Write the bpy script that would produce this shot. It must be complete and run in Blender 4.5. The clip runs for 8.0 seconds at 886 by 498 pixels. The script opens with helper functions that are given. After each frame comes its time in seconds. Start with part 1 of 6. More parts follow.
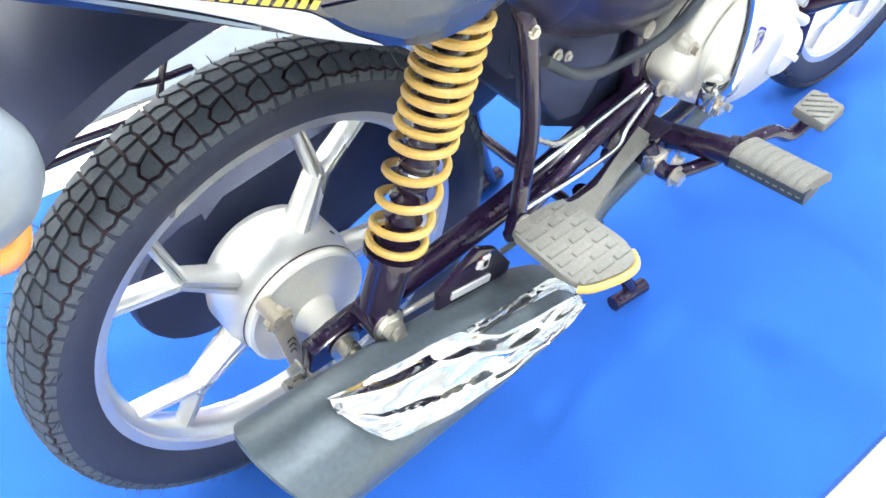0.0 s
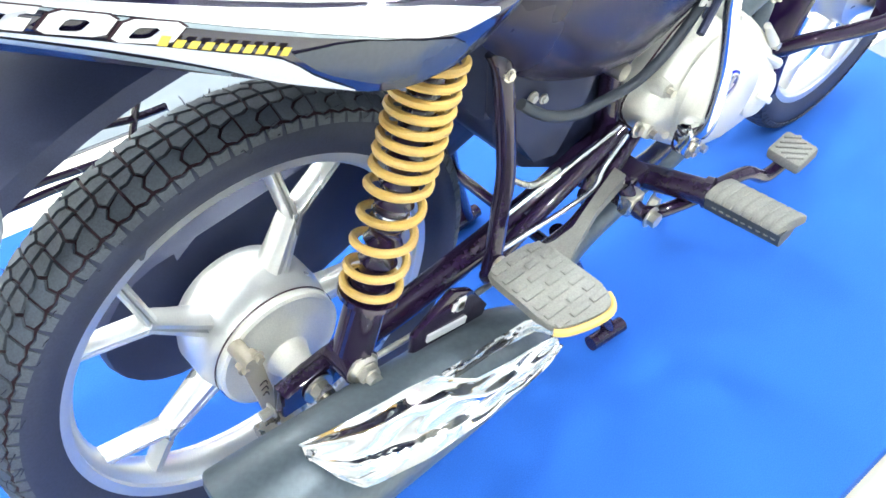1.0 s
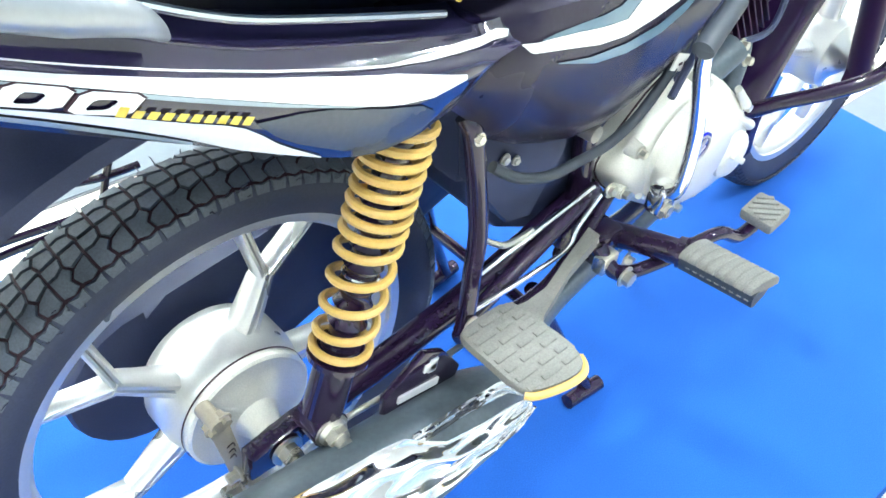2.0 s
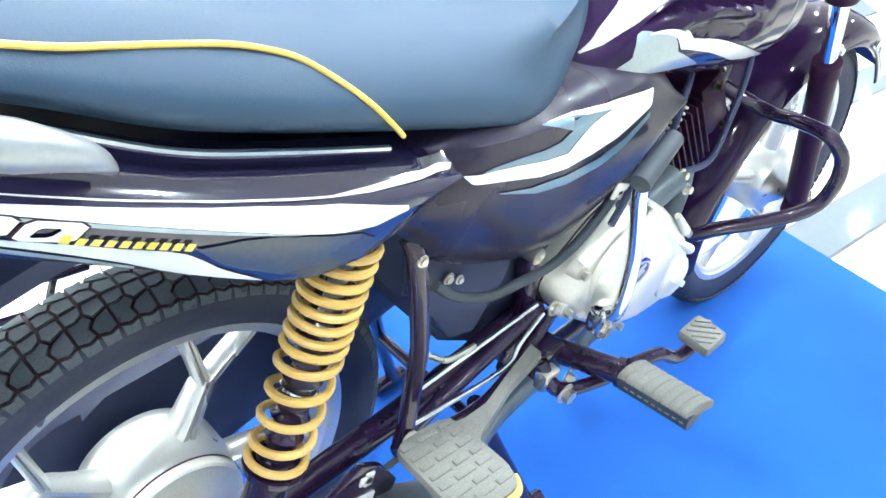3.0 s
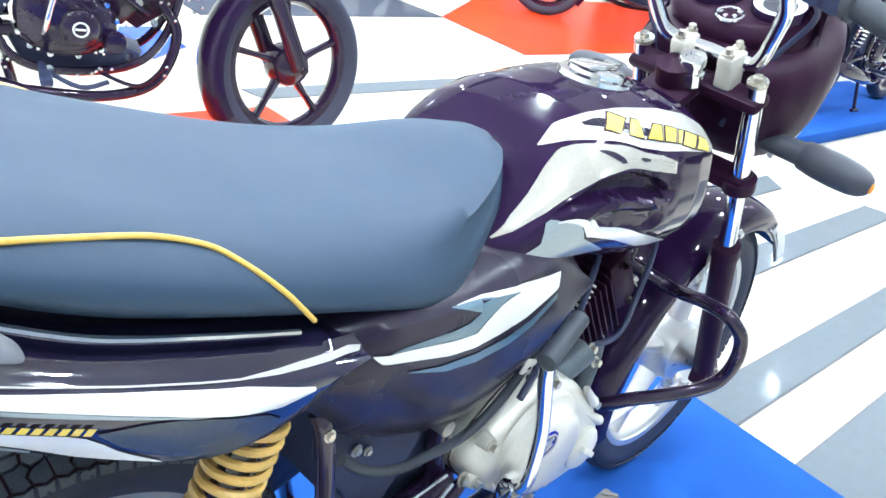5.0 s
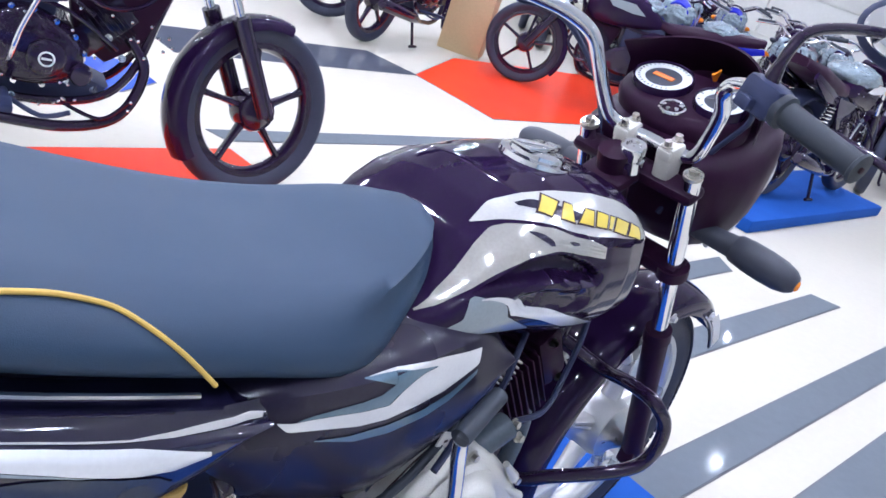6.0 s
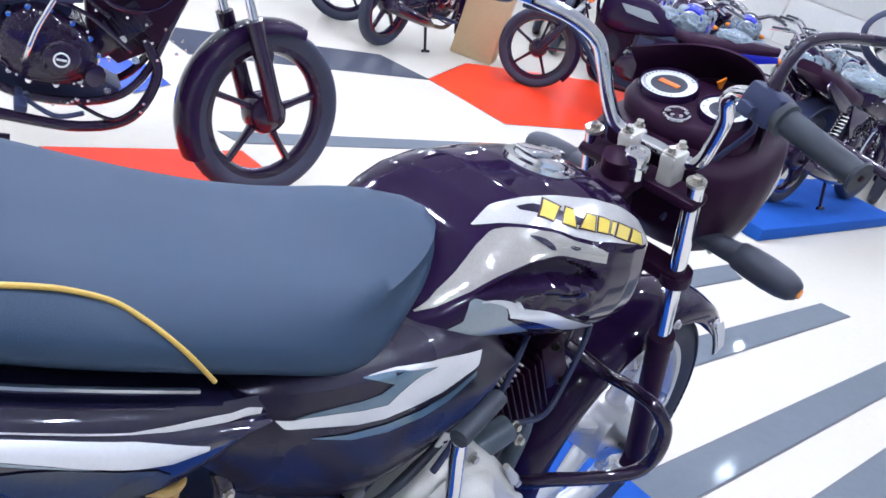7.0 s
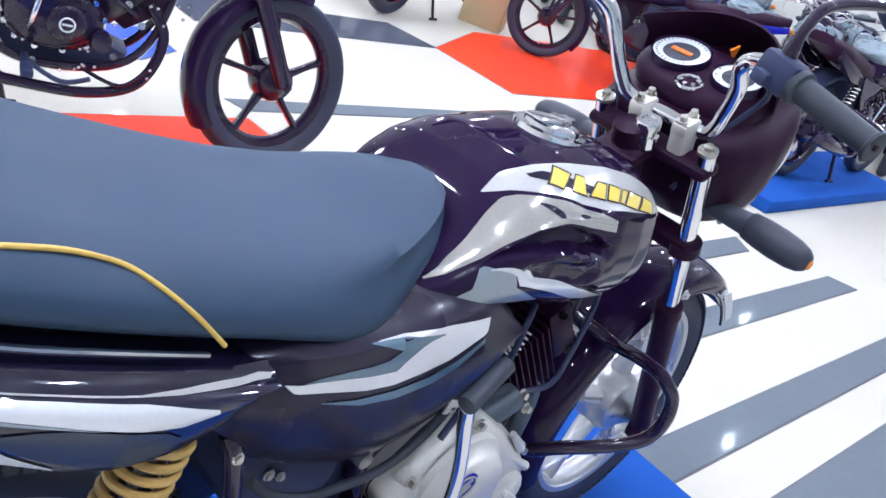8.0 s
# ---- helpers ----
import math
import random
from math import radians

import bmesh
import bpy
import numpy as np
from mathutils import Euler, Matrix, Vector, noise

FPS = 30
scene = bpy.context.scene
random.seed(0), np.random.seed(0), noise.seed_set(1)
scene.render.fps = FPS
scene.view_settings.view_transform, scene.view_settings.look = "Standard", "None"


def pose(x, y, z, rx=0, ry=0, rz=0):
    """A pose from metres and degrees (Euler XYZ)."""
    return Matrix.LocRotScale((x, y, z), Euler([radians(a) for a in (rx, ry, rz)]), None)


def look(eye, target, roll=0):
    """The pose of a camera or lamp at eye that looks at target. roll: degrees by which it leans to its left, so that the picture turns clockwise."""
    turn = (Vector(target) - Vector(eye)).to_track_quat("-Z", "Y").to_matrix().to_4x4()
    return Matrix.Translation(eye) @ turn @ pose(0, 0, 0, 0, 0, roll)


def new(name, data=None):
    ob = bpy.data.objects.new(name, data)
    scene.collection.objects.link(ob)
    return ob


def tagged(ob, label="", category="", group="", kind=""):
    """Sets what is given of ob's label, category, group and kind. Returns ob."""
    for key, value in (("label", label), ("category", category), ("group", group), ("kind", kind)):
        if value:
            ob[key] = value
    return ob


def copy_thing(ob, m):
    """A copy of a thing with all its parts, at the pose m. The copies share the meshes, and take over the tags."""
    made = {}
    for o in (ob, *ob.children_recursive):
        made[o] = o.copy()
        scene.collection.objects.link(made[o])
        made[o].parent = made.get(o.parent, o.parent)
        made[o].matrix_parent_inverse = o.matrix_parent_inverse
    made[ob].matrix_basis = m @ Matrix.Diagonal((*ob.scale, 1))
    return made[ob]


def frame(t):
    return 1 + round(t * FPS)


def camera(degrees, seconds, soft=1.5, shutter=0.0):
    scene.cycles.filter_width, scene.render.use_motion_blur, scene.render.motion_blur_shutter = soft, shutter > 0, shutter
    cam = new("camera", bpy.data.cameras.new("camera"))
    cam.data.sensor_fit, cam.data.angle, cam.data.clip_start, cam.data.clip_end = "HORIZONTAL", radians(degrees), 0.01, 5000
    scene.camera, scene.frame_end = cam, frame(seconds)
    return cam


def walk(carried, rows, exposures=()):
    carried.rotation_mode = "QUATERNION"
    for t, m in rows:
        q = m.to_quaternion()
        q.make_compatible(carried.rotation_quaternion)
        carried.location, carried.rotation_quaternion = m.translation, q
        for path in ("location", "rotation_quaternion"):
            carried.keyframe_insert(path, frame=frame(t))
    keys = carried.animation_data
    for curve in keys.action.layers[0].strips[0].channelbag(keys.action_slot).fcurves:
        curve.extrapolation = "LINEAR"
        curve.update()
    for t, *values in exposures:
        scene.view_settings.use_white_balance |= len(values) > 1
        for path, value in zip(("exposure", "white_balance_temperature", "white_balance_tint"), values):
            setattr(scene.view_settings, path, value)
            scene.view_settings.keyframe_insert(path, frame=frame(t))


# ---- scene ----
cam = camera(54.3, 8.0, soft=1.6)
PATH = [
    (0, (-0.3067, -0.5667, 1.0651), (0.1611, -0.0972, 0.3162), 4.17),
    (0.5, (-0.3046, -0.5639, 1.0629), (0.1786, -0.0891, 0.3274), 4.82),
    (1, (-0.2948, -0.5608, 1.066), (0.2075, -0.085, 0.344), 5.54),
    (2.5, (-0.2715, -0.5636, 1.0875), (0.2981, -0.0533, 0.4431), 7.97),
    (3, (-0.2679, -0.5735, 1.1093), (0.3437, -0.0514, 0.5149), 10.38),
    (3.5, (-0.2657, -0.5767, 1.1247), (0.3793, -0.0513, 0.5699), 12.22),
    (4, (-0.2637, -0.5792, 1.1391), (0.3956, -0.0374, 0.6178), 12.84),
    (5.3, (-0.2662, -0.5872, 1.1639), (0.4542, -0.0426, 0.7345), 15.27),
    (5.5, (-0.2482, -0.5934, 1.1709), (0.4735, -0.044, 0.7499), 16.43),
    (6, (-0.2432, -0.6082, 1.1895), (0.505, -0.0639, 0.8102), 19.62),
    (6.5, (-0.2458, -0.62, 1.1946), (0.4909, -0.0616, 0.8133), 19.87),
    (7, (-0.2439, -0.624, 1.1959), (0.4956, -0.0678, 0.8167), 20.02),
    (7.5, (-0.2446, -0.6197, 1.1933), (0.4929, -0.0671, 0.8051), 20.33),
    (8, (-0.2438, -0.6205, 1.189), (0.4884, -0.0769, 0.7786), 20.59),
]
walk(cam, [(t, look(eye, target, roll)) for t, eye, target, roll in PATH],
     exposures=[(0.0, 1.38, 6050, 5), (2.5, 1.23, 5700, -2), (3.5, 1.17, 5680, 0), (4.2, 1.00, 5650, 1), (5.5, 0.20, 5400, 8), (6.0, -0.25, 5300, 18), (8.0, -0.23, 5300, 15)])

# ---- light ----
FLOOR = -0.08          # the show floor; the carpeted stage top is z = 0
CEIL = 3.0
ROOM = radians(-2.4)   # the room's grid against the motorcycle's line


def room(x, y, z=0.0):
    """A place given along the room's own grid."""
    return Vector((x * math.cos(ROOM) - y * math.sin(ROOM), x * math.sin(ROOM) + y * math.cos(ROOM), z))


world = bpy.data.worlds.new("sky")
scene.world = world
world.use_nodes = True
sky = world.node_tree.nodes.new("ShaderNodeTexSky")
sky.sky_type, sky.sun_disc = "NISHITA", False
sky.sun_elevation, sky.sun_rotation = radians(50), radians(200)
world.node_tree.links.new(sky.outputs[0], world.node_tree.nodes["Background"].inputs[0])
world.node_tree.nodes["Background"].inputs[1].default_value = 0.06


# ---- materials ----
def material(name, color, rough=0.5, metal=0.0, vary=0.12, scale=60.0, bump=0.0, coat=0.0, wear=0.0, fine=None, spec=0.5, rand=0.0):
    """A principled surface with tone variation at two scales, worn gloss and fine relief."""
    m = bpy.data.materials.new(name)
    m.use_nodes = True
    nt = m.node_tree
    p = nt.nodes["Principled BSDF"]
    link = nt.links.new
    tc = nt.nodes.new("ShaderNodeTexCoord")
    big, small = nt.nodes.new("ShaderNodeTexNoise"), nt.nodes.new("ShaderNodeTexNoise")
    big.inputs["Scale"].default_value, small.inputs["Scale"].default_value = scale / 12, fine or scale * 4
    big.inputs["Detail"].default_value, small.inputs["Detail"].default_value = 3, 3
    link(tc.outputs["Object"], big.inputs["Vector"]), link(tc.outputs["Object"], small.inputs["Vector"])
    add = nt.nodes.new("ShaderNodeMath")
    add.operation = "ADD"
    link(big.outputs["Fac"], add.inputs[0]), link(small.outputs["Fac"], add.inputs[1])
    tone = nt.nodes.new("ShaderNodeMapRange")
    tone.inputs["From Min"].default_value, tone.inputs["From Max"].default_value = 0.6, 1.4
    tone.inputs["To Min"].default_value, tone.inputs["To Max"].default_value = 1 - vary, 1 + vary
    link(add.outputs[0], tone.inputs["Value"])
    hsv = nt.nodes.new("ShaderNodeHueSaturation")
    hsv.inputs["Color"].default_value = (*color, 1)
    link(tone.outputs[0], hsv.inputs["Value"])
    link(hsv.outputs[0], p.inputs["Base Color"])
    if rand:
        info = nt.nodes.new("ShaderNodeObjectInfo")
        mr = nt.nodes.new("ShaderNodeMapRange")
        mr.inputs["To Min"].default_value, mr.inputs["To Max"].default_value = 1 - rand, 1 + rand
        link(info.outputs["Random"], mr.inputs["Value"])
        mul = nt.nodes.new("ShaderNodeMath")
        mul.operation = "MULTIPLY"
        link(mr.outputs[0], mul.inputs[0]), link(tone.outputs[0], mul.inputs[1]), link(mul.outputs[0], hsv.inputs["Value"])
    rr = nt.nodes.new("ShaderNodeMapRange")
    rr.inputs["From Min"].default_value, rr.inputs["From Max"].default_value = 0.3, 0.7
    rr.inputs["To Min"].default_value, rr.inputs["To Max"].default_value = max(rough - wear, 0.02), min(rough + wear + 0.02, 1)
    link(big.outputs["Fac"], rr.inputs["Value"]), link(rr.outputs[0], p.inputs["Roughness"])
    p.inputs["Metallic"].default_value = metal
    p.inputs["Specular IOR Level"].default_value = spec
    p.inputs["Coat Weight"].default_value, p.inputs["Coat Roughness"].default_value = coat, 0.03
    if bump:
        b = nt.nodes.new("ShaderNodeBump")
        b.inputs["Strength"].default_value, b.inputs["Distance"].default_value = 0.5, bump
        link(small.outputs["Fac"], b.inputs["Height"]), link(b.outputs[0], p.inputs["Normal"])
    return m


def glowing(name, color, strength):
    m = bpy.data.materials.new(name)
    m.use_nodes = True
    p = m.node_tree.nodes["Principled BSDF"]
    p.inputs["Base Color"].default_value = (0.8, 0.8, 0.8, 1)
    p.inputs["Emission Color"].default_value, p.inputs["Emission Strength"].default_value = (*color, 1), strength
    return m


def clear(name, color, rough=0.02, ior=1.45):
    m = bpy.data.materials.new(name)
    m.use_nodes = True
    p = m.node_tree.nodes["Principled BSDF"]
    p.inputs["Base Color"].default_value = (*color, 1)
    p.inputs["Transmission Weight"].default_value, p.inputs["Roughness"].default_value, p.inputs["IOR"].default_value = 1, rough, ior
    return m


GLOSS = material("black_gloss_paint", (0.017, 0.007, 0.033), 0.06, coat=0.15, spec=0.20, vary=0.1, wear=0.03)
PANEL = material("dark_satin_paint", (0.020, 0.016, 0.034), 0.26, coat=0.06, spec=0.20, vary=0.1, wear=0.05)
PLASTIC = material("black_plastic", (0.034, 0.042, 0.092), 0.46, spec=0.28, vary=0.2, scale=200, bump=0.0002, wear=0.06)
BLACKMETAL = material("black_enamel", (0.018, 0.009, 0.030), 0.07, vary=0.15, coat=0.55, spec=0.35, wear=0.05)
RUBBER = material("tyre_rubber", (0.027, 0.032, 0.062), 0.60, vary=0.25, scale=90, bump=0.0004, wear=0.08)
# lighter copy of the tyre rubber, brightness of lit blocks put in its colour
TREAD = material("tread_rubber_lit", (0.084, 0.098, 0.118), 0.7, vary=0.32, scale=120, bump=0.0006)
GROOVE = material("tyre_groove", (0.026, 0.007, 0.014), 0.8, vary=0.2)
GRIP = material("grip_rubber", (0.030, 0.037, 0.050), 0.55, vary=0.15, scale=150, bump=0.0003, wear=0.05)
PEGRUB = material("dusty_rubber", (0.165, 0.162, 0.148), 0.7, vary=0.3, scale=120, bump=0.0006)
SEATV = material("seat_vinyl", (0.023, 0.050, 0.096), 0.54, spec=0.45, vary=0.07, scale=40, fine=900, bump=0.0003, wear=0.05)
YELLOW = material("yellow_enamel", (0.58, 0.38, 0.10), 0.35, vary=0.12, coat=0.3, wear=0.05)
PIPING = material("yellow_piping", (0.72, 0.48, 0.10), 0.5, vary=0.08)
ALLOY = material("silver_wheel_paint", (0.62, 0.62, 0.61), 0.30, 0.72, vary=0.08, scale=120, bump=0.0001, wear=0.06)
CASTING = material("cast_aluminium", (0.74, 0.72, 0.65), 0.38, 0.35, vary=0.16, scale=160, bump=0.0005, wear=0.08)
CHROME = material("chrome", (0.82, 0.83, 0.85), 0.07, 1.0, vary=0.03, wear=0.02)
STEEL = material("zinc_steel", (0.60, 0.57, 0.50), 0.32, 0.9, vary=0.2, scale=200, wear=0.1)
ARMZINC = material("beige_zinc", (0.36, 0.32, 0.25), 0.45, 0.3, vary=0.15, scale=150)
EXHAUST = material("grey_exhaust_paint", (0.100, 0.124, 0.146), 0.40, 0.25, vary=0.2, scale=40, wear=0.06)
DECALW = material("white_silver_decal", (0.80, 0.80, 0.80), 0.25, 0.1, vary=0.05, coat=0.6)
DECALG = material("grey_silver_decal", (0.33, 0.38, 0.41), 0.3, 0.30, vary=0.08, coat=0.6)
# beige silver that stands for a bright reflection in the black tank paint
SHEEN = material("beige_sheen_film", (0.62, 0.60, 0.54), 0.10, 0.65, vary=0.10, coat=0.5)
SHOULDER = material("pale_silver_film", (0.60, 0.59, 0.56), 0.20, 0.25, vary=0.08, coat=0.6)
EYEFILM = material("dark_grey_film", (0.052, 0.062, 0.080), 0.25, 0.2, vary=0.1, coat=0.3)
BLUEFILM = material("blue_grey_film", (0.110, 0.185, 0.250), 0.30, 0.2, vary=0.1, coat=0.4)
COWLP = material("black_cowl_paint", (0.014, 0.011, 0.036), 0.06, coat=0.8, spec=0.55, vary=0.1, wear=0.03)
SATIN = material("satin_black_fairing", (0.025, 0.007, 0.024), 0.40, vary=0.15, spec=0.13, wear=0.05)
DECALY = material("yellow_decal", (0.75, 0.58, 0.06), 0.35, vary=0.06, coat=0.4)
STICKER = material("paper_sticker", (0.75, 0.74, 0.70), 0.6, vary=0.05)
ORANGE = material("orange_lens", (0.90, 0.28, 0.02), 0.15, vary=0.05, coat=1.0)
SMOKE = material("smoked_lens", (0.045, 0.050, 0.070), 0.5, vary=0.08, coat=0.05)
HOUSING = material("grey_housing", (0.20, 0.23, 0.27), 0.3, vary=0.08, coat=0.3)
RAIL = material("silver_rail_paint", (0.36, 0.38, 0.41), 0.30, 0.6, vary=0.08, wear=0.05)
DIAL = material("dial_white", (0.72, 0.74, 0.74), 0.4, vary=0.04)
NEEDLE = material("needle_orange", (0.85, 0.22, 0.04), 0.4, vary=0.03)
MIRROR = material("mirror_glass", (0.9, 0.9, 0.9), 0.02, 1.0, vary=0.01)
BLUEPAINT = material("blue_paint", (0.018, 0.022, 0.42), 0.15, coat=1.0, vary=0.1)
REDPAINT = material("red_paint", (0.40, 0.02, 0.02), 0.2, coat=1.0, vary=0.1)
WRAP = material("plastic_wrap", (0.24, 0.30, 0.34), 0.06, vary=0.5, scale=90, bump=0.008, spec=0.9, coat=0.6)
CARD = material("cardboard", (0.60, 0.46, 0.26), 0.8, vary=0.1, scale=30, bump=0.0006)
CARPET = material("blue_carpet", (0.021, 0.090, 0.385), 0.95, vary=0.22, scale=30, fine=500, bump=0.0012, spec=0.2)
TILEW = material("white_floor_tile", (0.61, 0.575, 0.485), 0.05, vary=0.03, scale=8, wear=0.01, spec=0.035)
TILEG = material("grey_floor_tile", (0.160, 0.180, 0.200), 0.04, vary=0.06, scale=8, wear=0.01, spec=0.035)
TILED = material("dark_grey_floor_tile", (0.080, 0.088, 0.115), 0.05, spec=0.03, vary=0.06, scale=8, wear=0.02)
TILER = material("red_floor_tile", (0.86, 0.05, 0.010), 0.30, spec=0.06, vary=0.04, scale=8, wear=0.03)
TILEB = material("blue_floor_tile", (0.03, 0.08, 0.48), 0.2, vary=0.04, scale=8, wear=0.03)
WALLP = material("white_wall_paint", (0.78, 0.78, 0.74), 0.6, vary=0.04, scale=6)
CEILP = material("pale_ceiling_paint", (0.70, 0.72, 0.77), 0.8, vary=0.03, scale=6)
TRIMP = material("grey_trim", (0.10, 0.10, 0.11), 0.5, vary=0.1)
LED = glowing("led_lamp", (1.0, 0.98, 0.96), 780.0)
GLASS = clear("window_glass", (0.95, 0.97, 0.97))


# ---- shape helpers ----
def part(name, bm, mat, parent=None, label="", smooth=40, kind="", local=False):
    """Links a bmesh as one mesh object, under a parent where one is given."""
    me = bpy.data.meshes.new(name)
    bmesh.ops.recalc_face_normals(bm, faces=bm.faces)
    bm.to_mesh(me)
    bm.free()
    me.materials.append(mat)
    if smooth:
        me.polygons.foreach_set("use_smooth", [True] * len(me.polygons))
        me.set_sharp_from_angle(angle=radians(smooth))
    ob = new(name, me)
    if parent is not None:
        ob.parent = parent
    return tagged(ob, label, kind=kind)


def pieces(name, bm, mat, parent=None, label="", smooth=40):
    """Links the loose pieces of a bmesh as parts of their own; pieces that touch stay together."""
    left, groups = set(bm.verts), []
    while left:
        todo, isle = [left.pop()], []
        while todo:
            v = todo.pop()
            isle.append(v)
            for e in v.link_edges:
                w = e.other_vert(v)
                if w in left:
                    left.discard(w)
                    todo.append(w)
        lo = [min(v.co[k] for v in isle) - 0.001 for k in range(3)]
        hi = [max(v.co[k] for v in isle) + 0.001 for k in range(3)]
        groups.append([lo, hi, isle])
    again = True
    while again:
        again = False
        for i in range(len(groups)):
            for j in range(len(groups) - 1, i, -1):
                a, b = groups[i], groups[j]
                if all(a[0][k] < b[1][k] and b[0][k] < a[1][k] for k in range(3)):
                    groups[i] = [[min(q) for q in zip(a[0], b[0])], [max(q) for q in zip(a[1], b[1])], a[2] + b[2]]
                    del groups[j]
                    again = True
    made = []
    for _, _, verts in groups:
        sub, copy = bmesh.new(), {}
        for v in verts:
            copy[v] = sub.verts.new(v.co)
        for f in {f for v in verts for f in v.link_faces}:
            sub.faces.new([copy[v] for v in f.verts])
        made.append(part(name, sub, mat, parent, label, smooth))
    bm.free()
    return made


def thing(name, label, category, at=(0, 0, 0), group="", kind=""):
    ob = new(name)
    ob.empty_display_size = 0.1
    ob.location = at
    return tagged(ob, label, category, group, kind)


def smooth_line(points, n=6, closed=False):
    """Catmull-Rom through the points, n steps a span."""
    p = [Vector(q) for q in points]
    k = len(p)
    out = []
    for i in range(k if closed else k - 1):
        a, b, c, d = (p[(i + j) % k] if closed else p[min(max(i + j, 0), k - 1)] for j in (-1, 0, 1, 2))
        for s in range(n):
            t = s / n
            out.append(0.5 * (2 * b + (c - a) * t + (2 * a - 5 * b + 4 * c - d) * t * t + (3 * b - a - 3 * c + d) * t ** 3))
    return out if closed else out + [p[-1]]


def tube(bm, points, r, seg=10, closed=False, caps=True):
    """A round bar along points; r is one radius or one for each point."""
    p = [Vector(q) for q in points]
    k = len(p)
    radii = r if isinstance(r, (list, tuple)) else [r] * k
    rings, side = [], None
    for i in range(k):
        if closed:
            along = p[(i + 1) % k] - p[i - 1]
        else:
            along = p[min(i + 1, k - 1)] - p[max(i - 1, 0)]
        along.normalize()
        if side is None:
            side = along.orthogonal().normalized()
        side = (side - along * side.dot(along)).normalized()
        up = along.cross(side)
        rings.append([bm.verts.new(p[i] + radii[i] * (math.cos(a) * side + math.sin(a) * up))
                      for a in (2 * math.pi * j / seg for j in range(seg))])
    skin(bm, rings, True, closed)
    if caps and not closed:
        bm.faces.new(rings[0]), bm.faces.new(rings[-1])
    return bm


def skin(bm, rings, round_=True, closed=False):
    n = len(rings[0])
    for i in range(len(rings) if closed else len(rings) - 1):
        a, b = rings[i], rings[(i + 1) % len(rings)]
        for j in range(n if round_ else n - 1):
            bm.faces.new((a[j], a[(j + 1) % n], b[(j + 1) % n], b[j]))


def loft(bm, sections, caps=True, round_=True):
    rings = [[bm.verts.new(q) for q in s] for s in sections]
    skin(bm, rings, round_)
    if caps:
        bm.faces.new(rings[0]), bm.faces.new(rings[-1])
    return bm


def lathe(bm, profile, axis="y", at=(0, 0, 0), seg=48, closed=False):
    """Turns (radius, along) pairs round an axis through a place."""
    rings = []
    for k in range(seg):
        a = 2 * math.pi * k / seg
        ring = []
        for r, h in profile:
            c, s = r * math.cos(a), r * math.sin(a)
            v = {"y": (c, h, s), "x": (h, c, s), "z": (c, s, h)}[axis]
            ring.append(bm.verts.new(Vector(at) + Vector(v)))
        rings.append(ring)
    skin(bm, rings, closed, True)
    bmesh.ops.remove_doubles(bm, verts=bm.verts, dist=1e-6)
    return bm


def box(bm, size, at=(0, 0, 0), m=None, bevel=0.0):
    made = bmesh.ops.create_cube(bm, size=1)["verts"]
    bmesh.ops.scale(bm, vec=size, verts=made)
    if bevel:
        edges = list({e for v in made for e in v.link_edges})
        made = list({v for f in bmesh.ops.bevel(bm, geom=edges, offset=bevel, segments=2, profile=0.5, affect="EDGES")["faces"] for v in f.verts} | {v for v in made if v.is_valid})
    if m is not None:
        bmesh.ops.transform(bm, matrix=m, verts=made)
    bmesh.ops.translate(bm, vec=at, verts=made)
    return bm


def ball(bm, radii, at, m=None, u=16, v=10):
    made = bmesh.ops.create_uvsphere(bm, u_segments=u, v_segments=v, radius=1)["verts"]
    bmesh.ops.scale(bm, vec=radii, verts=made)
    if m is not None:
        bmesh.ops.transform(bm, matrix=m, verts=made)
    bmesh.ops.translate(bm, vec=at, verts=made)
    return bm


def rod(bm, a, b, r, r2=None, seg=14):
    return tube(bm, [a, b], [r, r if r2 is None else r2], seg)


def bolt(bm, at, way, r=0.007, h=0.008):
    """A hexagon head on a washer."""
    at, way = Vector(at), Vector(way).normalized()
    rod(bm, at, at + way * 0.002, r * 1.5, seg=14)
    rod(bm, at + way * 0.002, at + way * h, r, seg=6)
    return bm


def plate(bm, outline, thick, plane="y", at=0.0, bevel=0.0):
    """A flat plate from an outline of pairs; in plane y the pairs are x, z."""
    lay = {"y": lambda a, b, c: (a, c, b), "z": lambda a, b, c: (a, b, c), "x": lambda a, b, c: (c, a, b)}[plane]
    lo = [bm.verts.new(lay(a, b, at)) for a, b in outline]
    hi = [bm.verts.new(lay(a, b, at + thick)) for a, b in outline]
    faces = [bm.faces.new(lo), bm.faces.new(hi)]
    n = len(lo)
    for i in range(n):
        bm.faces.new((lo[i], lo[(i + 1) % n], hi[(i + 1) % n], hi[i]))
    if bevel:
        bmesh.ops.bevel(bm, geom=list({e for f in faces for e in f.edges}), offset=bevel, segments=2, profile=0.5, affect="EDGES")
    return bm


def table(rows, x):
    """Reads a line of a table of numbers at x, by straight lines between the rows."""
    xs = [r[0] for r in rows]
    return [float(np.interp(x, xs, [r[k] for r in rows])) for k in range(1, len(rows[0]))]


def steps(a, b, n):
    return [a + (b - a) * i / (n - 1) for i in range(n)]


def polar(r, deg, y, c=(0, 0)):
    return Vector((c[0] + r * math.cos(radians(deg)), y, c[1] + r * math.sin(radians(deg))))


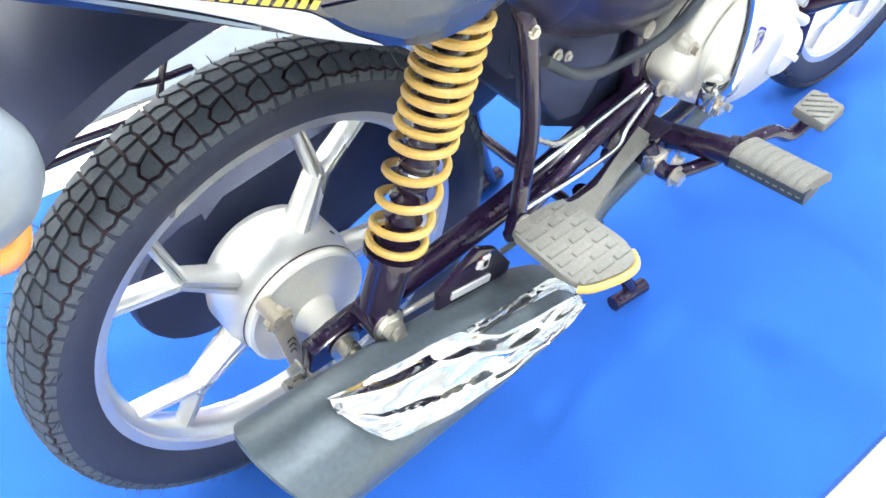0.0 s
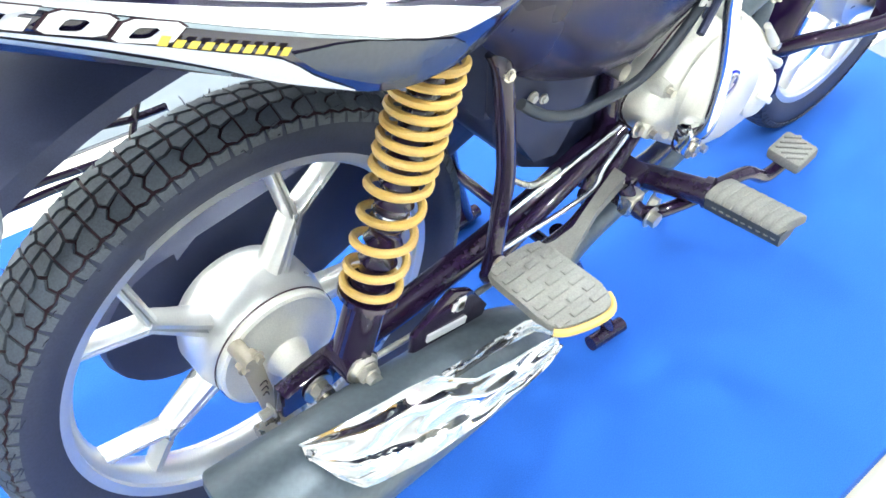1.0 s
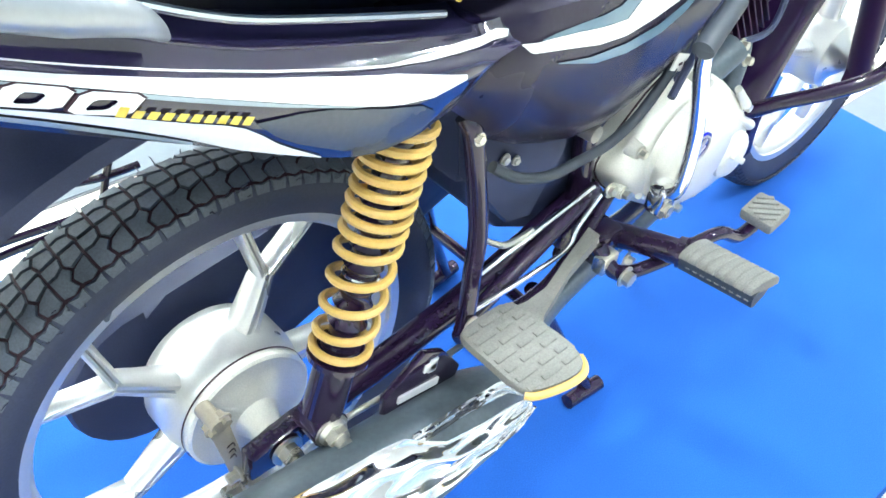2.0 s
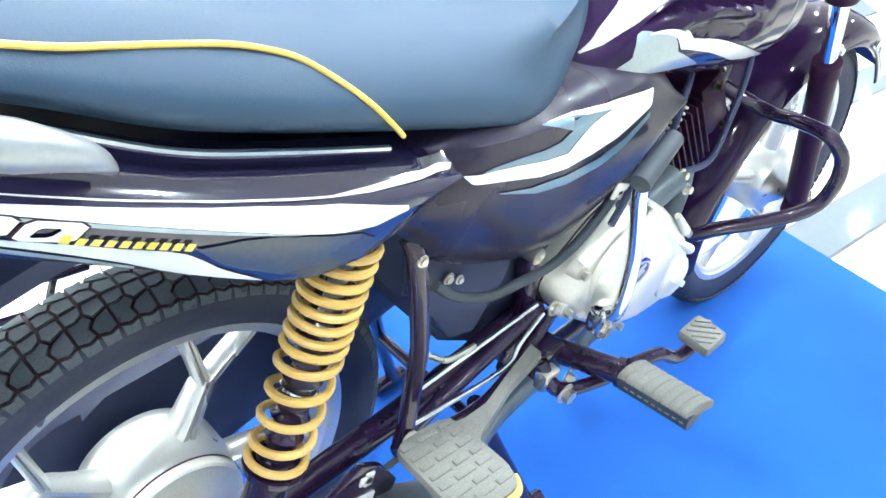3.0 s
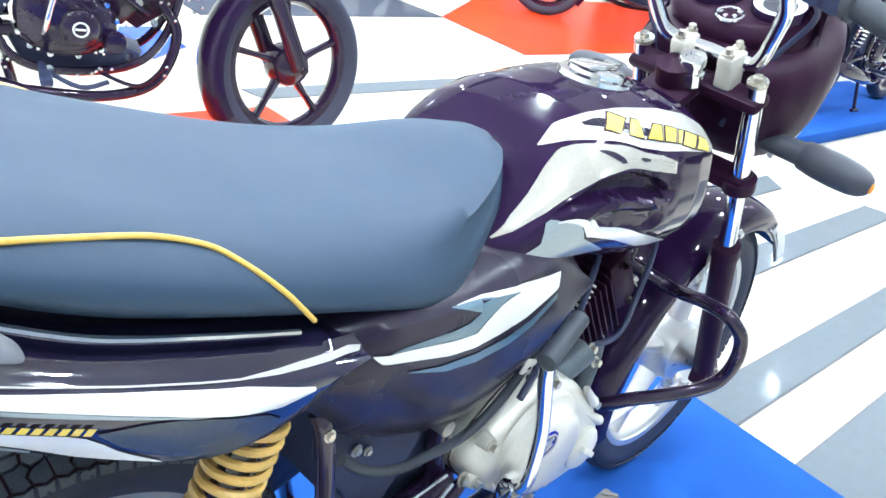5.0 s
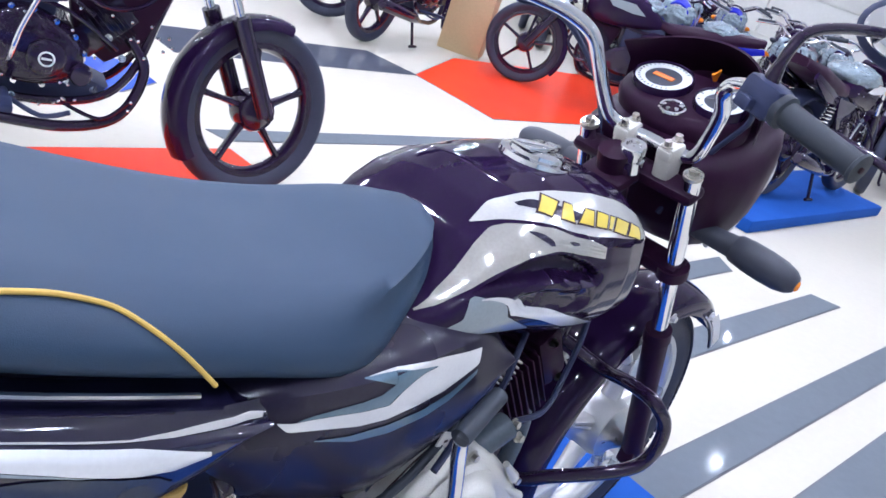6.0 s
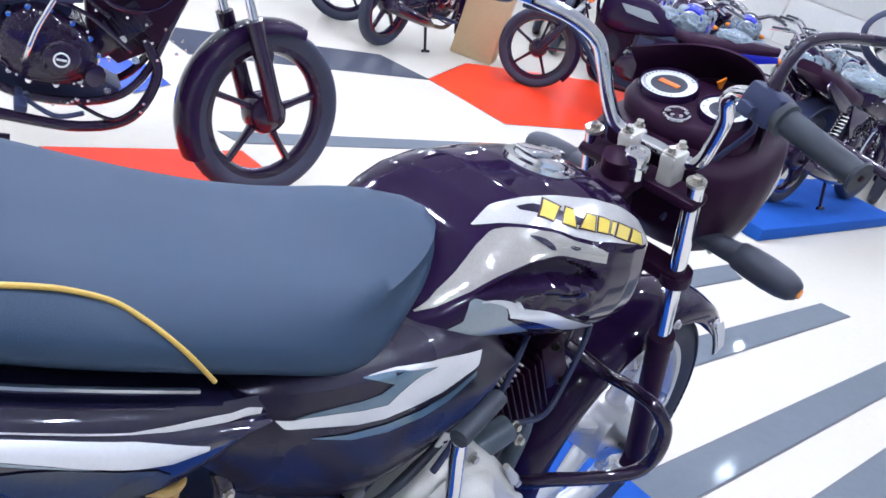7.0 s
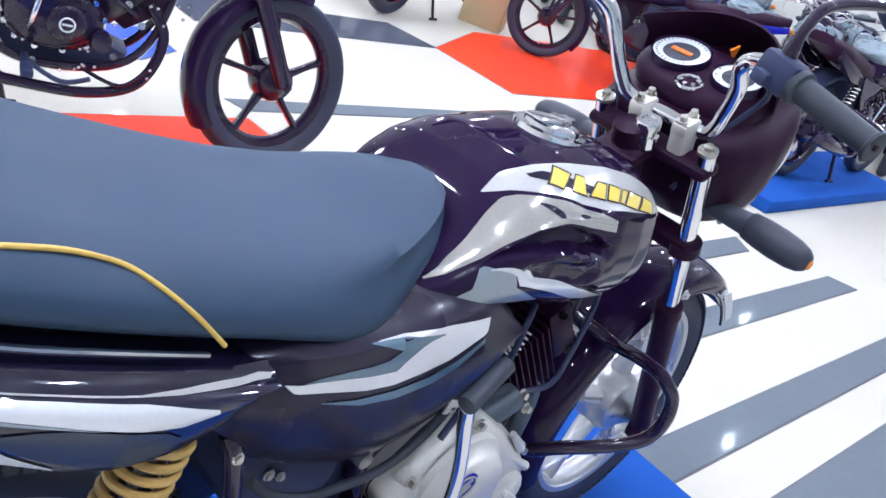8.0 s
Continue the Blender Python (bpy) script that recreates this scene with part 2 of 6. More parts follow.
# ---- the room ----
def floor_patch(name, corners, mat, lift, label, category="floor"):
    bm = bmesh.new()
    pts = [room(*c) for c in corners]
    lo = [bm.verts.new((p.x, p.y, FLOOR - 0.02)) for p in pts]
    hi = [bm.verts.new((p.x, p.y, FLOOR + lift)) for p in pts]
    bm.faces.new(lo), bm.faces.new(hi)
    n = len(pts)
    for i in range(n):
        bm.faces.new((lo[i], lo[(i + 1) % n], hi[(i + 1) % n], hi[i]))
    return tagged(part(name, bm, mat, smooth=0), label, category, kind="structure")


X0, X1, Y0, Y1 = -4.5, 13.0, -5.5, 10.5
floor_patch("floor", [(X0 - 0.2, Y0 - 0.2), (X1 + 0.2, Y0 - 0.2), (X1 + 0.2, Y1 + 0.2), (X0 - 0.2, Y1 + 0.2)], TILEW, 0.0, "glossy cream-white showroom floor tiles")


def edged_patch(name, corners, mat, label, category):
    """An inlaid floor shape with a thin dark joint round it."""
    mid = [sum(c[k] for c in corners) / len(corners) for k in (0, 1)]
    out = []
    for c in corners:
        d = Vector((c[0] - mid[0], c[1] - mid[1]))
        out.append((c[0] + math.copysign(0.006, d.x), c[1] + math.copysign(0.006, d.y)))
    floor_patch("floor_joint", out, TRIMP, 0.002, "thin dark joint round a floor inlay", "floor joint")
    return floor_patch(name, corners, mat, 0.004, label, category)


def slab(name, a, b, mat, label, category, kind="structure"):
    """An upright or level block between two corners along the room's grid."""
    bm = bmesh.new()
    mid, size = [(p + q) / 2 for p, q in zip(a, b)], [abs(q - p) for p, q in zip(a, b)]
    box(bm, size, m=Matrix.Rotation(ROOM, 4, "Z"))
    bmesh.ops.translate(bm, vec=room(*mid), verts=bm.verts)
    return tagged(part(name, bm, mat, smooth=0), label, category, kind=kind)


slab("ceiling", (X0 - 0.2, Y0 - 0.2, CEIL), (X1 + 0.2, Y1 + 0.2, CEIL + 0.15), CEILP, "plain pale painted showroom ceiling", "ceiling")
slab("wall_east", (X1, Y0 - 0.2, FLOOR), (X1 + 0.2, Y1 + 0.2, CEIL), WALLP, "off-white painted wall with panels", "wall")
slab("wall_north", (X0, Y1, FLOOR), (X1, Y1 + 0.2, CEIL), WALLP, "off-white painted wall", "wall")
slab("wall_west", (X0 - 0.2, Y0 - 0.2, FLOOR), (X0, Y1 + 0.2, CEIL), WALLP, "off-white painted wall", "wall")
# shop front behind the camera: low sill, header, mullions and glass
slab("wall_south", (X0, Y0 - 0.2, FLOOR), (X1, Y0, 0.25), WALLP, "low white wall under the shop windows", "wall")
slab("wall_header", (X0, Y0 - 0.2, 2.75), (X1, Y0, CEIL), WALLP, "white wall over the shop windows", "wall")
for i in range(8):
    mx = X0 + (X1 - X0) * i / 7
    slab("mullion", (mx - 0.04 + (0.04 if i == 0 else 0), Y0 - 0.14, 0.25), (mx + 0.04 - (0.04 if i == 7 else 0), Y0 - 0.06, 2.75), TRIMP, "dark grey aluminium shop window mullion", "mullion")
for i in range(7):
    a, b = X0 + (X1 - X0) * i / 7, X0 + (X1 - X0) * (i + 1) / 7
    pane = slab("window_1", (a + 0.04, Y0 - 0.104, 0.25), (b - 0.04, Y0 - 0.096, 2.75), GLASS, "clear shop window pane", "window")
    pane.visible_shadow = False
day = bpy.data.lights.new("window_daylight", "AREA")
day.shape, day.size, day.size_y, day.energy, day.color = "RECTANGLE", 15.0, 2.4, 25.0, (0.86, 0.93, 1.0)
lamp = new("window_daylight", day)
lamp.matrix_world = look(room(4.2, Y0 + 0.02, 1.5), room(4.2, Y0 + 4, 1.3))
# the street outside
bm = bmesh.new()
bmesh.ops.create_grid(bm, x_segments=1, y_segments=1, size=60)
bmesh.ops.translate(bm, vec=(4, -20, FLOOR - 0.05), verts=bm.verts)
tagged(part("ground", bm, material("pale_paving", (0.4, 0.39, 0.37), 0.8), smooth=0), "pale paved ground outside the shop", "ground", kind="structure")

# ceiling lamps, round recessed, on a regular grid
bm = bmesh.new()
lathe(bm, [(0.001, -0.004), (0.048, -0.004), (0.048, 0.0)], "z", seg=24)
disc = part("diffuser", bm, LED)
bm = bmesh.new()
lathe(bm, [(0.048, 0.001), (0.050, -0.012), (0.066, -0.010), (0.070, 0.001)], "z", seg=24)
ring_mesh = part("bezel", bm, DECALW)
LAMPS = thing("ceiling_lamp", "round white recessed ceiling lamp, lit", "ceiling lamp", group="ceiling lamps")
disc.parent, ring_mesh.parent = LAMPS, LAMPS
spots = [(7.85 - 1.55 * i, 1.54 + 1.5 * j) for i in range(-2, 8) for j in range(-2, 6) if not (j == 0 and i < 0)]
LAMPS.location = room(*spots[0], CEIL - 0.001)
for sx, sy in spots[1:]:
    copy_thing(LAMPS, Matrix.Translation(room(sx, sy, CEIL - 0.001)))

# inlaid floor pattern
G1, G2 = "grey stripe tile inlaid in the white floor", "grey floor stripe"
for y_lo, y_hi, x_a, x_b, skew in ((0.845, 0.965, -0.5, 3.93, -0.09), (0.415, 0.545, -0.5, 4.17, 0.055), (-0.025, 0.105, 1.68, 5.2, 0.06), (-0.47, -0.20, 1.68, 5.2, 0.06),
                                   (-1.05, -0.85, 1.68, 5.2, 0.06)):
    edged_patch("floor_stripe", [(x_a, y_lo), (x_b + skew, y_lo), (x_b, y_hi), (x_a, y_hi)], TILEG, G1, "floor stripe")
edged_patch("floor_stripe", [(1.84, 2.30), (6.5, 2.30), (6.5, 2.415), (1.80, 2.415)], TILEG, G1, "floor stripe")
edged_patch("floor_patch", [(2.2, 3.46), (4.05, 3.50), (3.96, 3.95), (2.2, 3.93)], TILED, "dark grey inlaid floor shape", "floor inlay")
edged_patch("floor_patch", [(4.055, 3.51), (4.97, 4.05), (7.2, 4.05), (7.2, 2.72), (4.06, 2.745)], TILER, "bright red inlaid floor shape", "floor inlay")
edged_patch("floor_patch", [(0.98, 2.205), (1.795, 2.215), (1.812, 1.827), (1.820, 1.50), (0.98, 1.45)], TILER, "bright red inlaid floor shape", "floor inlay")
edged_patch("floor_patch", [(1.2, 2.80), (1.60, 2.81), (1.84, 2.96), (1.84, 3.25), (1.2, 3.25)], TILEB, "blue inlaid floor shape", "floor inlay")


def stage(name, a, b, label):
    """A low carpeted stage with a rounded rim."""
    bm = bmesh.new()
    size = (b[0] - a[0], b[1] - a[1], -FLOOR)
    box(bm, size, bevel=0.012)
    bmesh.ops.rotate(bm, matrix=Matrix.Rotation(ROOM, 3, "Z"), verts=bm.verts)
    bmesh.ops.translate(bm, vec=room((a[0] + b[0]) / 2, (a[1] + b[1]) / 2, FLOOR / 2), verts=bm.verts)
    return tagged(part(name, bm, CARPET), label, "display stage", kind="structure")


stage("stage", (-1.6, -0.535), (1.665, 0.62), "low display stage covered in bright blue carpet")
stage("stage", (4.60, 1.135), (6.95, 1.80), "low display stage covered in bright blue carpet")


# ---- wheels ----
TYRE = [(0.226, 0.024), (0.236, 0.0305), (0.250, 0.0375), (0.264, 0.0410), (0.276, 0.0395), (0.2845, 0.0330), (0.2900, 0.0200), (0.2915, 0.0)]


def tyre_at(s):
    """Radius and side step of the tread's ground at s metres along its curve from the crown."""
    q = [(r, y) for r, y in reversed(TYRE)]
    left = abs(s)
    for (r0, y0), (r1, y1) in zip(q, q[1:]):
        d = math.hypot(r1 - r0, y1 - y0)
        if left <= d:
            k = left / d
            return r0 + (r1 - r0) * k, (y0 + (y1 - y0) * k) * (1 if s >= 0 else -1)
        left -= d
    return q[-1][0], q[-1][1] * (1 if s >= 0 else -1)


def tyre_mesh(bm, at, width=1.0, seg=96, scale=1.0):
    prof = [(r * scale, -y * width) for r, y in TYRE] + [(r * scale, y * width) for r, y in reversed(TYRE[:-1])] + [(0.224 * scale, 0.015 * width), (0.224 * scale, -0.015 * width)]
    return lathe(bm, prof, "y", at, seg, closed=True)


def inset(loop, d):
    """A polygon whose edges are all moved inwards by d; points run counter-clockwise."""
    n, out = len(loop), []
    for i in range(n):
        (ax, ay), (bx, by), (cx, cy) = loop[i - 1], loop[i], loop[(i + 1) % n]
        u, v = Vector((bx - ax, by - ay)).normalized(), Vector((cx - bx, cy - by)).normalized()
        m = Vector((-u.y - v.y, u.x + v.x))
        k = d / max(m.length_squared / 2, 0.25)
        out.append((bx + m.x * k, by + m.y * k))
    return out


def tread_mesh(bm, at, pitch=48, depth=0.0034):
    """Raised tread blocks: straight cross grooves, bent ones between them, joined by short zigzag grooves, and low shoulder lugs."""
    cx, cy, cz = at
    w = 360 / pitch
    step = 2 * math.pi * 0.29 / pitch
    # one pitch: distance from the crown, and share of the pitch
    blocks = (((0.0003, 0.0), (0.0150, 0.0), (0.0200, 0.40), (0.0120, 0.54), (0.0003, 0.46)),
              ((0.0003, 0.46), (0.0120, 0.54), (0.0160, 0.76), (0.0150, 1.0), (0.0003, 1.0)),
              ((0.0150, 0.0), (0.0345, 0.0), (0.0375, 0.24), (0.0345, 0.50), (0.0262, 0.56), (0.0200, 0.40)),
              ((0.0120, 0.54), (0.0200, 0.40), (0.0262, 0.56), (0.0345, 0.50), (0.0375, 0.74), (0.0345, 1.0), (0.0150, 1.0), (0.0160, 0.76)),
              ((0.0345, 0.0), (0.0480, 0.03), (0.0480, 0.47), (0.0345, 0.50), (0.0375, 0.24)),
              ((0.0345, 0.50), (0.0480, 0.53), (0.0480, 0.97), (0.0345, 1.0), (0.0375, 0.74)))

    def point(side, s, u, lift):
        r, y = tyre_at(side * s)
        r2, y2 = tyre_at(side * (s + 0.002))
        nr, ny = (y2 - y) * side, -(r2 - r)
        n = math.hypot(nr, ny) or 1.0
        a = radians(w * u)
        rr, yy = r + lift * abs(nr) / n, y + side * lift * max(ny, 0) / n
        return (cx + rr * math.cos(a), cy + yy, cz + rr * math.sin(a))

    for side in (-1, 1):
        for k in range(pitch):
            for b, block in enumerate(blocks):
                loop = inset([(s, u * step) for s, u in block], 0.0011 if b < 4 else 0.0009)
                top = inset(loop, 0.0006)
                shift = k + (0.5 if side > 0 else 0.0)
                lo = [bm.verts.new(point(side, s, u / step + shift, -0.002)) for s, u in loop]
                hi = [bm.verts.new(point(side, s, u / step + shift, depth if b < 4 and s < 0.034 else depth * (0.8 if s < 0.040 else 0.25))) for s, u in top]
                bm.faces.new(hi)
                n = len(lo)
                for i in range(n):
                    bm.faces.new((lo[i], lo[(i + 1) % n], hi[(i + 1) % n], hi[i]))
    return bm


def rim_mesh(bm, at, scale=1.0, seg=96):
    half = [(0.2105, 0.0), (0.2125, 0.0120), (0.2170, 0.0170), (0.2240, 0.0225), (0.2300, 0.0235), (0.2345, 0.0260), (0.2335, 0.0285)]
    prof = [(r, -y) for r, y in half[:0:-1]] + half + [(0.2285, 0.0280), (0.2220, 0.0265), (0.2200, 0.0), (0.2220, -0.0265), (0.2285, -0.0280)]
    # the bore side carries the visible lip; the well lies under the tyre
    return lathe(bm, [(r * scale, y) for r, y in prof], "y", at, seg, closed=True)


def y_spoke(bm, at, deg, hub_r=0.062, fork_r=0.150, end_r=0.214, open_deg=11.5, thick=0.017, y=-0.004):
    """One forked spoke: a stem from the hub that opens into two arms at the rim."""
    cx, cy, cz = at

    def bar(p, q, w0, w1, d0, d1):
        along = (q - p).normalized()
        side = along.cross(Vector((0, 1, 0)))
        out = []
        for c, w, d in ((p, w0, d0), (p.lerp(q, 0.5), (w0 + w1) * 0.48, (d0 + d1) / 2), (q, w1, d1)):
            out.append([c + side * w * sx + Vector((0, d * sy, 0)) for sx, sy in
                        ((-1, 0.55), (-0.55, 1), (0.55, 1), (1, 0.55), (1, -0.55), (0.55, -1), (0.15, -1), (0, -0.72), (-0.15, -1), (-0.55, -1), (-1, -0.55))])
        loft(bm, out)

    c = (cx, cz)
    root, fork = polar(hub_r, deg, cy + y, c), polar(fork_r, deg, cy + y - 0.004, c)
    bar(root, polar(fork_r + 0.006, deg, cy + y - 0.004, c), 0.0158, 0.0090, thick * 1.15, thick * 0.8)
    for s in (-1, 1):
        bar(fork - (fork - root) * 0.03, polar(end_r, deg + s * open_deg, cy, c), 0.0072, 0.0072, thick * 0.75, thick * 0.70)
    return bm


# ---- the motorcycle in the foreground ----
BIKE = thing("motorcycle", "black commuter motorcycle with silver graphics on a blue stage", "motorcycle")
RA = (0.0, 0.0, 0.297)       # rear axle
FA = (1.285, -0.018, 0.294)  # front axle

bm = bmesh.new()
rim_mesh(bm, RA)
rear_wheel = part("rear_wheel", bm, ALLOY, BIKE, "silver-painted cast alloy rear wheel")
part("tyre", tyre_mesh(bmesh.new(), RA), RUBBER, rear_wheel, "new black ribbed tyre")
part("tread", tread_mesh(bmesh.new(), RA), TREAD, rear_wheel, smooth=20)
# ground between the blocks, coloured near-black to put shade in the grooves
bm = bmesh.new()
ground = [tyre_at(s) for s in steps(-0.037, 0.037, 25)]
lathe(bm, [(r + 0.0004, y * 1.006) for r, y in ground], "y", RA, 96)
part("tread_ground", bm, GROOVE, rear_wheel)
bm = bmesh.new()
rng = random.Random(4)
for k in range(120):
    a = radians(rng.uniform(40, 260))
    r, y = tyre_at(rng.choice((-1, 1)) * rng.uniform(0.03, 0.052))
    d = Vector((math.cos(a) * 0.7, math.copysign(0.6, y), math.sin(a) * 0.7)).normalized()
    p = Vector((r * math.cos(a), y, RA[2] + r * math.sin(a)))
    bend = Vector((rng.uniform(-1, 1), rng.uniform(-1, 1), rng.uniform(-1, 1))) * 0.003
    tube(bm, [p, p + d * 0.007, p + d * 0.012 + bend], [0.0006, 0.0005, 0.0003], 4)
part("moulding_hair", bm, RUBBER, rear_wheel, kind="stuff")
for k in range(5):
    part("spoke", y_spoke(bmesh.new(), RA, 68.5 + 72 * k), ALLOY, rear_wheel)
bm = bmesh.new()
lathe(bm, [(0.03, 0.052), (0.058, 0.050), (0.074, 0.040), (0.083, 0.020), (0.083, -0.014), (0.078, -0.034), (0.074, -0.042), (0.03, -0.044)], "y", RA, 64)
part("hub", bm, ALLOY, rear_wheel)
bm = bmesh.new()
lathe(bm, [(0.010, -0.040), (0.073, -0.041), (0.0755, -0.046), (0.0755, -0.054), (0.072, -0.0565), (0.068, -0.0545), (0.040, -0.060), (0.026, -0.066), (0.020, -0.080), (0.0185, -0.094), (0.010, -0.094)], "y", RA, 64)
brake_plate = part("brake_plate", bm, CASTING, BIKE, "bare cast aluminium drum brake plate")
bm = bmesh.new()
rod(bm, (-0.054, -0.056, 0.350), (-0.054, -0.088, 0.350), 0.0095)
box(bm, (0.026, 0.009, 0.012), (-0.054, -0.079, 0.350), Matrix.Rotation(radians(-30), 4, "Y"), 0.002)
bolt(bm, (-0.046, -0.084, 0.355), (0, -1, 0), 0.005)
bolt(bm, (-0.062, -0.083, 0.346), (0, -1, 0), 0.0045)
plate(bm, [(-0.064, 0.342), (-0.043, 0.346), (-0.028, 0.248), (-0.046, 0.244)], 0.004, at=-0.088, bevel=0.001)
part("brake_arm", bm, ARMZINC, BIKE, "zinc-plated brake arm with stamped marks")
bm = bmesh.new()
for k in range(3):
    tube(bm, smooth_line([(-0.050 + 0.001 * k, -0.0886, 0.312 - 0.010 * k), (-0.043, -0.0886, 0.315 - 0.010 * k), (-0.041, -0.0886, 0.308 - 0.010 * k)], 4), 0.0007, 5)
pieces("stamped_mark", bm, GROOVE, BIKE)
bm = bmesh.new()
lathe(bm, [(0.0770, -0.0435), (0.0775, -0.0440), (0.0775, -0.0455), (0.0770, -0.0460)], "y", RA, 64)
part("hub_joint", bm, GROOVE, BIKE)
bm = bmesh.new()
rod(bm, (-0.029, -0.070, 0.240), (-0.029, -0.104, 0.240), 0.008)
bolt(bm, (-0.043, -0.092, 0.238), (-1, 0, 0.1), 0.0085, 0.02)
rod(bm, (-0.06, -0.092, 0.236), (0.03, -0.092, 0.246), 0.004)
box(bm, (0.012, 0.020, 0.016), (-0.028, -0.096, 0.240), None, 0.002)
part("brake_adjuster", bm, STEEL, BIKE, "zinc-plated brake rod adjuster nut")
bm = bmesh.new()
coil = [Vector((-0.012 + 0.070 * u / 80, -0.093 + 0.009 * math.cos(u * 0.95), 0.245 + 0.006 * u / 80 + 0.009 * math.sin(u * 0.95))) for u in range(81)]
tube(bm, coil, 0.0016, 6)
part("brake_return_spring", bm, STEEL, BIKE)
bm = bmesh.new()
tube(bm, smooth_line([(0.03, -0.094, 0.246), (0.2, -0.118, 0.270), (0.37, -0.135, 0.315), (0.465, -0.145, 0.350)], 8), 0.004, 8)
part("brake_rod", bm, STEEL, BIKE)

# axle, chain adjuster and swingarm
bm = bmesh.new()
rod(bm, (0, -0.094, RA[2]), (0, -0.112, RA[2]), 0.018)
plate(bm, [(-0.042, 0.276), (-0.040, 0.312), (0.02, 0.322), (0.085, 0.330), (0.09, 0.296), (0.01, 0.276)], 0.022, at=-0.118, bevel=0.004)
part("axle_plate", bm, BLACKMETAL, BIKE)
bm = bmesh.new()
rod(bm, (0, -0.112, RA[2]), (0, -0.132, RA[2]), 0.0115)
bolt(bm, (0, -0.120, RA[2]), (0, -1, 0), 0.0125, 0.016)
rod(bm, (0, -0.13, RA[2]), (0, -0.150, RA[2]), 0.006)
bolt(bm, (-0.05, -0.108, 0.290), (-1, 0, -0.05), 0.006, 0.014)
pieces("axle_nut", bm, STEEL, BIKE, "zinc-plated rear axle nut")
for s in (-1, 1):
    bm = bmesh.new()
    tube(bm, smooth_line([(0.02, s * 0.107, 0.308), (0.12, s * 0.108, 0.322), (0.27, s * 0.106, 0.345), (0.42, s * 0.098, 0.375), (0.50, s * 0.09, 0.392)], 5), [0.016] * 5 + [0.017] * 16, 14)
    part("swingarm", bm, BLACKMETAL, BIKE)

# chain case on the far side and its round rear end
bm = bmesh.new()
out = [polar(0.105, a, 0, (-0.040, 0.262)) for a in range(75, 300, 15)]
outline = [(p.x, p.z) for p in out] + [(0.10, 0.190), (0.44, 0.300), (0.50, 0.345), (0.50, 0.415), (0.44, 0.445), (0.12, 0.396)]
plate(bm, outline, 0.042, at=0.078, bevel=0.012)
part("chain_case", bm, PLASTIC, BIKE, "black enclosed chain case")


def shock(side):
    """Rear shock absorber with a wide yellow spring."""
    y = 0.138 * side
    lo, hi = Vector((0.030 + (0.10 if side > 0 else 0), y, 0.345)), Vector((0.128 + (0.10 if side > 0 else 0), y * 0.98, 0.690))
    axis = (hi - lo).normalized()
    bm = bmesh.new()
    rod(bm, lo + axis * 0.012, lo + axis * 0.103, 0.0215, 0.0205, 18)
    rod(bm, lo + axis * 0.10, hi - axis * 0.02, 0.0150, None, 18)
    rod(bm, lo - Vector((0, 0.018, 0)), lo + Vector((0, 0.018, 0)), 0.021, None, 18)
    body = part("shock_absorber", bm, BLACKMETAL, BIKE, "black rear shock absorber body")
    bm = bmesh.new()
    length = (hi - lo).length
    s0, s1 = 0.094, length - (0.02 if side < 0 else 0.20)
    pts, a, s = [], 0.0, s0
    u, v = axis.orthogonal().normalized(), None
    v = axis.cross(u)
    while s < s1:
        f = (s - s0) / (s1 - s0)
        gap = 0.010 if f < 0.035 else (0.031 if f < 0.44 else 0.031 - 0.0165 * min((f - 0.44) / 0.12, 1))
        pts.append(lo + axis * s + 0.0275 * (math.cos(a) * u + math.sin(a) * v))
        a += 2 * math.pi / 24
        s += gap / 24
    tube(bm, pts, 0.0044, 8)
    part("spring", bm, YELLOW, body, "yellow-painted coil spring")
    bm = bmesh.new()
    rings = [(0.082, 0.014), (0.083, 0.031), (0.089, 0.031), (0.090, 0.0155)]
    for k in range(7):
        rings += [(0.122 + 0.022 * k, 0.0155), (0.128 + 0.022 * k, 0.0195), (0.134 + 0.022 * k, 0.0155)]
    tube(bm, [lo + axis * q for q, _ in rings], [q for _, q in rings], 20)
    part("dust_bellows", bm, BLACKMETAL, body)
    bm = bmesh.new()
    bolt(bm, lo + Vector((0, side * 0.018, 0)), (0, side, 0), 0.013, 0.016)
    rod(bm, lo + Vector((0, side * 0.018, 0)), lo + Vector((0, side * 0.026, 0)), 0.017, 0.015)
    rod(bm, lo + Vector((0, side * 0.03, 0)), lo + Vector((0, side * 0.042, 0)), 0.008)
    part("shock_bolt", bm, STEEL, body, "zinc-plated acorn nut")
    bm = bmesh.new()
    d = lo + axis * 0.183
    for q in (0.0, 0.012):
        tube(bm, [d + axis * q + 0.0165 * (math.cos(t) * u + math.sin(t) * v) for t in (k * 2 * math.pi / 24 for k in range(24))], 0.002, 6, closed=True)
    part("chrome_ring", bm, CHROME, body)


shock(-1), shock(1)

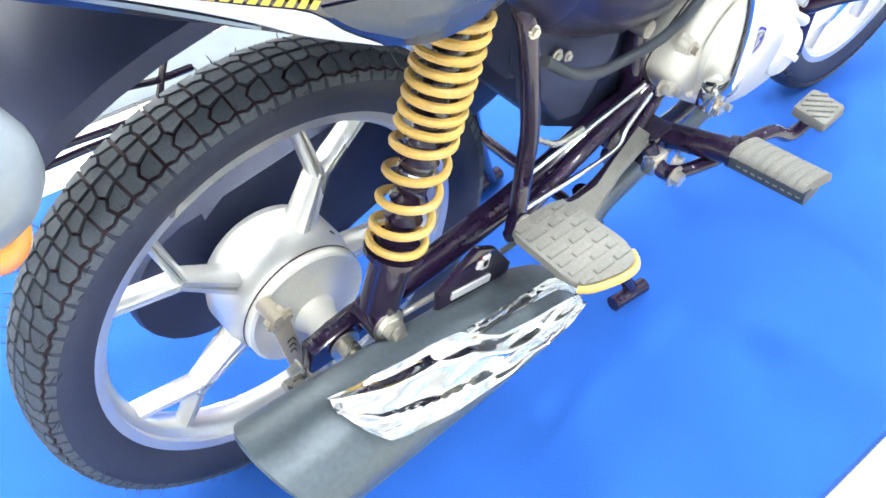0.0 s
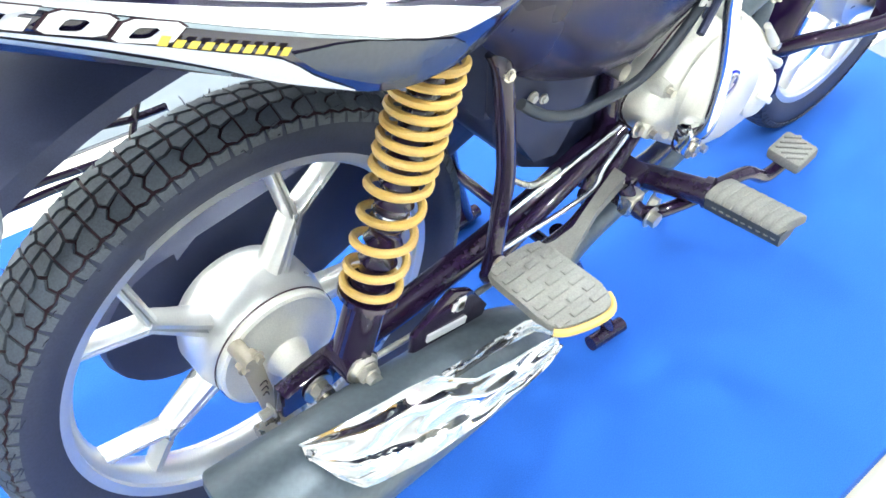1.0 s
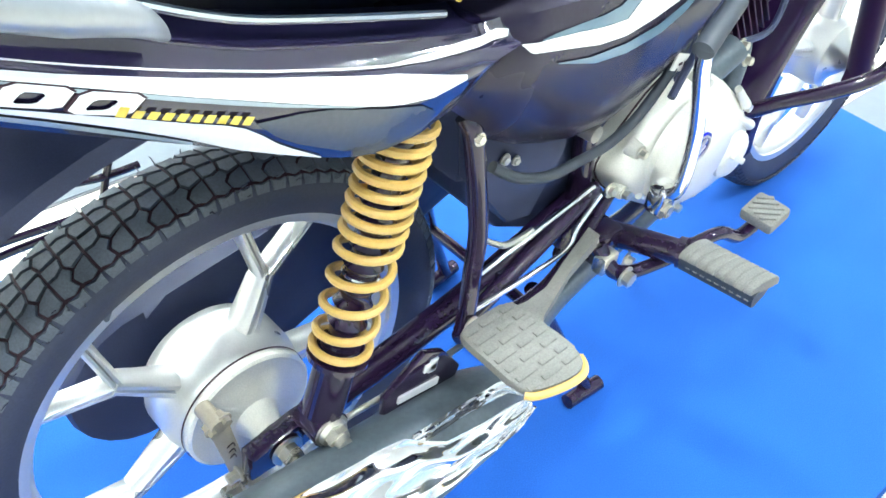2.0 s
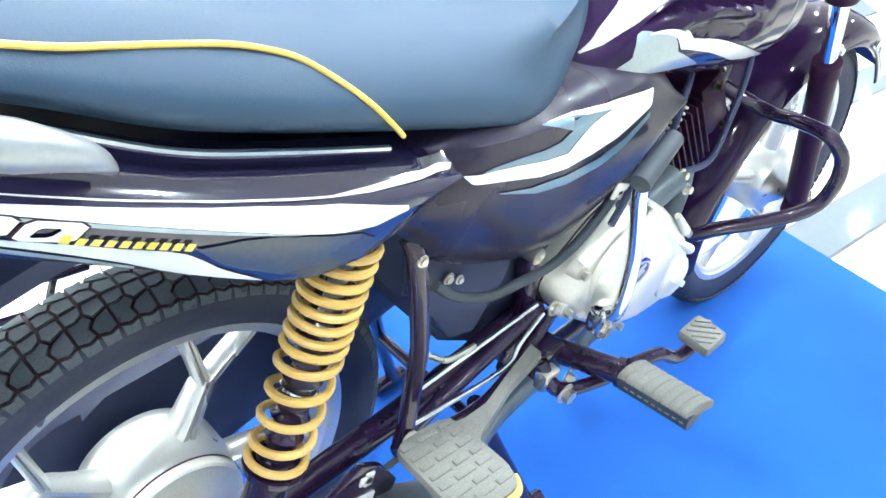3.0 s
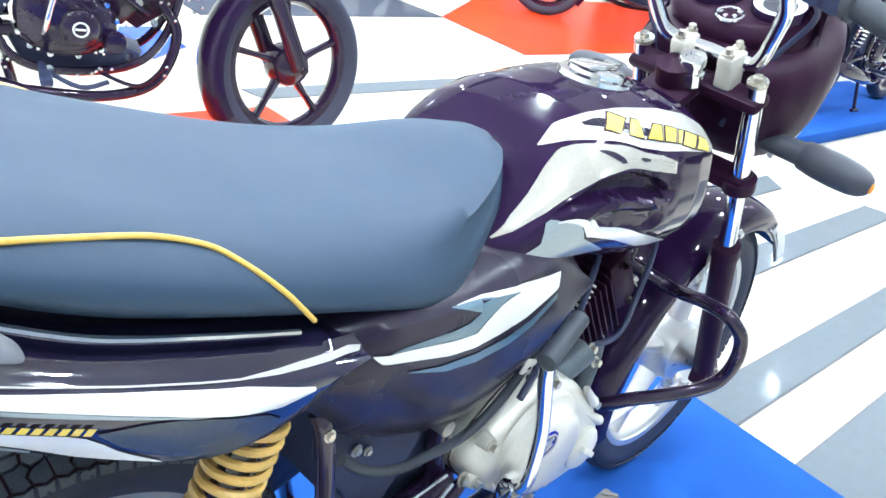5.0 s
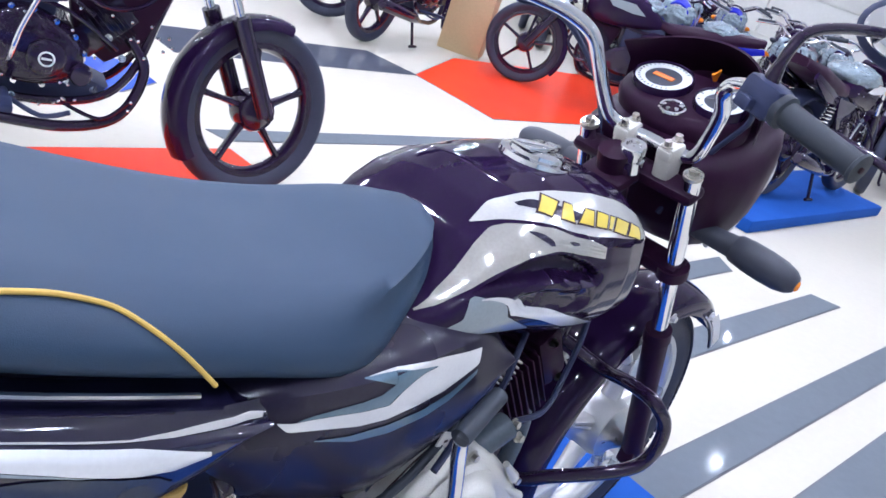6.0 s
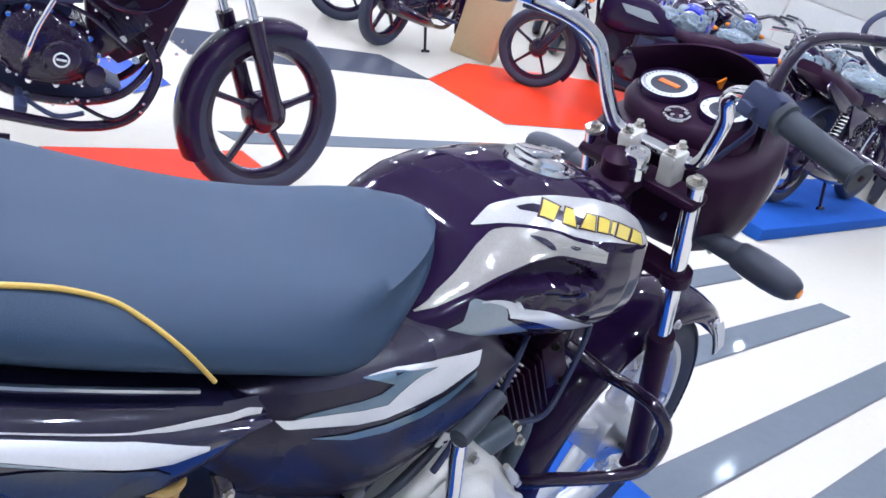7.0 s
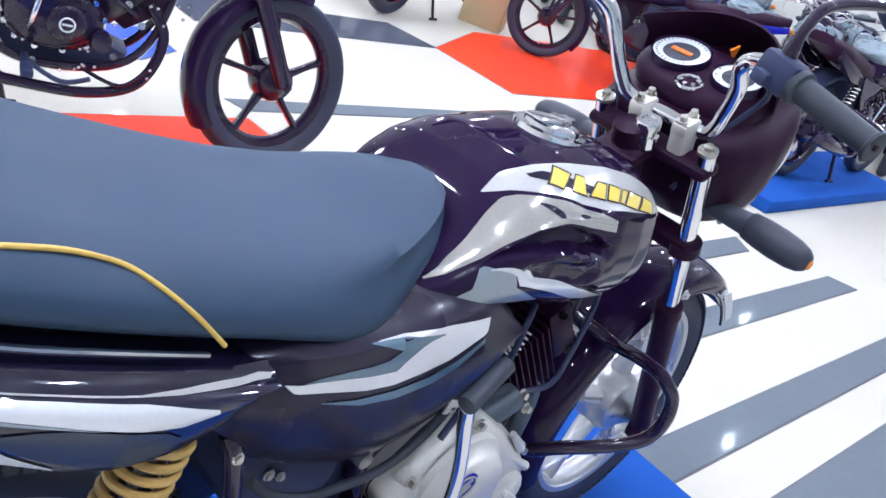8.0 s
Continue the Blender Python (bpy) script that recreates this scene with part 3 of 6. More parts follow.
# rear mudguard
def shell_arc(bm, c, r0, a0, a1, half, drop, thick=0.004, n=20, flare=0.0):
    """A mudguard: an arched strip with rolled-down sides."""
    secs = []
    for a in steps(a0, a1, n):
        f = (a - a0) / (a1 - a0)
        h = half + flare * f
        sec = []
        for y, d in ((-h, drop), (-h * 0.97, drop * 0.4), (-h * 0.8, drop * 0.08), (-h * 0.4, -0.004), (0, -0.007), (h * 0.4, -0.004), (h * 0.8, drop * 0.08), (h * 0.97, drop * 0.4), (h, drop)):
            sec.append(polar(r0 - d, a, c[1] + y, (c[0], c[2])))
        for y, d in ((h - thick, drop), (h * 0.97 - thick, drop * 0.45), (h * 0.78, drop * 0.08 + thick), (0, thick - 0.007), (-h * 0.78, drop * 0.08 + thick), (-h * 0.97 + thick, drop * 0.45), (-h + thick, drop)):
            sec.append(polar(r0 - d, a, c[1] + y, (c[0], c[2])))
        secs.append(sec)
    return loft(bm, secs)


bm = bmesh.new()
shell_arc(bm, RA, 0.438, 62, 165, 0.088, 0.025, flare=-0.006)
part("rear_mudguard", bm, PLASTIC, BIKE, "black plastic rear mudguard")

GUARD_BARS = [[(-0.221, 0.165, 0.457), (-0.143, 0.165, 0.457), (-0.077, 0.165, 0.451), (0.006, 0.165, 0.444)], [(-0.225, 0.165, 0.444), (-0.151, 0.165, 0.441), (-0.102, 0.165, 0.44), (0.004, 0.165, 0.433)], [(-0.119, 0.165, 0.489), (-0.069, 0.165, 0.495), (-0.019, 0.165, 0.486), (0.021, 0.165, 0.484)], [(0.003, 0.165, 0.527), (-0.009, 0.165, 0.504), (-0.019, 0.165, 0.476), (-0.034, 0.165, 0.425)]]
# tubular side guard beside the rear wheel on the far side
bm = bmesh.new()
for pts3 in GUARD_BARS:
    tube(bm, smooth_line(pts3, 5), 0.0042, 8)
part("side_guard", bm, BLACKMETAL, BIKE, "thin black tubular side guard")

# seat: wide at the back, narrow and low at the nose. Rows: x, bottom, top, half width at the bottom, half width of the top
SEAT = [(-0.52, 0.985, 1.030, 0.120, 0.075), (-0.40, 0.955, 1.005, 0.150, 0.100), (-0.25, 0.915, 0.962, 0.166, 0.118), (-0.14, 0.884, 0.928, 0.172, 0.122), (-0.05, 0.842, 0.903, 0.174, 0.122), (0.03, 0.818, 0.877, 0.174, 0.120),
        (0.12, 0.793, 0.855, 0.172, 0.117), (0.20, 0.772, 0.837, 0.169, 0.117), (0.26, 0.752, 0.826, 0.165, 0.119), (0.31, 0.736, 0.820, 0.158, 0.121), (0.345, 0.731, 0.819, 0.147, 0.119), (0.38, 0.740, 0.821, 0.130, 0.110), (0.415, 0.755, 0.829, 0.110, 0.098), (0.445, 0.764, 0.836, 0.095, 0.084), (0.470, 0.775, 0.842, 0.080, 0.070), (0.490, 0.787, 0.844, 0.062, 0.053), (0.506, 0.800, 0.842, 0.045, 0.036), (0.516, 0.812, 0.836, 0.030, 0.021)]


def seat_section(x):
    reach = min(0.03, 0.516 - x, x + 0.52) if -0.52 < x < 0.516 else 0.0
    rows = [table(SEAT, x + reach * d) for d in (-1, -0.6, -0.2, 0.2, 0.6, 1)]
    zb, zt, wb, wt = (sum(r[k] for r in rows) / len(rows) for k in range(4))
    h = zt - zb
    k = 0.05 * min(max((x - 0.33) / 0.12, 0), 1)
    right = [(wb - 0.012, zb - 0.004), (wb, zb + 0.006), (wb + 0.003, zb + 0.22 * h), (wb - 0.004, zb + (0.48 - 0.5 * k) * h), (wb - 0.010 - 0.010 * min(wb / 0.13, 1), zb + (0.72 - 0.9 * k) * h), (wt + (wb - wt) * 0.30, zb + (0.87 - k) * h), (wt - 0.012, zb + (0.955 - k) * h), (wt * 0.62, zt - 0.001 - 0.25 * k * h), (wt * 0.3, zt + 0.001)]
    return [Vector((x, -y, z)) for y, z in right] + [Vector((x, 0, zt + 0.002))] + [Vector((x, y, z)) for y, z in reversed(right)]


bm = bmesh.new()
loft(bm, [[v for v in seat_section(x)] for x in steps(-0.52, 0.516, 74)])
seat = part("seat", bm, SEATV, BIKE, "smooth grey-black vinyl dual seat with yellow piping", 85)
line = [(-0.50, 0.118, 1.020), (-0.36, 0.140, 0.980), (-0.21, 0.158, 0.931), (-0.120, 0.162, 0.906), (-0.073, 0.155, 0.894), (-0.030, 0.149, 0.884), (0.003, 0.146, 0.876), (0.030, 0.146, 0.867), (0.052, 0.150, 0.858), (0.075, 0.161, 0.843), (0.097, 0.1715, 0.825), (0.114, 0.1755, 0.808), (0.131, 0.1755, 0.790)]
for s in (-1, 1):
    bm = bmesh.new()
    tube(bm, smooth_line([(x, s * y, z) for x, y, z in line], 5), 0.0022, 8)
    part("piping", bm, PIPING, seat, "yellow seat piping")
bm = bmesh.new()
tube(bm, smooth_line([(x, -table(SEAT, x)[2] - 0.0005, table(SEAT, x)[0] - 0.012) for x in (-0.12, -0.05, 0.03, 0.12)], 5), 0.0030, 8)
part("seat_trim", bm, CHROME, seat, "bright trim strip under the seat")

# fuel tank. Rows: x, bottom, top, half width
TANK = [(0.385, 0.700, 0.750, 0.100), (0.420, 0.698, 0.762, 0.122), (0.460, 0.694, 0.778, 0.138), (0.500, 0.688, 0.802, 0.147), (0.530, 0.683, 0.828, 0.152), (0.570, 0.676, 0.856, 0.156), (0.620, 0.668, 0.877, 0.159),
        (0.680, 0.658, 0.889, 0.160), (0.740, 0.648, 0.893, 0.159), (0.800, 0.642, 0.889, 0.155), (0.850, 0.642, 0.879, 0.147), (0.890, 0.652, 0.861, 0.131), (0.930, 0.678, 0.833, 0.104), (0.956, 0.712, 0.803, 0.066)]


# hollows of the tank's side. Rows: x, upper and lower edge in degrees round the tank
HOLLOW = [(0.495, 37, 33), (0.530, 34, 20), (0.566, 33, 11), (0.610, 30, 8), (0.650, 25, 7), (0.682, 19, 5), (0.712, 12, 4), (0.730, 9, 5)]
LOWER_HOLLOW = [(0.545, 5, 2), (0.580, 6, -3), (0.630, 5, -8), (0.680, 4, -9), (0.715, 1, -5)]


# lower edge of the sheen band painted on the tank's side. Rows: x, degrees
BAND_FOOT = [(0.436, 44), (0.502, 41), (0.556, 35.5), (0.612, 32), (0.654, 27), (0.722, 19)]


def smooth_step(f):
    f = min(max(f, 0.0), 1.0)
    return f * f * (3 - 2 * f)


def tank_point(x, a):
    """A point of the tank's skin: a is 0 at the right side, 90 on top, -90 at the bottom."""
    zb, zt, w = table(TANK, x)
    zc = zb + 0.50 * (zt - zb)
    c, s = math.cos(radians(a)), math.sin(radians(a))
    n = 2 / (2.6 + 1.6 * min(max((0.66 - x) / 0.16, 0), 1)) if s > 0 else 2 / 2.3
    y = w * math.copysign(abs(c) ** n, c)
    z = zc + (zt - zc if s > 0 else zc - zb) * math.copysign(abs(s) ** n, s)
    y *= 1 - 0.12 * max(0.0, -s) ** 1.4
    knee = 0.012 * max(0.0, math.cos(math.pi * (x - 0.50) / 0.36)) if 0.32 < x < 0.68 else 0.0
    y -= math.copysign(knee * max(0.0, math.cos(radians(a + 10)) if c > 0 else math.cos(radians(190 - a))) , c) * 0.8
    # a soft ridge along the shoulder and a hollow below it
    flank = min(max((x - 0.47) / 0.12, 0), 1) * min(max((0.94 - x) / 0.10, 0), 1)
    b = a if -90 <= a <= 90 else (180 - a if a > 0 else -180 - a)
    y += math.copysign(flank * (0.0055 * math.exp(-((b - 33) / 10) ** 2) - 0.0035 * math.exp(-((b + 8) / 15) ** 2)), c)
    # ripples added to streak the reflections in the painted sheen band
    if 0.44 < x < 0.72:
        g = (b - table(BAND_FOOT, x)[0]) / 15
        if 0 < g < 1:
            y += math.copysign(0.0010 * math.sin(math.pi * g) * math.sin(g * 6 * math.pi), c)
    # the pressed knee hollow with a ledge across it
    for rows, deep, soft in ((HOLLOW, 0.020, 4.5), (LOWER_HOLLOW, 0.010, 3.5)):
        if rows[0][0] < x < rows[-1][0]:
            hi, lo = table(rows, x)
            ends = min((x - rows[0][0]) / 0.03, (rows[-1][0] - x) / 0.02, 1.0)
            y -= math.copysign(deep * ends * smooth_step((hi - b) / soft) * smooth_step((b - lo) / soft), c)
    return Vector((x, -y, z))


bm = bmesh.new()
loft(bm, [[tank_point(x, a) for a in range(-180, 180, 2)] for x in steps(0.385, 0.956, 130)])
tank = part("fuel_tank", bm, GLOSS, BIKE, "glossy black fuel tank with silver graphics")


def tank_decal(name, spans, mat, lift=0.0016, sides=(1,), n=30):
    """A thin film on the tank's side. spans: x, upper and lower angle round the tank."""
    for s in sides:
        bm = bmesh.new()
        secs = []
        for x in steps(spans[0][0], spans[-1][0], n):
            hi, lo = table(spans, x)
            row = []
            for a in steps(hi, lo, 25):
                p = tank_point(x, a)
                nrm = (tank_point(x + 0.004, a) - tank_point(x - 0.004, a)).cross(tank_point(x, a + 1) - tank_point(x, a - 1)).normalized()
                if nrm.dot(p - Vector((x, 0, 0.78))) < 0:
                    nrm = -nrm
                v = p + nrm * lift
                row.append(Vector((v.x, v.y * s, v.z)))
            secs.append(row)
        loft(bm, secs, caps=False, round_=False)
        part(name, bm, mat, tank)


tank_decal("tank_graphic", [(0.547, 81.3, 80.7), (0.583, 82.5, 65.5), (0.618, 76.6, 51.2), (0.654, 71.2, 41.7), (0.689, 66.9, 36.1), (0.725, 63.6, 33.7), (0.761, 60.3, 31.7), (0.796, 57.1, 30.5), (0.832, 52.0, 29.5), (0.858, 45.0, 33.0)], SHOULDER, 0.0010, (1,))
tank_decal("tank_graphic", [(0.603, 74.0, 71.2), (0.627, 69.6, 59.3), (0.651, 61.7, 51.5), (0.675, 54.5, 46.9), (0.699, 48.0, 42.3)], PANEL, 0.0014, (1,))
tank_decal("tank_graphic", [(0.440, 2.5, 1.5), (0.468, 3.5, -0.5), (0.488, 6.0, -2.5), (0.494, 30.0, -3.2), (0.500, 31.0, -4.5), (0.515, 16.5, -8.5), (0.552, 0.5, -16.5), (0.571, -6.0, -18.8), (0.618, -20.0, -20.6)], DECALG, 0.0010, (1, -1), 60)
tank_decal("tank_graphic", [(0.508, 20.3, 18.7), (0.530, 12.0, 8.5), (0.556, 4.5, 0.3), (0.605, -2.6, -7.8), (0.653, -7.2, -16.0), (0.694, -11.8, -23.0), (0.75, -19.5, -26.5), (0.80, -26.8, -27.6)], DECALW, 0.0014, (1, -1))
# bright reflection on the black flank, painted as a silver band
tank_decal("tank_graphic", [(0.436, 47, 44), (0.470, 60, 42), (0.502, 67, 41), (0.532, 71, 38), (0.556, 72, 35.5), (0.583, 62, 34), (0.612, 50, 32), (0.654, 39, 27), (0.690, 33, 22), (0.722, 27, 19)], SHEEN, 0.0010, (1,), 50)
# dark slash and spot that break the painted reflection
tank_decal("tank_graphic", [(0.588, 53, 51.5), (0.597, 50, 44), (0.606, 45.5, 37), (0.613, 40, 36)], PANEL, 0.0016, (1,))
tank_decal("tank_graphic", [(0.640, 36, 35), (0.648, 36, 33), (0.660, 34, 33)], PANEL, 0.0016, (1,), 10)
# maker's lettering as plain slanted blocks. Rows: top left, top right, lower right, lower left, each x and the angle round the tank
LETTERS = [((0.648, 69.5), (0.663, 61.5), (0.634, 55.0), (0.618, 62.0)), ((0.672, 60.0), (0.681, 57.0), (0.668, 46.5), (0.649, 51.5)), ((0.704, 53.0), (0.719, 50.5), (0.700, 42.0), (0.675, 45.5)),
           ((0.726, 49.8), (0.746, 46.4), (0.727, 39.2), (0.707, 41.5)), ((0.752, 46.0), (0.763, 45.0), (0.738, 38.0), (0.732, 38.8)), ((0.769, 44.5), (0.795, 41.0), (0.772, 33.8), (0.743, 37.0)), ((0.803, 40.8), (0.828, 38.2), (0.822, 30.0), (0.780, 33.2))]
for corners in LETTERS:
    mid = [sum(c[q] for c in corners) / 4 for q in (0, 1)]
    for grow, mat, lift in ((1.22, GROOVE, 0.0017), (1.0, DECALY, 0.0023)):
        tl, tr, br, bl = [Vector((mid[0] + (x - mid[0]) * grow, mid[1] + (a - mid[1]) * grow)) for x, a in corners]
        bm = bmesh.new()
        rows = []
        for u in steps(0, 1, 5):
            row = []
            for v in steps(0, 1, 5):
                x, a = tl.lerp(tr, u).lerp(bl.lerp(br, u), v)
                p = tank_point(x, a)
                row.append(p + (p - Vector((x, 0, 0.78))).normalized() * lift)
            rows.append(row)
        loft(bm, rows, caps=False, round_=False)
        part("lettering" if mat is DECALY else "lettering_edge", bm, mat, tank)
# filler cap and its surround
bm = bmesh.new()
lathe(bm, [(0.001, 0.012), (0.034, 0.012), (0.040, 0.009), (0.041, 0.004), (0.052, 0.002), (0.054, -0.01)], "z", (0, 0, 0), 36)
box(bm, (0.070, 0.034, 0.007), (-0.012, 0, 0.015), None, 0.003)
box(bm, (0.020, 0.018, 0.006), (0.030, 0, 0.016), None, 0.002)
bmesh.ops.transform(bm, matrix=Matrix.Translation((0.735, 0.008, 0.892)) @ Matrix.Rotation(radians(2), 4, "Y"), verts=bm.verts)
part("filler_cap", bm, CHROME, tank, "chrome fuel filler cap")

# tail cowl: a long side panel under the seat. Rows: x, lower edge, upper edge, how far out
COWL = [(-0.50, 0.972, 0.985, 0.120), (-0.40, 0.918, 0.948, 0.155), (-0.30, 0.872, 0.910, 0.178), (-0.206, 0.829, 0.866, 0.190), (-0.155, 0.802, 0.843, 0.193), (-0.097, 0.771, 0.819, 0.194), (-0.033, 0.735, 0.795, 0.194),
        (0.018, 0.708, 0.778, 0.194), (0.053, 0.696, 0.767, 0.193), (0.096, 0.694, 0.757, 0.191), (0.141, 0.703, 0.748, 0.188), (0.178, 0.724, 0.742, 0.184), (0.198, 0.733, 0.738, 0.180)]


def cowl_point(x, f, lift=0.0):
    """The cowl's outer skin: f is 0 at the upper edge and 1 at the lower."""
    zl, zu, w = table(COWL, x)
    bulge = [(0, -0.008), (0.12, 0.0), (0.3, 0.003), (0.55, 0.0), (0.8, -0.004), (1.0, -0.009)]
    return Vector((x, -(w + table(bulge, f)[0] + lift), zu + (zl - zu) * f))


cowls = []
for s in (-1, 1):
    bm = bmesh.new()
    secs = []
    for x in steps(-0.50, 0.198, 42):
        zl, zu, w = table(COWL, x)
        zb, _, wb, _ = table(SEAT, x)
        shelf = min(zb - 0.022, zu + 0.045)
        row = [Vector((x, -(w - 0.055), shelf)), Vector((x, -(w - 0.030), shelf - 0.004)), Vector((x, -(w - 0.020), zu + 0.012)), Vector((x, -(w - 0.012), zu + 0.004))]
        row += [cowl_point(x, f) for f in (0, 0.05, 0.12, 0.3, 0.45, 0.6, 0.75, 0.88, 1.0)]
        row += [Vector((x, -(w - 0.026), zl)), Vector((x, -(w - 0.016), zl + 0.3 * (zu - zl))), Vector((x, -(w - 0.022), zu - 0.004)), Vector((x, -(w - 0.055), shelf - 0.008))]
        secs.append([Vector((v.x, -s * v.y, v.z)) for v in row])
    loft(bm, secs)
    cowl = part("tail_cowl", bm, COWLP, BIKE, "glossy black tail cowl with white and silver graphics")
    cowls.append((s, cowl))

    def cowl_decal(name, spans, mat, lift=0.0010):
        bm = bmesh.new()
        rows = []
        for x in steps(spans[0][0], spans[-1][0], 36):
            f0, f1 = table(spans, x)
            rows.append([(lambda v: Vector((v.x, -s * v.y, v.z)))(cowl_point(x, f, lift)) for f in steps(f0, f1, 7)])
        loft(bm, rows, caps=False, round_=False)
        part(name, bm, mat, cowl)

    cowl_decal("cowl_graphic", [(-0.46, 0.06, 0.16), (-0.20, 0.08, 0.17), (-0.15, 0.06, 0.17), (-0.116, 0.05, 0.20), (-0.068, 0.04, 0.23), (-0.008, 0.03, 0.27), (0.04, 0.04, 0.31), (0.065, 0.05, 0.36), (0.10, 0.12, 0.40), (0.130, 0.25, 0.34)], DECALW)
    cowl_decal("cowl_graphic", [(-0.20, 0.17, 0.20), (-0.116, 0.205, 0.26), (-0.068, 0.235, 0.29), (-0.008, 0.275, 0.30), (0.03, 0.305, 0.31)], DECALG, 0.0012)
    cowl_decal("cowl_edge", [(-0.46, -0.05, -0.02), (0.06, -0.05, -0.02), (0.10, -0.12, -0.01), (0.15, -0.28, -0.05), (0.188, -0.85, -0.30)], DECALW, 0.0022)
    cowl_decal("cowl_graphic", [(-0.42, 0.60, 0.66), (-0.203, 0.61, 0.68), (-0.161, 0.57, 0.70), (-0.128, 0.575, 0.77), (-0.099, 0.59, 0.86), (-0.064, 0.59, 0.985), (-0.052, 0.66, 0.990), (-0.031, 0.85, 0.992), (0.001, 0.98, 0.995)], DECALW, 0.0012)
    cowl_decal("cowl_graphic", [(-0.42, 0.72, 0.90), (-0.20, 0.73, 0.82), (-0.16, 0.76, 0.87), (-0.12, 0.85, 0.94), (-0.09, 0.93, 0.985)], DECALG)
    cowl_decal("cowl_graphic", [(-0.052, 0.53, 0.55), (-0.036, 0.44, 0.72), (-0.021, 0.37, 0.80), (0.004, 0.315, 0.85), (0.03, 0.33, 0.89), (0.059, 0.37, 0.92), (0.085, 0.46, 0.90), (0.102, 0.64, 0.72)], EYEFILM, 0.0014)
    # yellow small lettering as slanted blocks
    for k in range(10):
        x0 = -0.1345 + 0.0080 * k
        top = 0.38 if k == 0 else 0.425
        bm = bmesh.new()
        quad = [cowl_point(x, f, 0.0024) for x, f in ((x0 + 0.0030, top), (x0 + 0.0082, top), (x0 + 0.0054, 0.550), (x0, 0.550))]
        bm.faces.new([bm.verts.new((v.x, -s * v.y, v.z)) for v in quad])
        part("lettering", bm, DECALY, cowl, smooth=0)


def chamfered(loop, k=0.16):
    """Cuts the corners of a loop of pairs."""
    n = len(loop)
    out = []
    for i in range(n):
        for j, f in ((i - 1, k), ((i + 1) % n, k)):
            out.append((loop[i][0] + (loop[j][0] - loop[i][0]) * f, loop[i][1] + (loop[j][1] - loop[i][1]) * f))
    return out


# the model's number on the right cowl, in blocky slanted digits: x and share of the cowl's height
right_cowl = cowls[0][1]
for outer, hole in (([(-0.208, 0.29), (-0.204, 0.18), (-0.184, 0.17), (-0.194, 0.54), (-0.206, 0.55), (-0.199, 0.29)], None),
                    ([(-0.180, 0.18), (-0.150, 0.17), (-0.160, 0.50), (-0.190, 0.55)], [(-0.175, 0.27), (-0.164, 0.26), (-0.170, 0.44), (-0.180, 0.47)]),
                    ([(-0.148, 0.20), (-0.116, 0.20), (-0.127, 0.52), (-0.158, 0.56)], [(-0.143, 0.29), (-0.131, 0.28), (-0.138, 0.45), (-0.149, 0.48)])):
    for grow, mat, lift in ((1.10, GROOVE, 0.0015), (1.0, DECALW, 0.0020)):
        bm = bmesh.new()
        mid = [sum(p[q] for p in outer) / len(outer) for q in (0, 1)]
        rim = [bm.verts.new(cowl_point(mid[0] + (x - mid[0]) * grow, mid[1] + (f - mid[1]) * grow, lift)) for x, f in (chamfered(outer) if hole else outer)]
        if hole:
            inner = [bm.verts.new(cowl_point(x, f, lift)) for x, f in chamfered(hole)]
            for i in range(len(rim)):
                bm.faces.new((rim[i - 1], rim[i], inner[i], inner[i - 1]))
        else:
            bm.faces.new(rim)
        part("digit" if mat is DECALW else "digit_edge", bm, mat, right_cowl, smooth=0)

# side panel below the seat nose. Rows: x, lower edge, upper edge, out at the lower edge, out at the upper
SIDE = [(0.120, 0.690, 0.735, 0.145, 0.150), (0.165, 0.668, 0.742, 0.140, 0.156), (0.200, 0.636, 0.750, 0.138, 0.166), (0.225, 0.606, 0.752, 0.135, 0.174), (0.27, 0.578, 0.746, 0.132, 0.173), (0.32, 0.556, 0.740, 0.130, 0.170), (0.37, 0.541, 0.735, 0.130, 0.165), (0.42, 0.534, 0.738, 0.130, 0.160), (0.47, 0.546, 0.738, 0.130, 0.154),
        (0.52, 0.570, 0.734, 0.130, 0.148), (0.555, 0.600, 0.722, 0.130, 0.143), (0.585, 0.648, 0.708, 0.130, 0.138), (0.61, 0.682, 0.694, 0.130, 0.133)]


def side_point(x, z, lift=0.0):
    lo, hi, ol, oh = table(SIDE, x)
    f = (z - lo) / max(hi - lo, 1e-4)
    if f >= 1:
        out = oh - table([(0, 0), (0.007, 0.010), (0.016, 0.030), (0.020, 0.055)], z - hi)[0]
    else:
        out = ol + (oh - ol) * f + 0.020 * math.sin(math.pi * f ** 0.8) ** 0.8 if f > 0 else ol
    return Vector((x, -(out + lift), z))


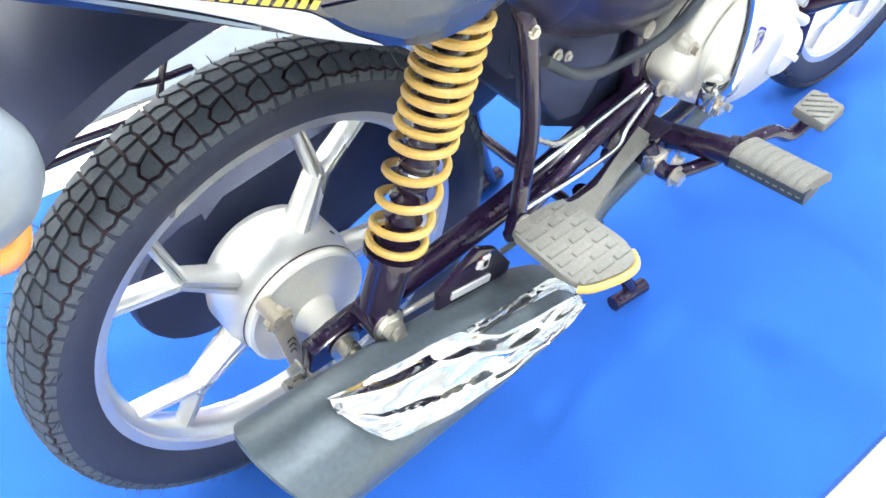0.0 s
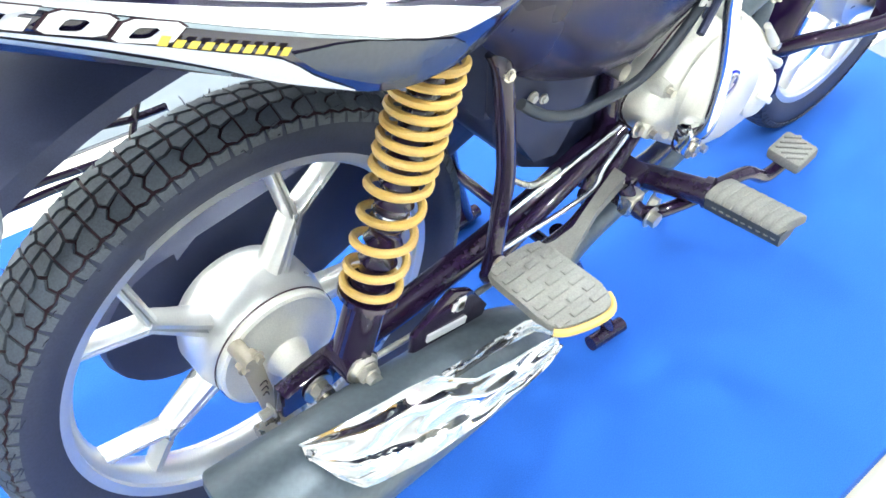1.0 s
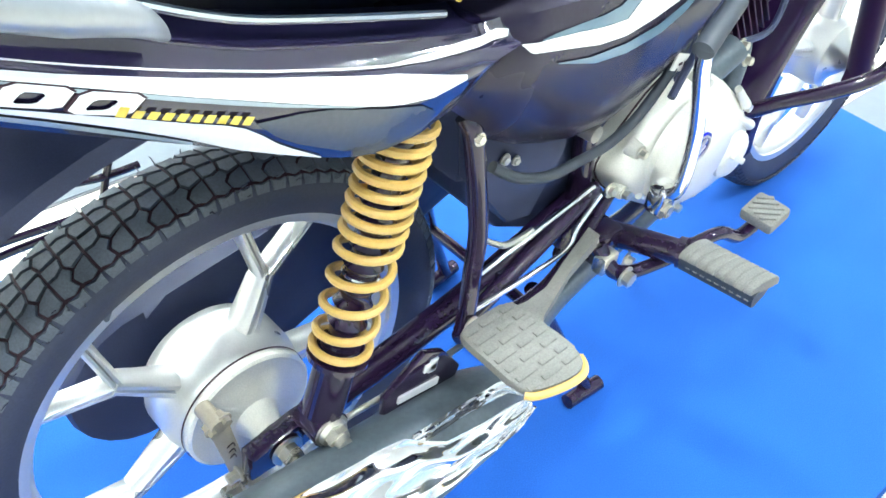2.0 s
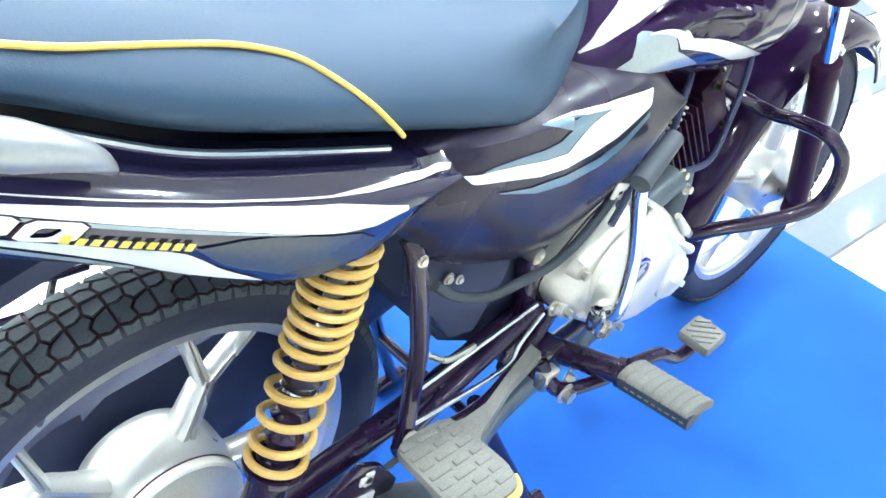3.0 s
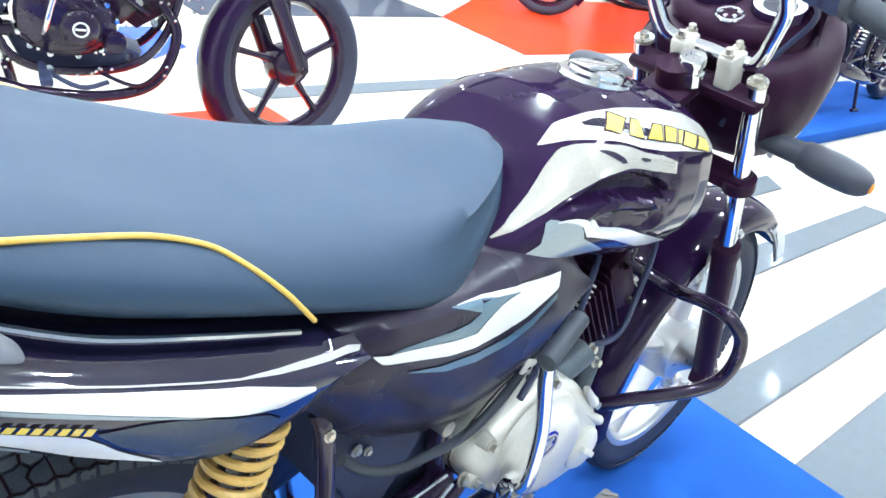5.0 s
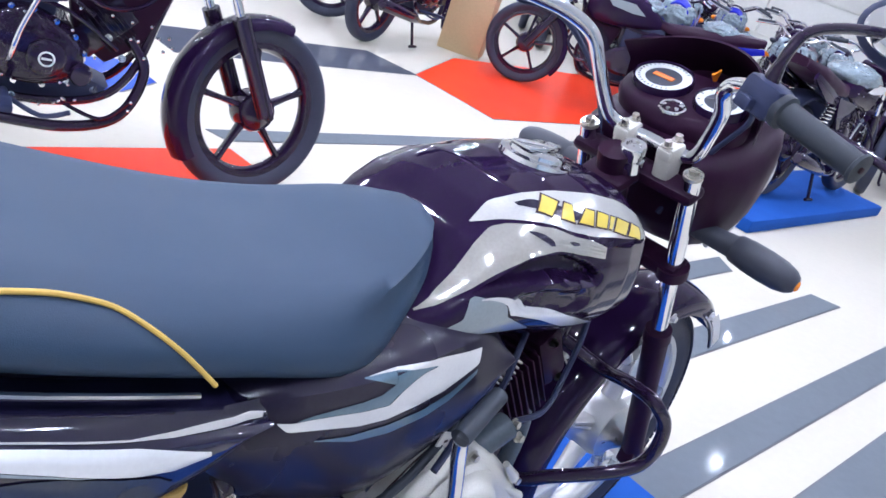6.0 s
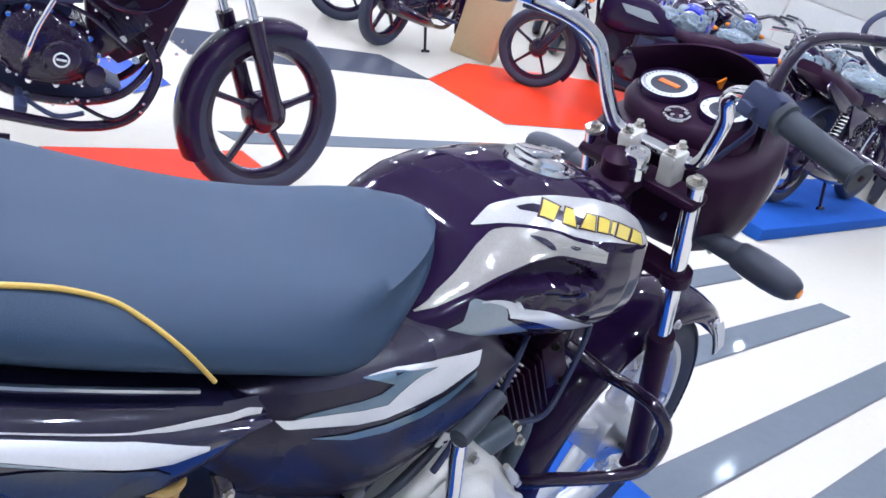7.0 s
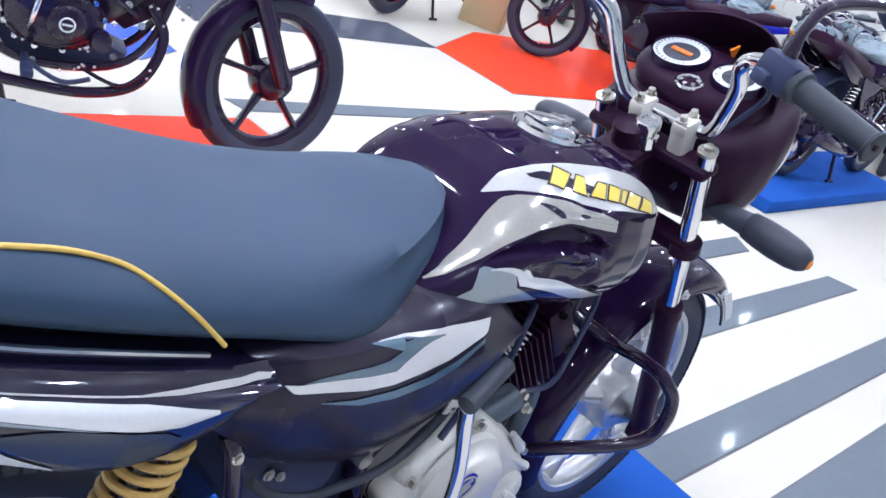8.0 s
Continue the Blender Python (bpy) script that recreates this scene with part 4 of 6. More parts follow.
for s in (-1, 1):
    bm = bmesh.new()
    secs = []
    for x in steps(0.12, 0.61, 42):
        lo, hi, ol, oh = table(SIDE, x)
        front = [side_point(x, z) for z in steps(hi, lo, 14)]
        front = [Vector((x, -(oh - 0.055), hi + 0.020)), Vector((x, -(oh - 0.030), hi + 0.016)), Vector((x, -(oh - 0.010), hi + 0.007))] + front
        back = [Vector((p.x, p.y + 0.014, p.z - (0.012 if k > 11 else 0))) for k, p in enumerate(reversed(front[1:-1]))]
        secs.append([Vector((v.x, -s * v.y, v.z)) for v in front + back])
    loft(bm, secs)
    side = part("side_panel", bm, PANEL, BIKE, "dark satin side panel with white and grey graphics")

    def side_decal(upper, lower, mat, lift=0.0014, n=60):
        bm = bmesh.new()
        rows = []
        for x in steps(upper[0][0], upper[-1][0], n):
            hi, lo = table(upper, x)[0], table(lower, x)[0]
            rows.append([(lambda v: Vector((v.x, -s * v.y, v.z)))(side_point(x, z, lift)) for z in steps(max(hi, lo + 0.0001), lo, 6)])
        loft(bm, rows, caps=False, round_=False)
        part("panel_graphic", bm, mat, side)

    # a white hook with its thin upper arm, the blue-grey film inside it and the stripe that follows it below
    crook = [(0.2086, 0.7286), (0.2424, 0.7244), (0.2785, 0.7179), (0.3202, 0.7089), (0.3609, 0.7028), (0.3774, 0.7130), (0.3984, 0.7225), (0.4133, 0.7262), (0.4335, 0.7275)]
    arm = [(0.3236, 0.7438), (0.3409, 0.7420), (0.3773, 0.7375), (0.4361, 0.7285)]
    side_decal(crook + [(0.4360, 0.7372), (0.4954, 0.7293), (0.5220, 0.7272)], [(0.2086, 0.7280), (0.2192, 0.7182), (0.2684, 0.7057), (0.3192, 0.6917), (0.3643, 0.6844), (0.4108, 0.6855), (0.4586, 0.6896), (0.5174, 0.7053), (0.5220, 0.7090)], DECALW, 0.0016, 110)
    side_decal([(0.3236, 0.7443), (0.3416, 0.7430), (0.3773, 0.7400), (0.4361, 0.7372)], arm, DECALW, 0.0016)
    side_decal([(0.2306, 0.7268), (0.2482, 0.7270), (0.2773, 0.7249), (0.3171, 0.7209), (0.3449, 0.7203), (0.3567, 0.7241), (0.3645, 0.7261), (0.3655, 0.7389), (0.3773, 0.7375), (0.4361, 0.7285)], crook, BLUEFILM, 0.0011, 110)
    side_decal([(0.3158, 0.7448)] + arm[:2] + [(0.3650, 0.7390)], [(0.3158, 0.7440), (0.3352, 0.7382), (0.3650, 0.7256)], BLUEFILM, 0.0011)
    side_decal([(0.2596, 0.6949), (0.3088, 0.6824), (0.3700, 0.6747), (0.4253, 0.6748), (0.4724, 0.6825), (0.5218, 0.7005)], [(0.2596, 0.6940), (0.3216, 0.6711), (0.3760, 0.6618), (0.4363, 0.6625), (0.4778, 0.6715), (0.5218, 0.6938)], BLUEFILM)
    bm = bmesh.new()
    rod(bm, (0.412, s * 0.118, 0.531), (0.412, s * 0.138, 0.531), 0.0115, 0.0105)
    part("panel_screw", bm, STEEL, side, "steel panel screw")

# dark tray that closes the space under the seat
bm = bmesh.new()
secs = []
for x in steps(-0.46, 0.15, 12):
    zl, zu, w = table(COWL, x)
    z = zu - 0.018
    secs.append([Vector((x, -w + 0.016, z)), Vector((x, 0, z + 0.004)), Vector((x, w - 0.016, z)), Vector((x, w - 0.016, z - 0.008)), Vector((x, -w + 0.016, z - 0.008))])
loft(bm, secs)
part("under_seat_tray", bm, PLASTIC, BIKE, "dark plastic tray under the seat")
# grab rail beside the seat
for s in (-1, 1):
    bm = bmesh.new()
    tube(bm, smooth_line([(-0.095, s * 0.185, 0.838), (-0.12, s * 0.196, 0.862), (-0.19, s * 0.200, 0.895), (-0.32, s * 0.185, 0.945), (-0.46, s * 0.13, 0.99)], 6), [0.0025 + 0.0012 * k for k in range(9)] + [0.0135] * 16, 12)
    part("grab_rail", bm, RAIL, BIKE, "silver-painted cast grab rail")
# rear indicator on a short stalk
for s in (-1, 1):
    bm = bmesh.new()
    m = Matrix.Rotation(radians(20), 4, "Y")
    ball(bm, (0.040, 0.034, 0.040), (-0.276, s * 0.222, 0.786), m, 20, 14)
    ind = part("rear_indicator", bm, HOUSING, BIKE, "grey rear indicator housing with an orange lens")
    bm = bmesh.new()
    ball(bm, (0.017, 0.020, 0.022), (-0.270, s * 0.225, 0.750), m, 20, 14)
    part("lens", bm, ORANGE, ind, "orange indicator lens")
    bm = bmesh.new()
    rod(bm, (-0.25, s * 0.10, 0.80), (-0.258, s * 0.19, 0.795), 0.011)
    part("stalk", bm, PLASTIC, ind)

# frame tubes
bm = bmesh.new()
for s in (-1, 1):
    tube(bm, smooth_line([(0.96, 0, 0.86), (0.84, s * 0.03, 0.72), (0.62, s * 0.06, 0.69), (0.36, s * 0.07, 0.69), (0.10, s * 0.08, 0.72), (-0.30, s * 0.10, 0.86)], 6), 0.014, 10)
    tube(bm, smooth_line([(0.42, s * 0.098, 0.69), (0.44, s * 0.10, 0.55), (0.46, s * 0.10, 0.40), (0.45, s * 0.10, 0.32)], 6), 0.015, 10)
    tube(bm, smooth_line([(1.0, 0, 0.80), (0.965, s * 0.02, 0.62), (0.90, s * 0.03, 0.44), (0.80, s * 0.05, 0.30), (0.66, s * 0.08, 0.255), (0.46, s * 0.10, 0.29)], 6), 0.015, 10)
part("frame", bm, BLACKMETAL, BIKE, "black enamelled tube frame")
# passenger footrest hanger: an upright bent tube on each side
for s in (-1, 1):
    bm = bmesh.new()
    tube(bm, smooth_line([(0.200, s * 0.132, 0.640), (0.206, s * 0.140, 0.615), (0.228, s * 0.142, 0.50), (0.227, s * 0.144, 0.44), (0.220, s * 0.150, 0.385), (0.215, s * 0.152, 0.36)], 6), 0.0105, 12)
    tube(bm, smooth_line([(0.215, s * 0.150, 0.365), (0.32, s * 0.132, 0.375), (0.47, s * 0.120, 0.415)], 6), 0.010, 12)
    tube(bm, smooth_line([(0.210, s * 0.150, 0.350), (0.33, s * 0.150, 0.330), (0.40, s * 0.145, 0.348), (0.49, s * 0.130, 0.408)], 6), 0.0085, 12)
    part("footrest_hanger", bm, BLACKMETAL, BIKE)
    bm = bmesh.new()
    bolt(bm, (0.204, s * 0.148, 0.622), (0, s, 0.1), 0.0045, 0.005)
    bolt(bm, (0.216, s * 0.162, 0.378), (0, s, 0.1), 0.007)
    bolt(bm, (0.478, s * 0.134, 0.418), (0, s, 0.2), 0.007)
    pieces("hanger_bolt", bm, STEEL, BIKE)
# thin bright rods added beside the lower tubes to stand for their highlights
for pts3 in ([(0.254, -0.128, 0.4), (0.35, -0.126, 0.413), (0.459, -0.122, 0.425)], [(0.229, -0.15, 0.38), (0.384, -0.146, 0.372), (0.416, -0.14, 0.393), (0.463, -0.132, 0.416)], [(0.302, -0.12, 0.367), (0.374, -0.12, 0.366), (0.441, -0.118, 0.397)]):
    bm = bmesh.new()
    tube(bm, smooth_line(pts3, 5), 0.0036, 10)
    part("stand_link", bm, CHROME, BIKE, "thin bright rod added as a tube highlight")
# inner battery box and hoses
bm = bmesh.new()
box(bm, (0.17, 0.17, 0.20), (0.335, 0, 0.60), None, 0.012)
plate(bm, [(0.235, 0.66), (0.52, 0.66), (0.52, 0.40), (0.44, 0.34), (0.33, 0.40), (0.27, 0.47)], 0.18, at=-0.085, bevel=0.006)
plate(bm, [(0.24, 0.60), (0.40, 0.57), (0.39, 0.50), (0.35, 0.43), (0.31, 0.44), (0.25, 0.52)], 0.03, at=-0.115, bevel=0.004)
part("battery_box", bm, PLASTIC, BIKE, "black plastic battery box")
bm = bmesh.new()
tube(bm, smooth_line([(0.238, -0.140, 0.570), (0.268, -0.150, 0.548), (0.315, -0.152, 0.529), (0.361, -0.152, 0.525), (0.418, -0.152, 0.526), (0.470, -0.150, 0.544), (0.520, -0.146, 0.585), (0.550, -0.14, 0.630)], 7), 0.0062, 10)
part("breather_hose", bm, GRIP, BIKE, "dull black rubber breather hose")
bm = bmesh.new()
bolt(bm, (0.282, -0.118, 0.545), (0, -1, 0), 0.005, 0.005)
bolt(bm, (0.30, -0.118, 0.536), (0, -1, 0), 0.004, 0.005)
tube(bm, smooth_line([(0.26, -0.12, 0.45), (0.30, -0.125, 0.42), (0.34, -0.13, 0.425)], 5), 0.004, 6)
pieces("clip", bm, STEEL, BIKE)

# engine
BX, BZ = 0.562, 0.475
bm = bmesh.new()
outline = [(0.478, 0.428), (0.490, 0.462), (0.522, 0.492), (0.560, 0.522), (0.610, 0.536), (0.670, 0.515), (0.730, 0.470), (0.780, 0.420), (0.808, 0.375), (0.806, 0.330), (0.770, 0.305), (0.715, 0.298), (0.650, 0.305), (0.590, 0.330), (0.520, 0.378)]
pts = [(p.x, p.z) for p in smooth_line([(x, 0, z) for x, z in outline], 3, closed=True)]
c = (0.650, 0.408)


def grown(k):
    return [(c[0] + (x - c[0]) * k, c[1] + (z - c[1]) * k) for x, z in pts]


loft(bm, [[Vector((x, y, z)) for x, z in grown(k)] for y, k in ((-0.02, 0.97), (-0.095, 0.97), (-0.097, 1.0), (-0.104, 1.0), (-0.106, 0.975), (-0.130, 0.955), (-0.144, 0.91), (-0.153, 0.82), (-0.157, 0.7), (-0.158, 0.3))])
engine = part("engine_cover", bm, CASTING, BIKE, "bare cast aluminium engine side cover")
bm = bmesh.new()
lathe(bm, [(0.001, -0.186), (0.052, -0.186), (0.060, -0.183), (0.066, -0.176), (0.070, -0.166), (0.080, -0.160), (0.083, -0.150)], "y", (0.600, 0, 0.438), 44)
part("clutch_bulge", bm, CASTING, engine)
bm = bmesh.new()
lathe(bm, [(0.001, -0.168), (0.030, -0.168), (0.036, -0.163), (0.038, -0.150)], "y", (0.735, 0, 0.372), 32)
box(bm, (0.045, 0.012, 0.010), (0.735, -0.170, 0.372), Matrix.Rotation(radians(35), 4, "Y"), 0.002)
part("oil_cap", bm, CASTING, engine)
for k, (q0, q1) in enumerate((((0.585, 0.355), (0.520, 0.400)), ((0.670, 0.330), (0.640, 0.375)), ((0.780, 0.400), (0.720, 0.440)), ((0.740, 0.450), (0.700, 0.490)))):
    bm = bmesh.new()
    rod(bm, (q0[0], -0.152, q0[1]), (q1[0], -0.152, q1[1]), 0.008, 0.005)
    part("casting_rib", bm, CASTING, engine)
bm = bmesh.new()
tube(bm, [Vector((x, -0.1050, z)) for x, z in grown(0.992)], 0.0016, 5, closed=True)
part("gasket", bm, GROOVE, engine)
bm = bmesh.new()
for k in range(6):
    x, z = grown(0.955)[(k * 8 + 4) % len(pts)]
    lathe(bm, [(0.004, -0.146), (0.010, -0.144), (0.012, -0.128)], "y", (x, 0, z), 14)
pieces("screw_boss", bm, CASTING, engine)
bm = bmesh.new()
for k in range(6):
    x, z = grown(0.955)[(k * 8 + 4) % len(pts)]
    bolt(bm, (x, -0.144, z), (0, -1, 0), 0.006, 0.010)
pieces("cover_screw", bm, STEEL, engine)
bm = bmesh.new()
made = lathe(bm, [(0.001, 0.0), (0.020, 0.0), (0.020, 0.003), (0.001, 0.003)], "y", (0, 0, 0), 32)
bmesh.ops.scale(bm, vec=(1.25, 1, 0.85), verts=bm.verts)
bmesh.ops.rotate(bm, matrix=Matrix.Rotation(radians(-35), 3, "Y"), verts=bm.verts)
bmesh.ops.translate(bm, vec=(BX, -0.1895, BZ), verts=bm.verts)
badge = part("badge", bm, BLUEPAINT, engine, "small oval dark maker's badge")
bm = bmesh.new()
for k in range(2):
    box(bm, (0.026, 0.002, 0.004), (BX, -0.1905, BZ + 0.005 - 0.010 * k), Matrix.Rotation(radians(-35), 4, "Y"))
tube(bm, [(BX + 0.022 * math.cos(t), -0.1900, BZ + 0.018 * math.sin(t)) for t in (k * math.pi / 14 for k in range(28))], 0.0014, 5, closed=True)
pieces("badge_bar", bm, STEEL, badge)
# far half of the crankcase
bm = bmesh.new()
loft(bm, [[Vector((x, y, z)) for x, z in grown(k)] for y, k in ((0.15, 0.7), (0.13, 0.92), (0.06, 0.98), (-0.02, 0.97))])
part("crankcase", bm, CASTING, BIKE)
# kick starter
bm = bmesh.new()
tube(bm, smooth_line([(0.512, -0.178, 0.430), (0.508, -0.205, 0.452), (0.505, -0.205, 0.53), (0.480, -0.200, 0.620), (0.474, -0.200, 0.642)], 5), [0.011] * 5 + [0.0092] * 16, 12)
box(bm, (0.034, 0.026, 0.040), (0.512, -0.186, 0.425), None, 0.006)
part("kick_starter", bm, CHROME, BIKE, "chrome kick-start lever")
bm = bmesh.new()
rod(bm, (0.476, -0.196, 0.642), (0.556, -0.178, 0.668), 0.0125, 0.0115)
part("kick_rubber", bm, GRIP, BIKE)
bm = bmesh.new()
bolt(bm, (0.503, -0.199, 0.418), (0, -1, 0), 0.009)
bolt(bm, (0.53, -0.186, 0.402), (0, -1, 0), 0.011)
pieces("lever_bolt", bm, STEEL, BIKE)
# cylinder with cooling fins, leaning forward
bm = bmesh.new()
tilt = Matrix.Translation((0.735, -0.01, 0.475)) @ Matrix.Rotation(radians(52), 4, "Y")
box(bm, (0.10, 0.11, 0.19), (0, 0, 0.06), None, 0.008)
box(bm, (0.125, 0.130, 0.055), (0, 0, 0.170), None, 0.014)
bmesh.ops.transform(bm, matrix=tilt, verts=bm.verts)
barrel = part("cylinder", bm, SATIN, BIKE, "black finned engine cylinder")
for k in range(9):
    bm = bmesh.new()
    box(bm, (0.150 - 0.002 * k, 0.150, 0.0035), m=tilt @ Matrix.Translation((0, 0, 0.030 + 0.0125 * k)), bevel=0.0012)
    part("fin", bm, SATIN, barrel)
bm = bmesh.new()
for dx, dy in ((0.05, -0.05), (-0.05, -0.05), (0.05, 0.05), (-0.05, 0.05)):
    p = tilt @ Vector((dx, dy, 0.198))
    bolt(bm, p, tilt.to_3x3() @ Vector((0, 0, 1)), 0.008, 0.012)
    bolt(bm, tilt @ Vector((dx, -0.066, 0.17)), (0, -1, 0), 0.005)
pieces("cylinder_nut", bm, STEEL, BIKE)
# carburettor, springs of the throttle link, intake and cables
bm = bmesh.new()
rod(bm, (0.60, -0.055, 0.565), (0.70, -0.055, 0.590), 0.026)
box(bm, (0.052, 0.06, 0.080), (0.650, -0.060, 0.555), None, 0.008)
rod(bm, (0.650, -0.06, 0.59), (0.645, -0.06, 0.650), 0.021, 0.018)
rod(bm, (0.665, -0.112, 0.498), (0.722, -0.118, 0.528), 0.021)
part("carburettor", bm, EXHAUST, BIKE, "dark grey carburettor")
bm = bmesh.new()
for a, b, turns in (((0.640, -0.11, 0.545), (0.668, -0.10, 0.585), 5), ((0.680, -0.105, 0.602), (0.706, -0.10, 0.636), 5)):
    a, b = Vector(a), Vector(b)
    ax = (b - a).normalized()
    u = ax.orthogonal().normalized()
    w = ax.cross(u)
    tube(bm, [a.lerp(b, i / 60) + 0.009 * (math.cos(i / 60 * turns * 2 * math.pi) * u + math.sin(i / 60 * turns * 2 * math.pi) * w) for i in range(61)], 0.0018, 6)
pieces("throttle_spring", bm, STEEL, BIKE)
bm = bmesh.new()
for pts3 in ([(0.60, -0.105, 0.50), (0.645, -0.125, 0.60), (0.665, -0.12, 0.665), (0.70, -0.10, 0.70)], [(0.735, -0.118, 0.53), (0.82, -0.115, 0.522), (0.87, -0.10, 0.56), (0.905, -0.085, 0.63), (0.93, -0.06, 0.70)],
             [(0.50, -0.165, 0.56), (0.56, -0.150, 0.61), (0.60, -0.14, 0.67)], [(0.62, -0.10, 0.62), (0.61, -0.115, 0.56), (0.585, -0.12, 0.52)]):
    tube(bm, smooth_line(pts3, 7), 0.0048, 8)
pieces("cable", bm, PLASTIC, BIKE, "black control cable")
bm = bmesh.new()
for p in ((0.735, -0.120, 0.528), (0.755, -0.124, 0.500), (0.63, -0.13, 0.605), (0.60, -0.132, 0.632), (0.605, -0.13, 0.612)):
    bolt(bm, p, (0, -1, 0.2), 0.006, 0.010)
pieces("cable_nut", bm, STEEL, BIKE)
bm = bmesh.new()
plate(bm, [(0.513, 0.606), (0.545, 0.594), (0.538, 0.574), (0.506, 0.586)], 0.002, at=-0.152)
tag = part("paper_tag", bm, STICKER, BIKE, "small white paper sticker")
bm = bmesh.new()
box(bm, (0.004, 0.001, 0.008), (0.532, -0.1528, 0.586))
box(bm, (0.006, 0.001, 0.003), (0.522, -0.1528, 0.590))
pieces("tag_mark", bm, GROOVE, tag)

# exhaust: pipe, silencer and chrome heat shield
def silencer_axis(x):
    return Vector((x, float(np.interp(x, [-0.22, 0.30, 0.45], [-0.209, -0.195, -0.165])), float(np.interp(x, [-0.22, 0.30, 0.45], [0.318, 0.262, 0.245]))))


bm = bmesh.new()
tube(bm, smooth_line([(0.86, -0.045, 0.50), (0.90, -0.05, 0.42), (0.86, -0.06, 0.28), (0.76, -0.07, 0.215), (0.6, -0.085, 0.205), (0.45, -0.110, 0.215), (0.34, -0.155, 0.25), (0.28, -0.185, 0.272)], 7), 0.0165, 14)
part("exhaust_pipe", bm, EXHAUST, BIKE)
bm = bmesh.new()
xs = [-0.130, -0.129, -0.127, -0.09, 0.10, 0.20, 0.235, 0.265, 0.29]
tube(bm, [silencer_axis(x) for x in xs], [0.03, 0.060, 0.064, 0.0630, 0.0565, 0.051, 0.040, 0.024, 0.018], 40)
for v in bm.verts:
    if v.co.x < -0.08:
        v.co.x -= 0.85 * (v.co.z - silencer_axis(v.co.x).z) * min((-0.08 - v.co.x) / 0.05, 1)
silencer = part("silencer", bm, EXHAUST, BIKE, "matt grey silencer with a chrome heat shield")
bm = bmesh.new()
rod(bm, silencer_axis(-0.10), silencer_axis(-0.134), 0.020)
part("tailpipe", bm, EXHAUST, silencer)
bm = bmesh.new()
def shield_strip(bm, span, x0, x1, count, n=24):
    """A pressed sheet round the silencer; span rows: x, lower and upper angle."""
    secs = []
    for x in steps(x0, x1, count):
        o = silencer_axis(x)
        a0, a1 = table(span, x)
        ring = []
        base = float(np.interp(x, [-0.09, 0.10, 0.24], [0.0690, 0.0640, 0.0610]))
        for r, seq in ((base, steps(a0, a1, n)), (base - 0.003, steps(a1, a0, n))):
            for a in seq:
                g = (a - a0) / max(a1 - a0, 1)
                ridge = 0.0045 * math.exp(-((g - 0.72 + 1.2 * x) / 0.10) ** 2) - 0.003 * math.exp(-((g - 0.40 + 0.6 * x) / 0.12) ** 2) + 0.0016 * math.sin(34 * x + 5 * g)
                ridge += 0.0055 * math.exp(-((g - 0.30 + 0.9 * x + 0.05 * math.sin(30 * x)) / 0.045) ** 2) - 0.0040 * math.exp(-((g - 0.20 + 0.5 * x) / 0.05) ** 2) + 0.0012 * math.sin(70 * x - 16 * g)
                lip = 0.0030 * (math.exp(-(g / 0.05) ** 2) + math.exp(-((1 - g) / 0.05) ** 2))
                rr = r + (ridge + lip if r == base else 0)
                ring.append(o + Vector((0, -rr * math.cos(radians(a)), rr * math.sin(radians(a)))))
        secs.append(ring)
    return loft(bm, secs)


shield_strip(bm, [(-0.080, 76, 92), (-0.068, 54, 91), (-0.050, 36, 89), (-0.028, 30, 87), (0.04, 22, 83), (0.075, 18, 78), (0.095, 17, 66), (0.115, 16, 56), (0.17, 17, 50), (0.215, 24, 47), (0.240, 32, 44)], -0.080, 0.240, 90, 40)
shield_strip(bm, [(0.085, 66, 77), (0.15, 66, 76), (0.215, 60, 74), (0.240, 40, 62)], 0.085, 0.240, 18, 8)
pieces("heat_shield", bm, CHROME, silencer, "embossed chrome heat shield")
bm = bmesh.new()
for a, dx in ((52, 0.105), (45, -0.02)):
    o = silencer_axis(dx)
    bolt(bm, o + Vector((0, -0.062 * math.cos(radians(a)), 0.062 * math.sin(radians(a)))), (0, -math.cos(radians(a)), math.sin(radians(a))), 0.006, 0.003)
pieces("shield_screw", bm, CHROME, silencer)
# silencer bracket and its sticker
bm = bmesh.new()
plate(bm, [(0.088, 0.323), (0.192, 0.310), (0.199, 0.330), (0.170, 0.374), (0.142, 0.391), (0.089, 0.357)], 0.010, at=-0.170, bevel=0.003)
bracket = part("silencer_bracket", bm, BLACKMETAL, BIKE)
bm = bmesh.new()
box(bm, (0.017, 0.003, 0.011), (0.149, -0.171, 0.366), Matrix.Rotation(radians(11), 4, "Y"), 0.001)
box(bm, (0.011, 0.003, 0.019), (0.153, -0.171, 0.366), Matrix.Rotation(radians(11), 4, "Y"), 0.001)
box(bm, (0.058, 0.003, 0.010), (0.134, -0.171, 0.339), Matrix.Rotation(radians(11), 4, "Y"))
pieces("bracket_label", bm, DECALW, bracket)

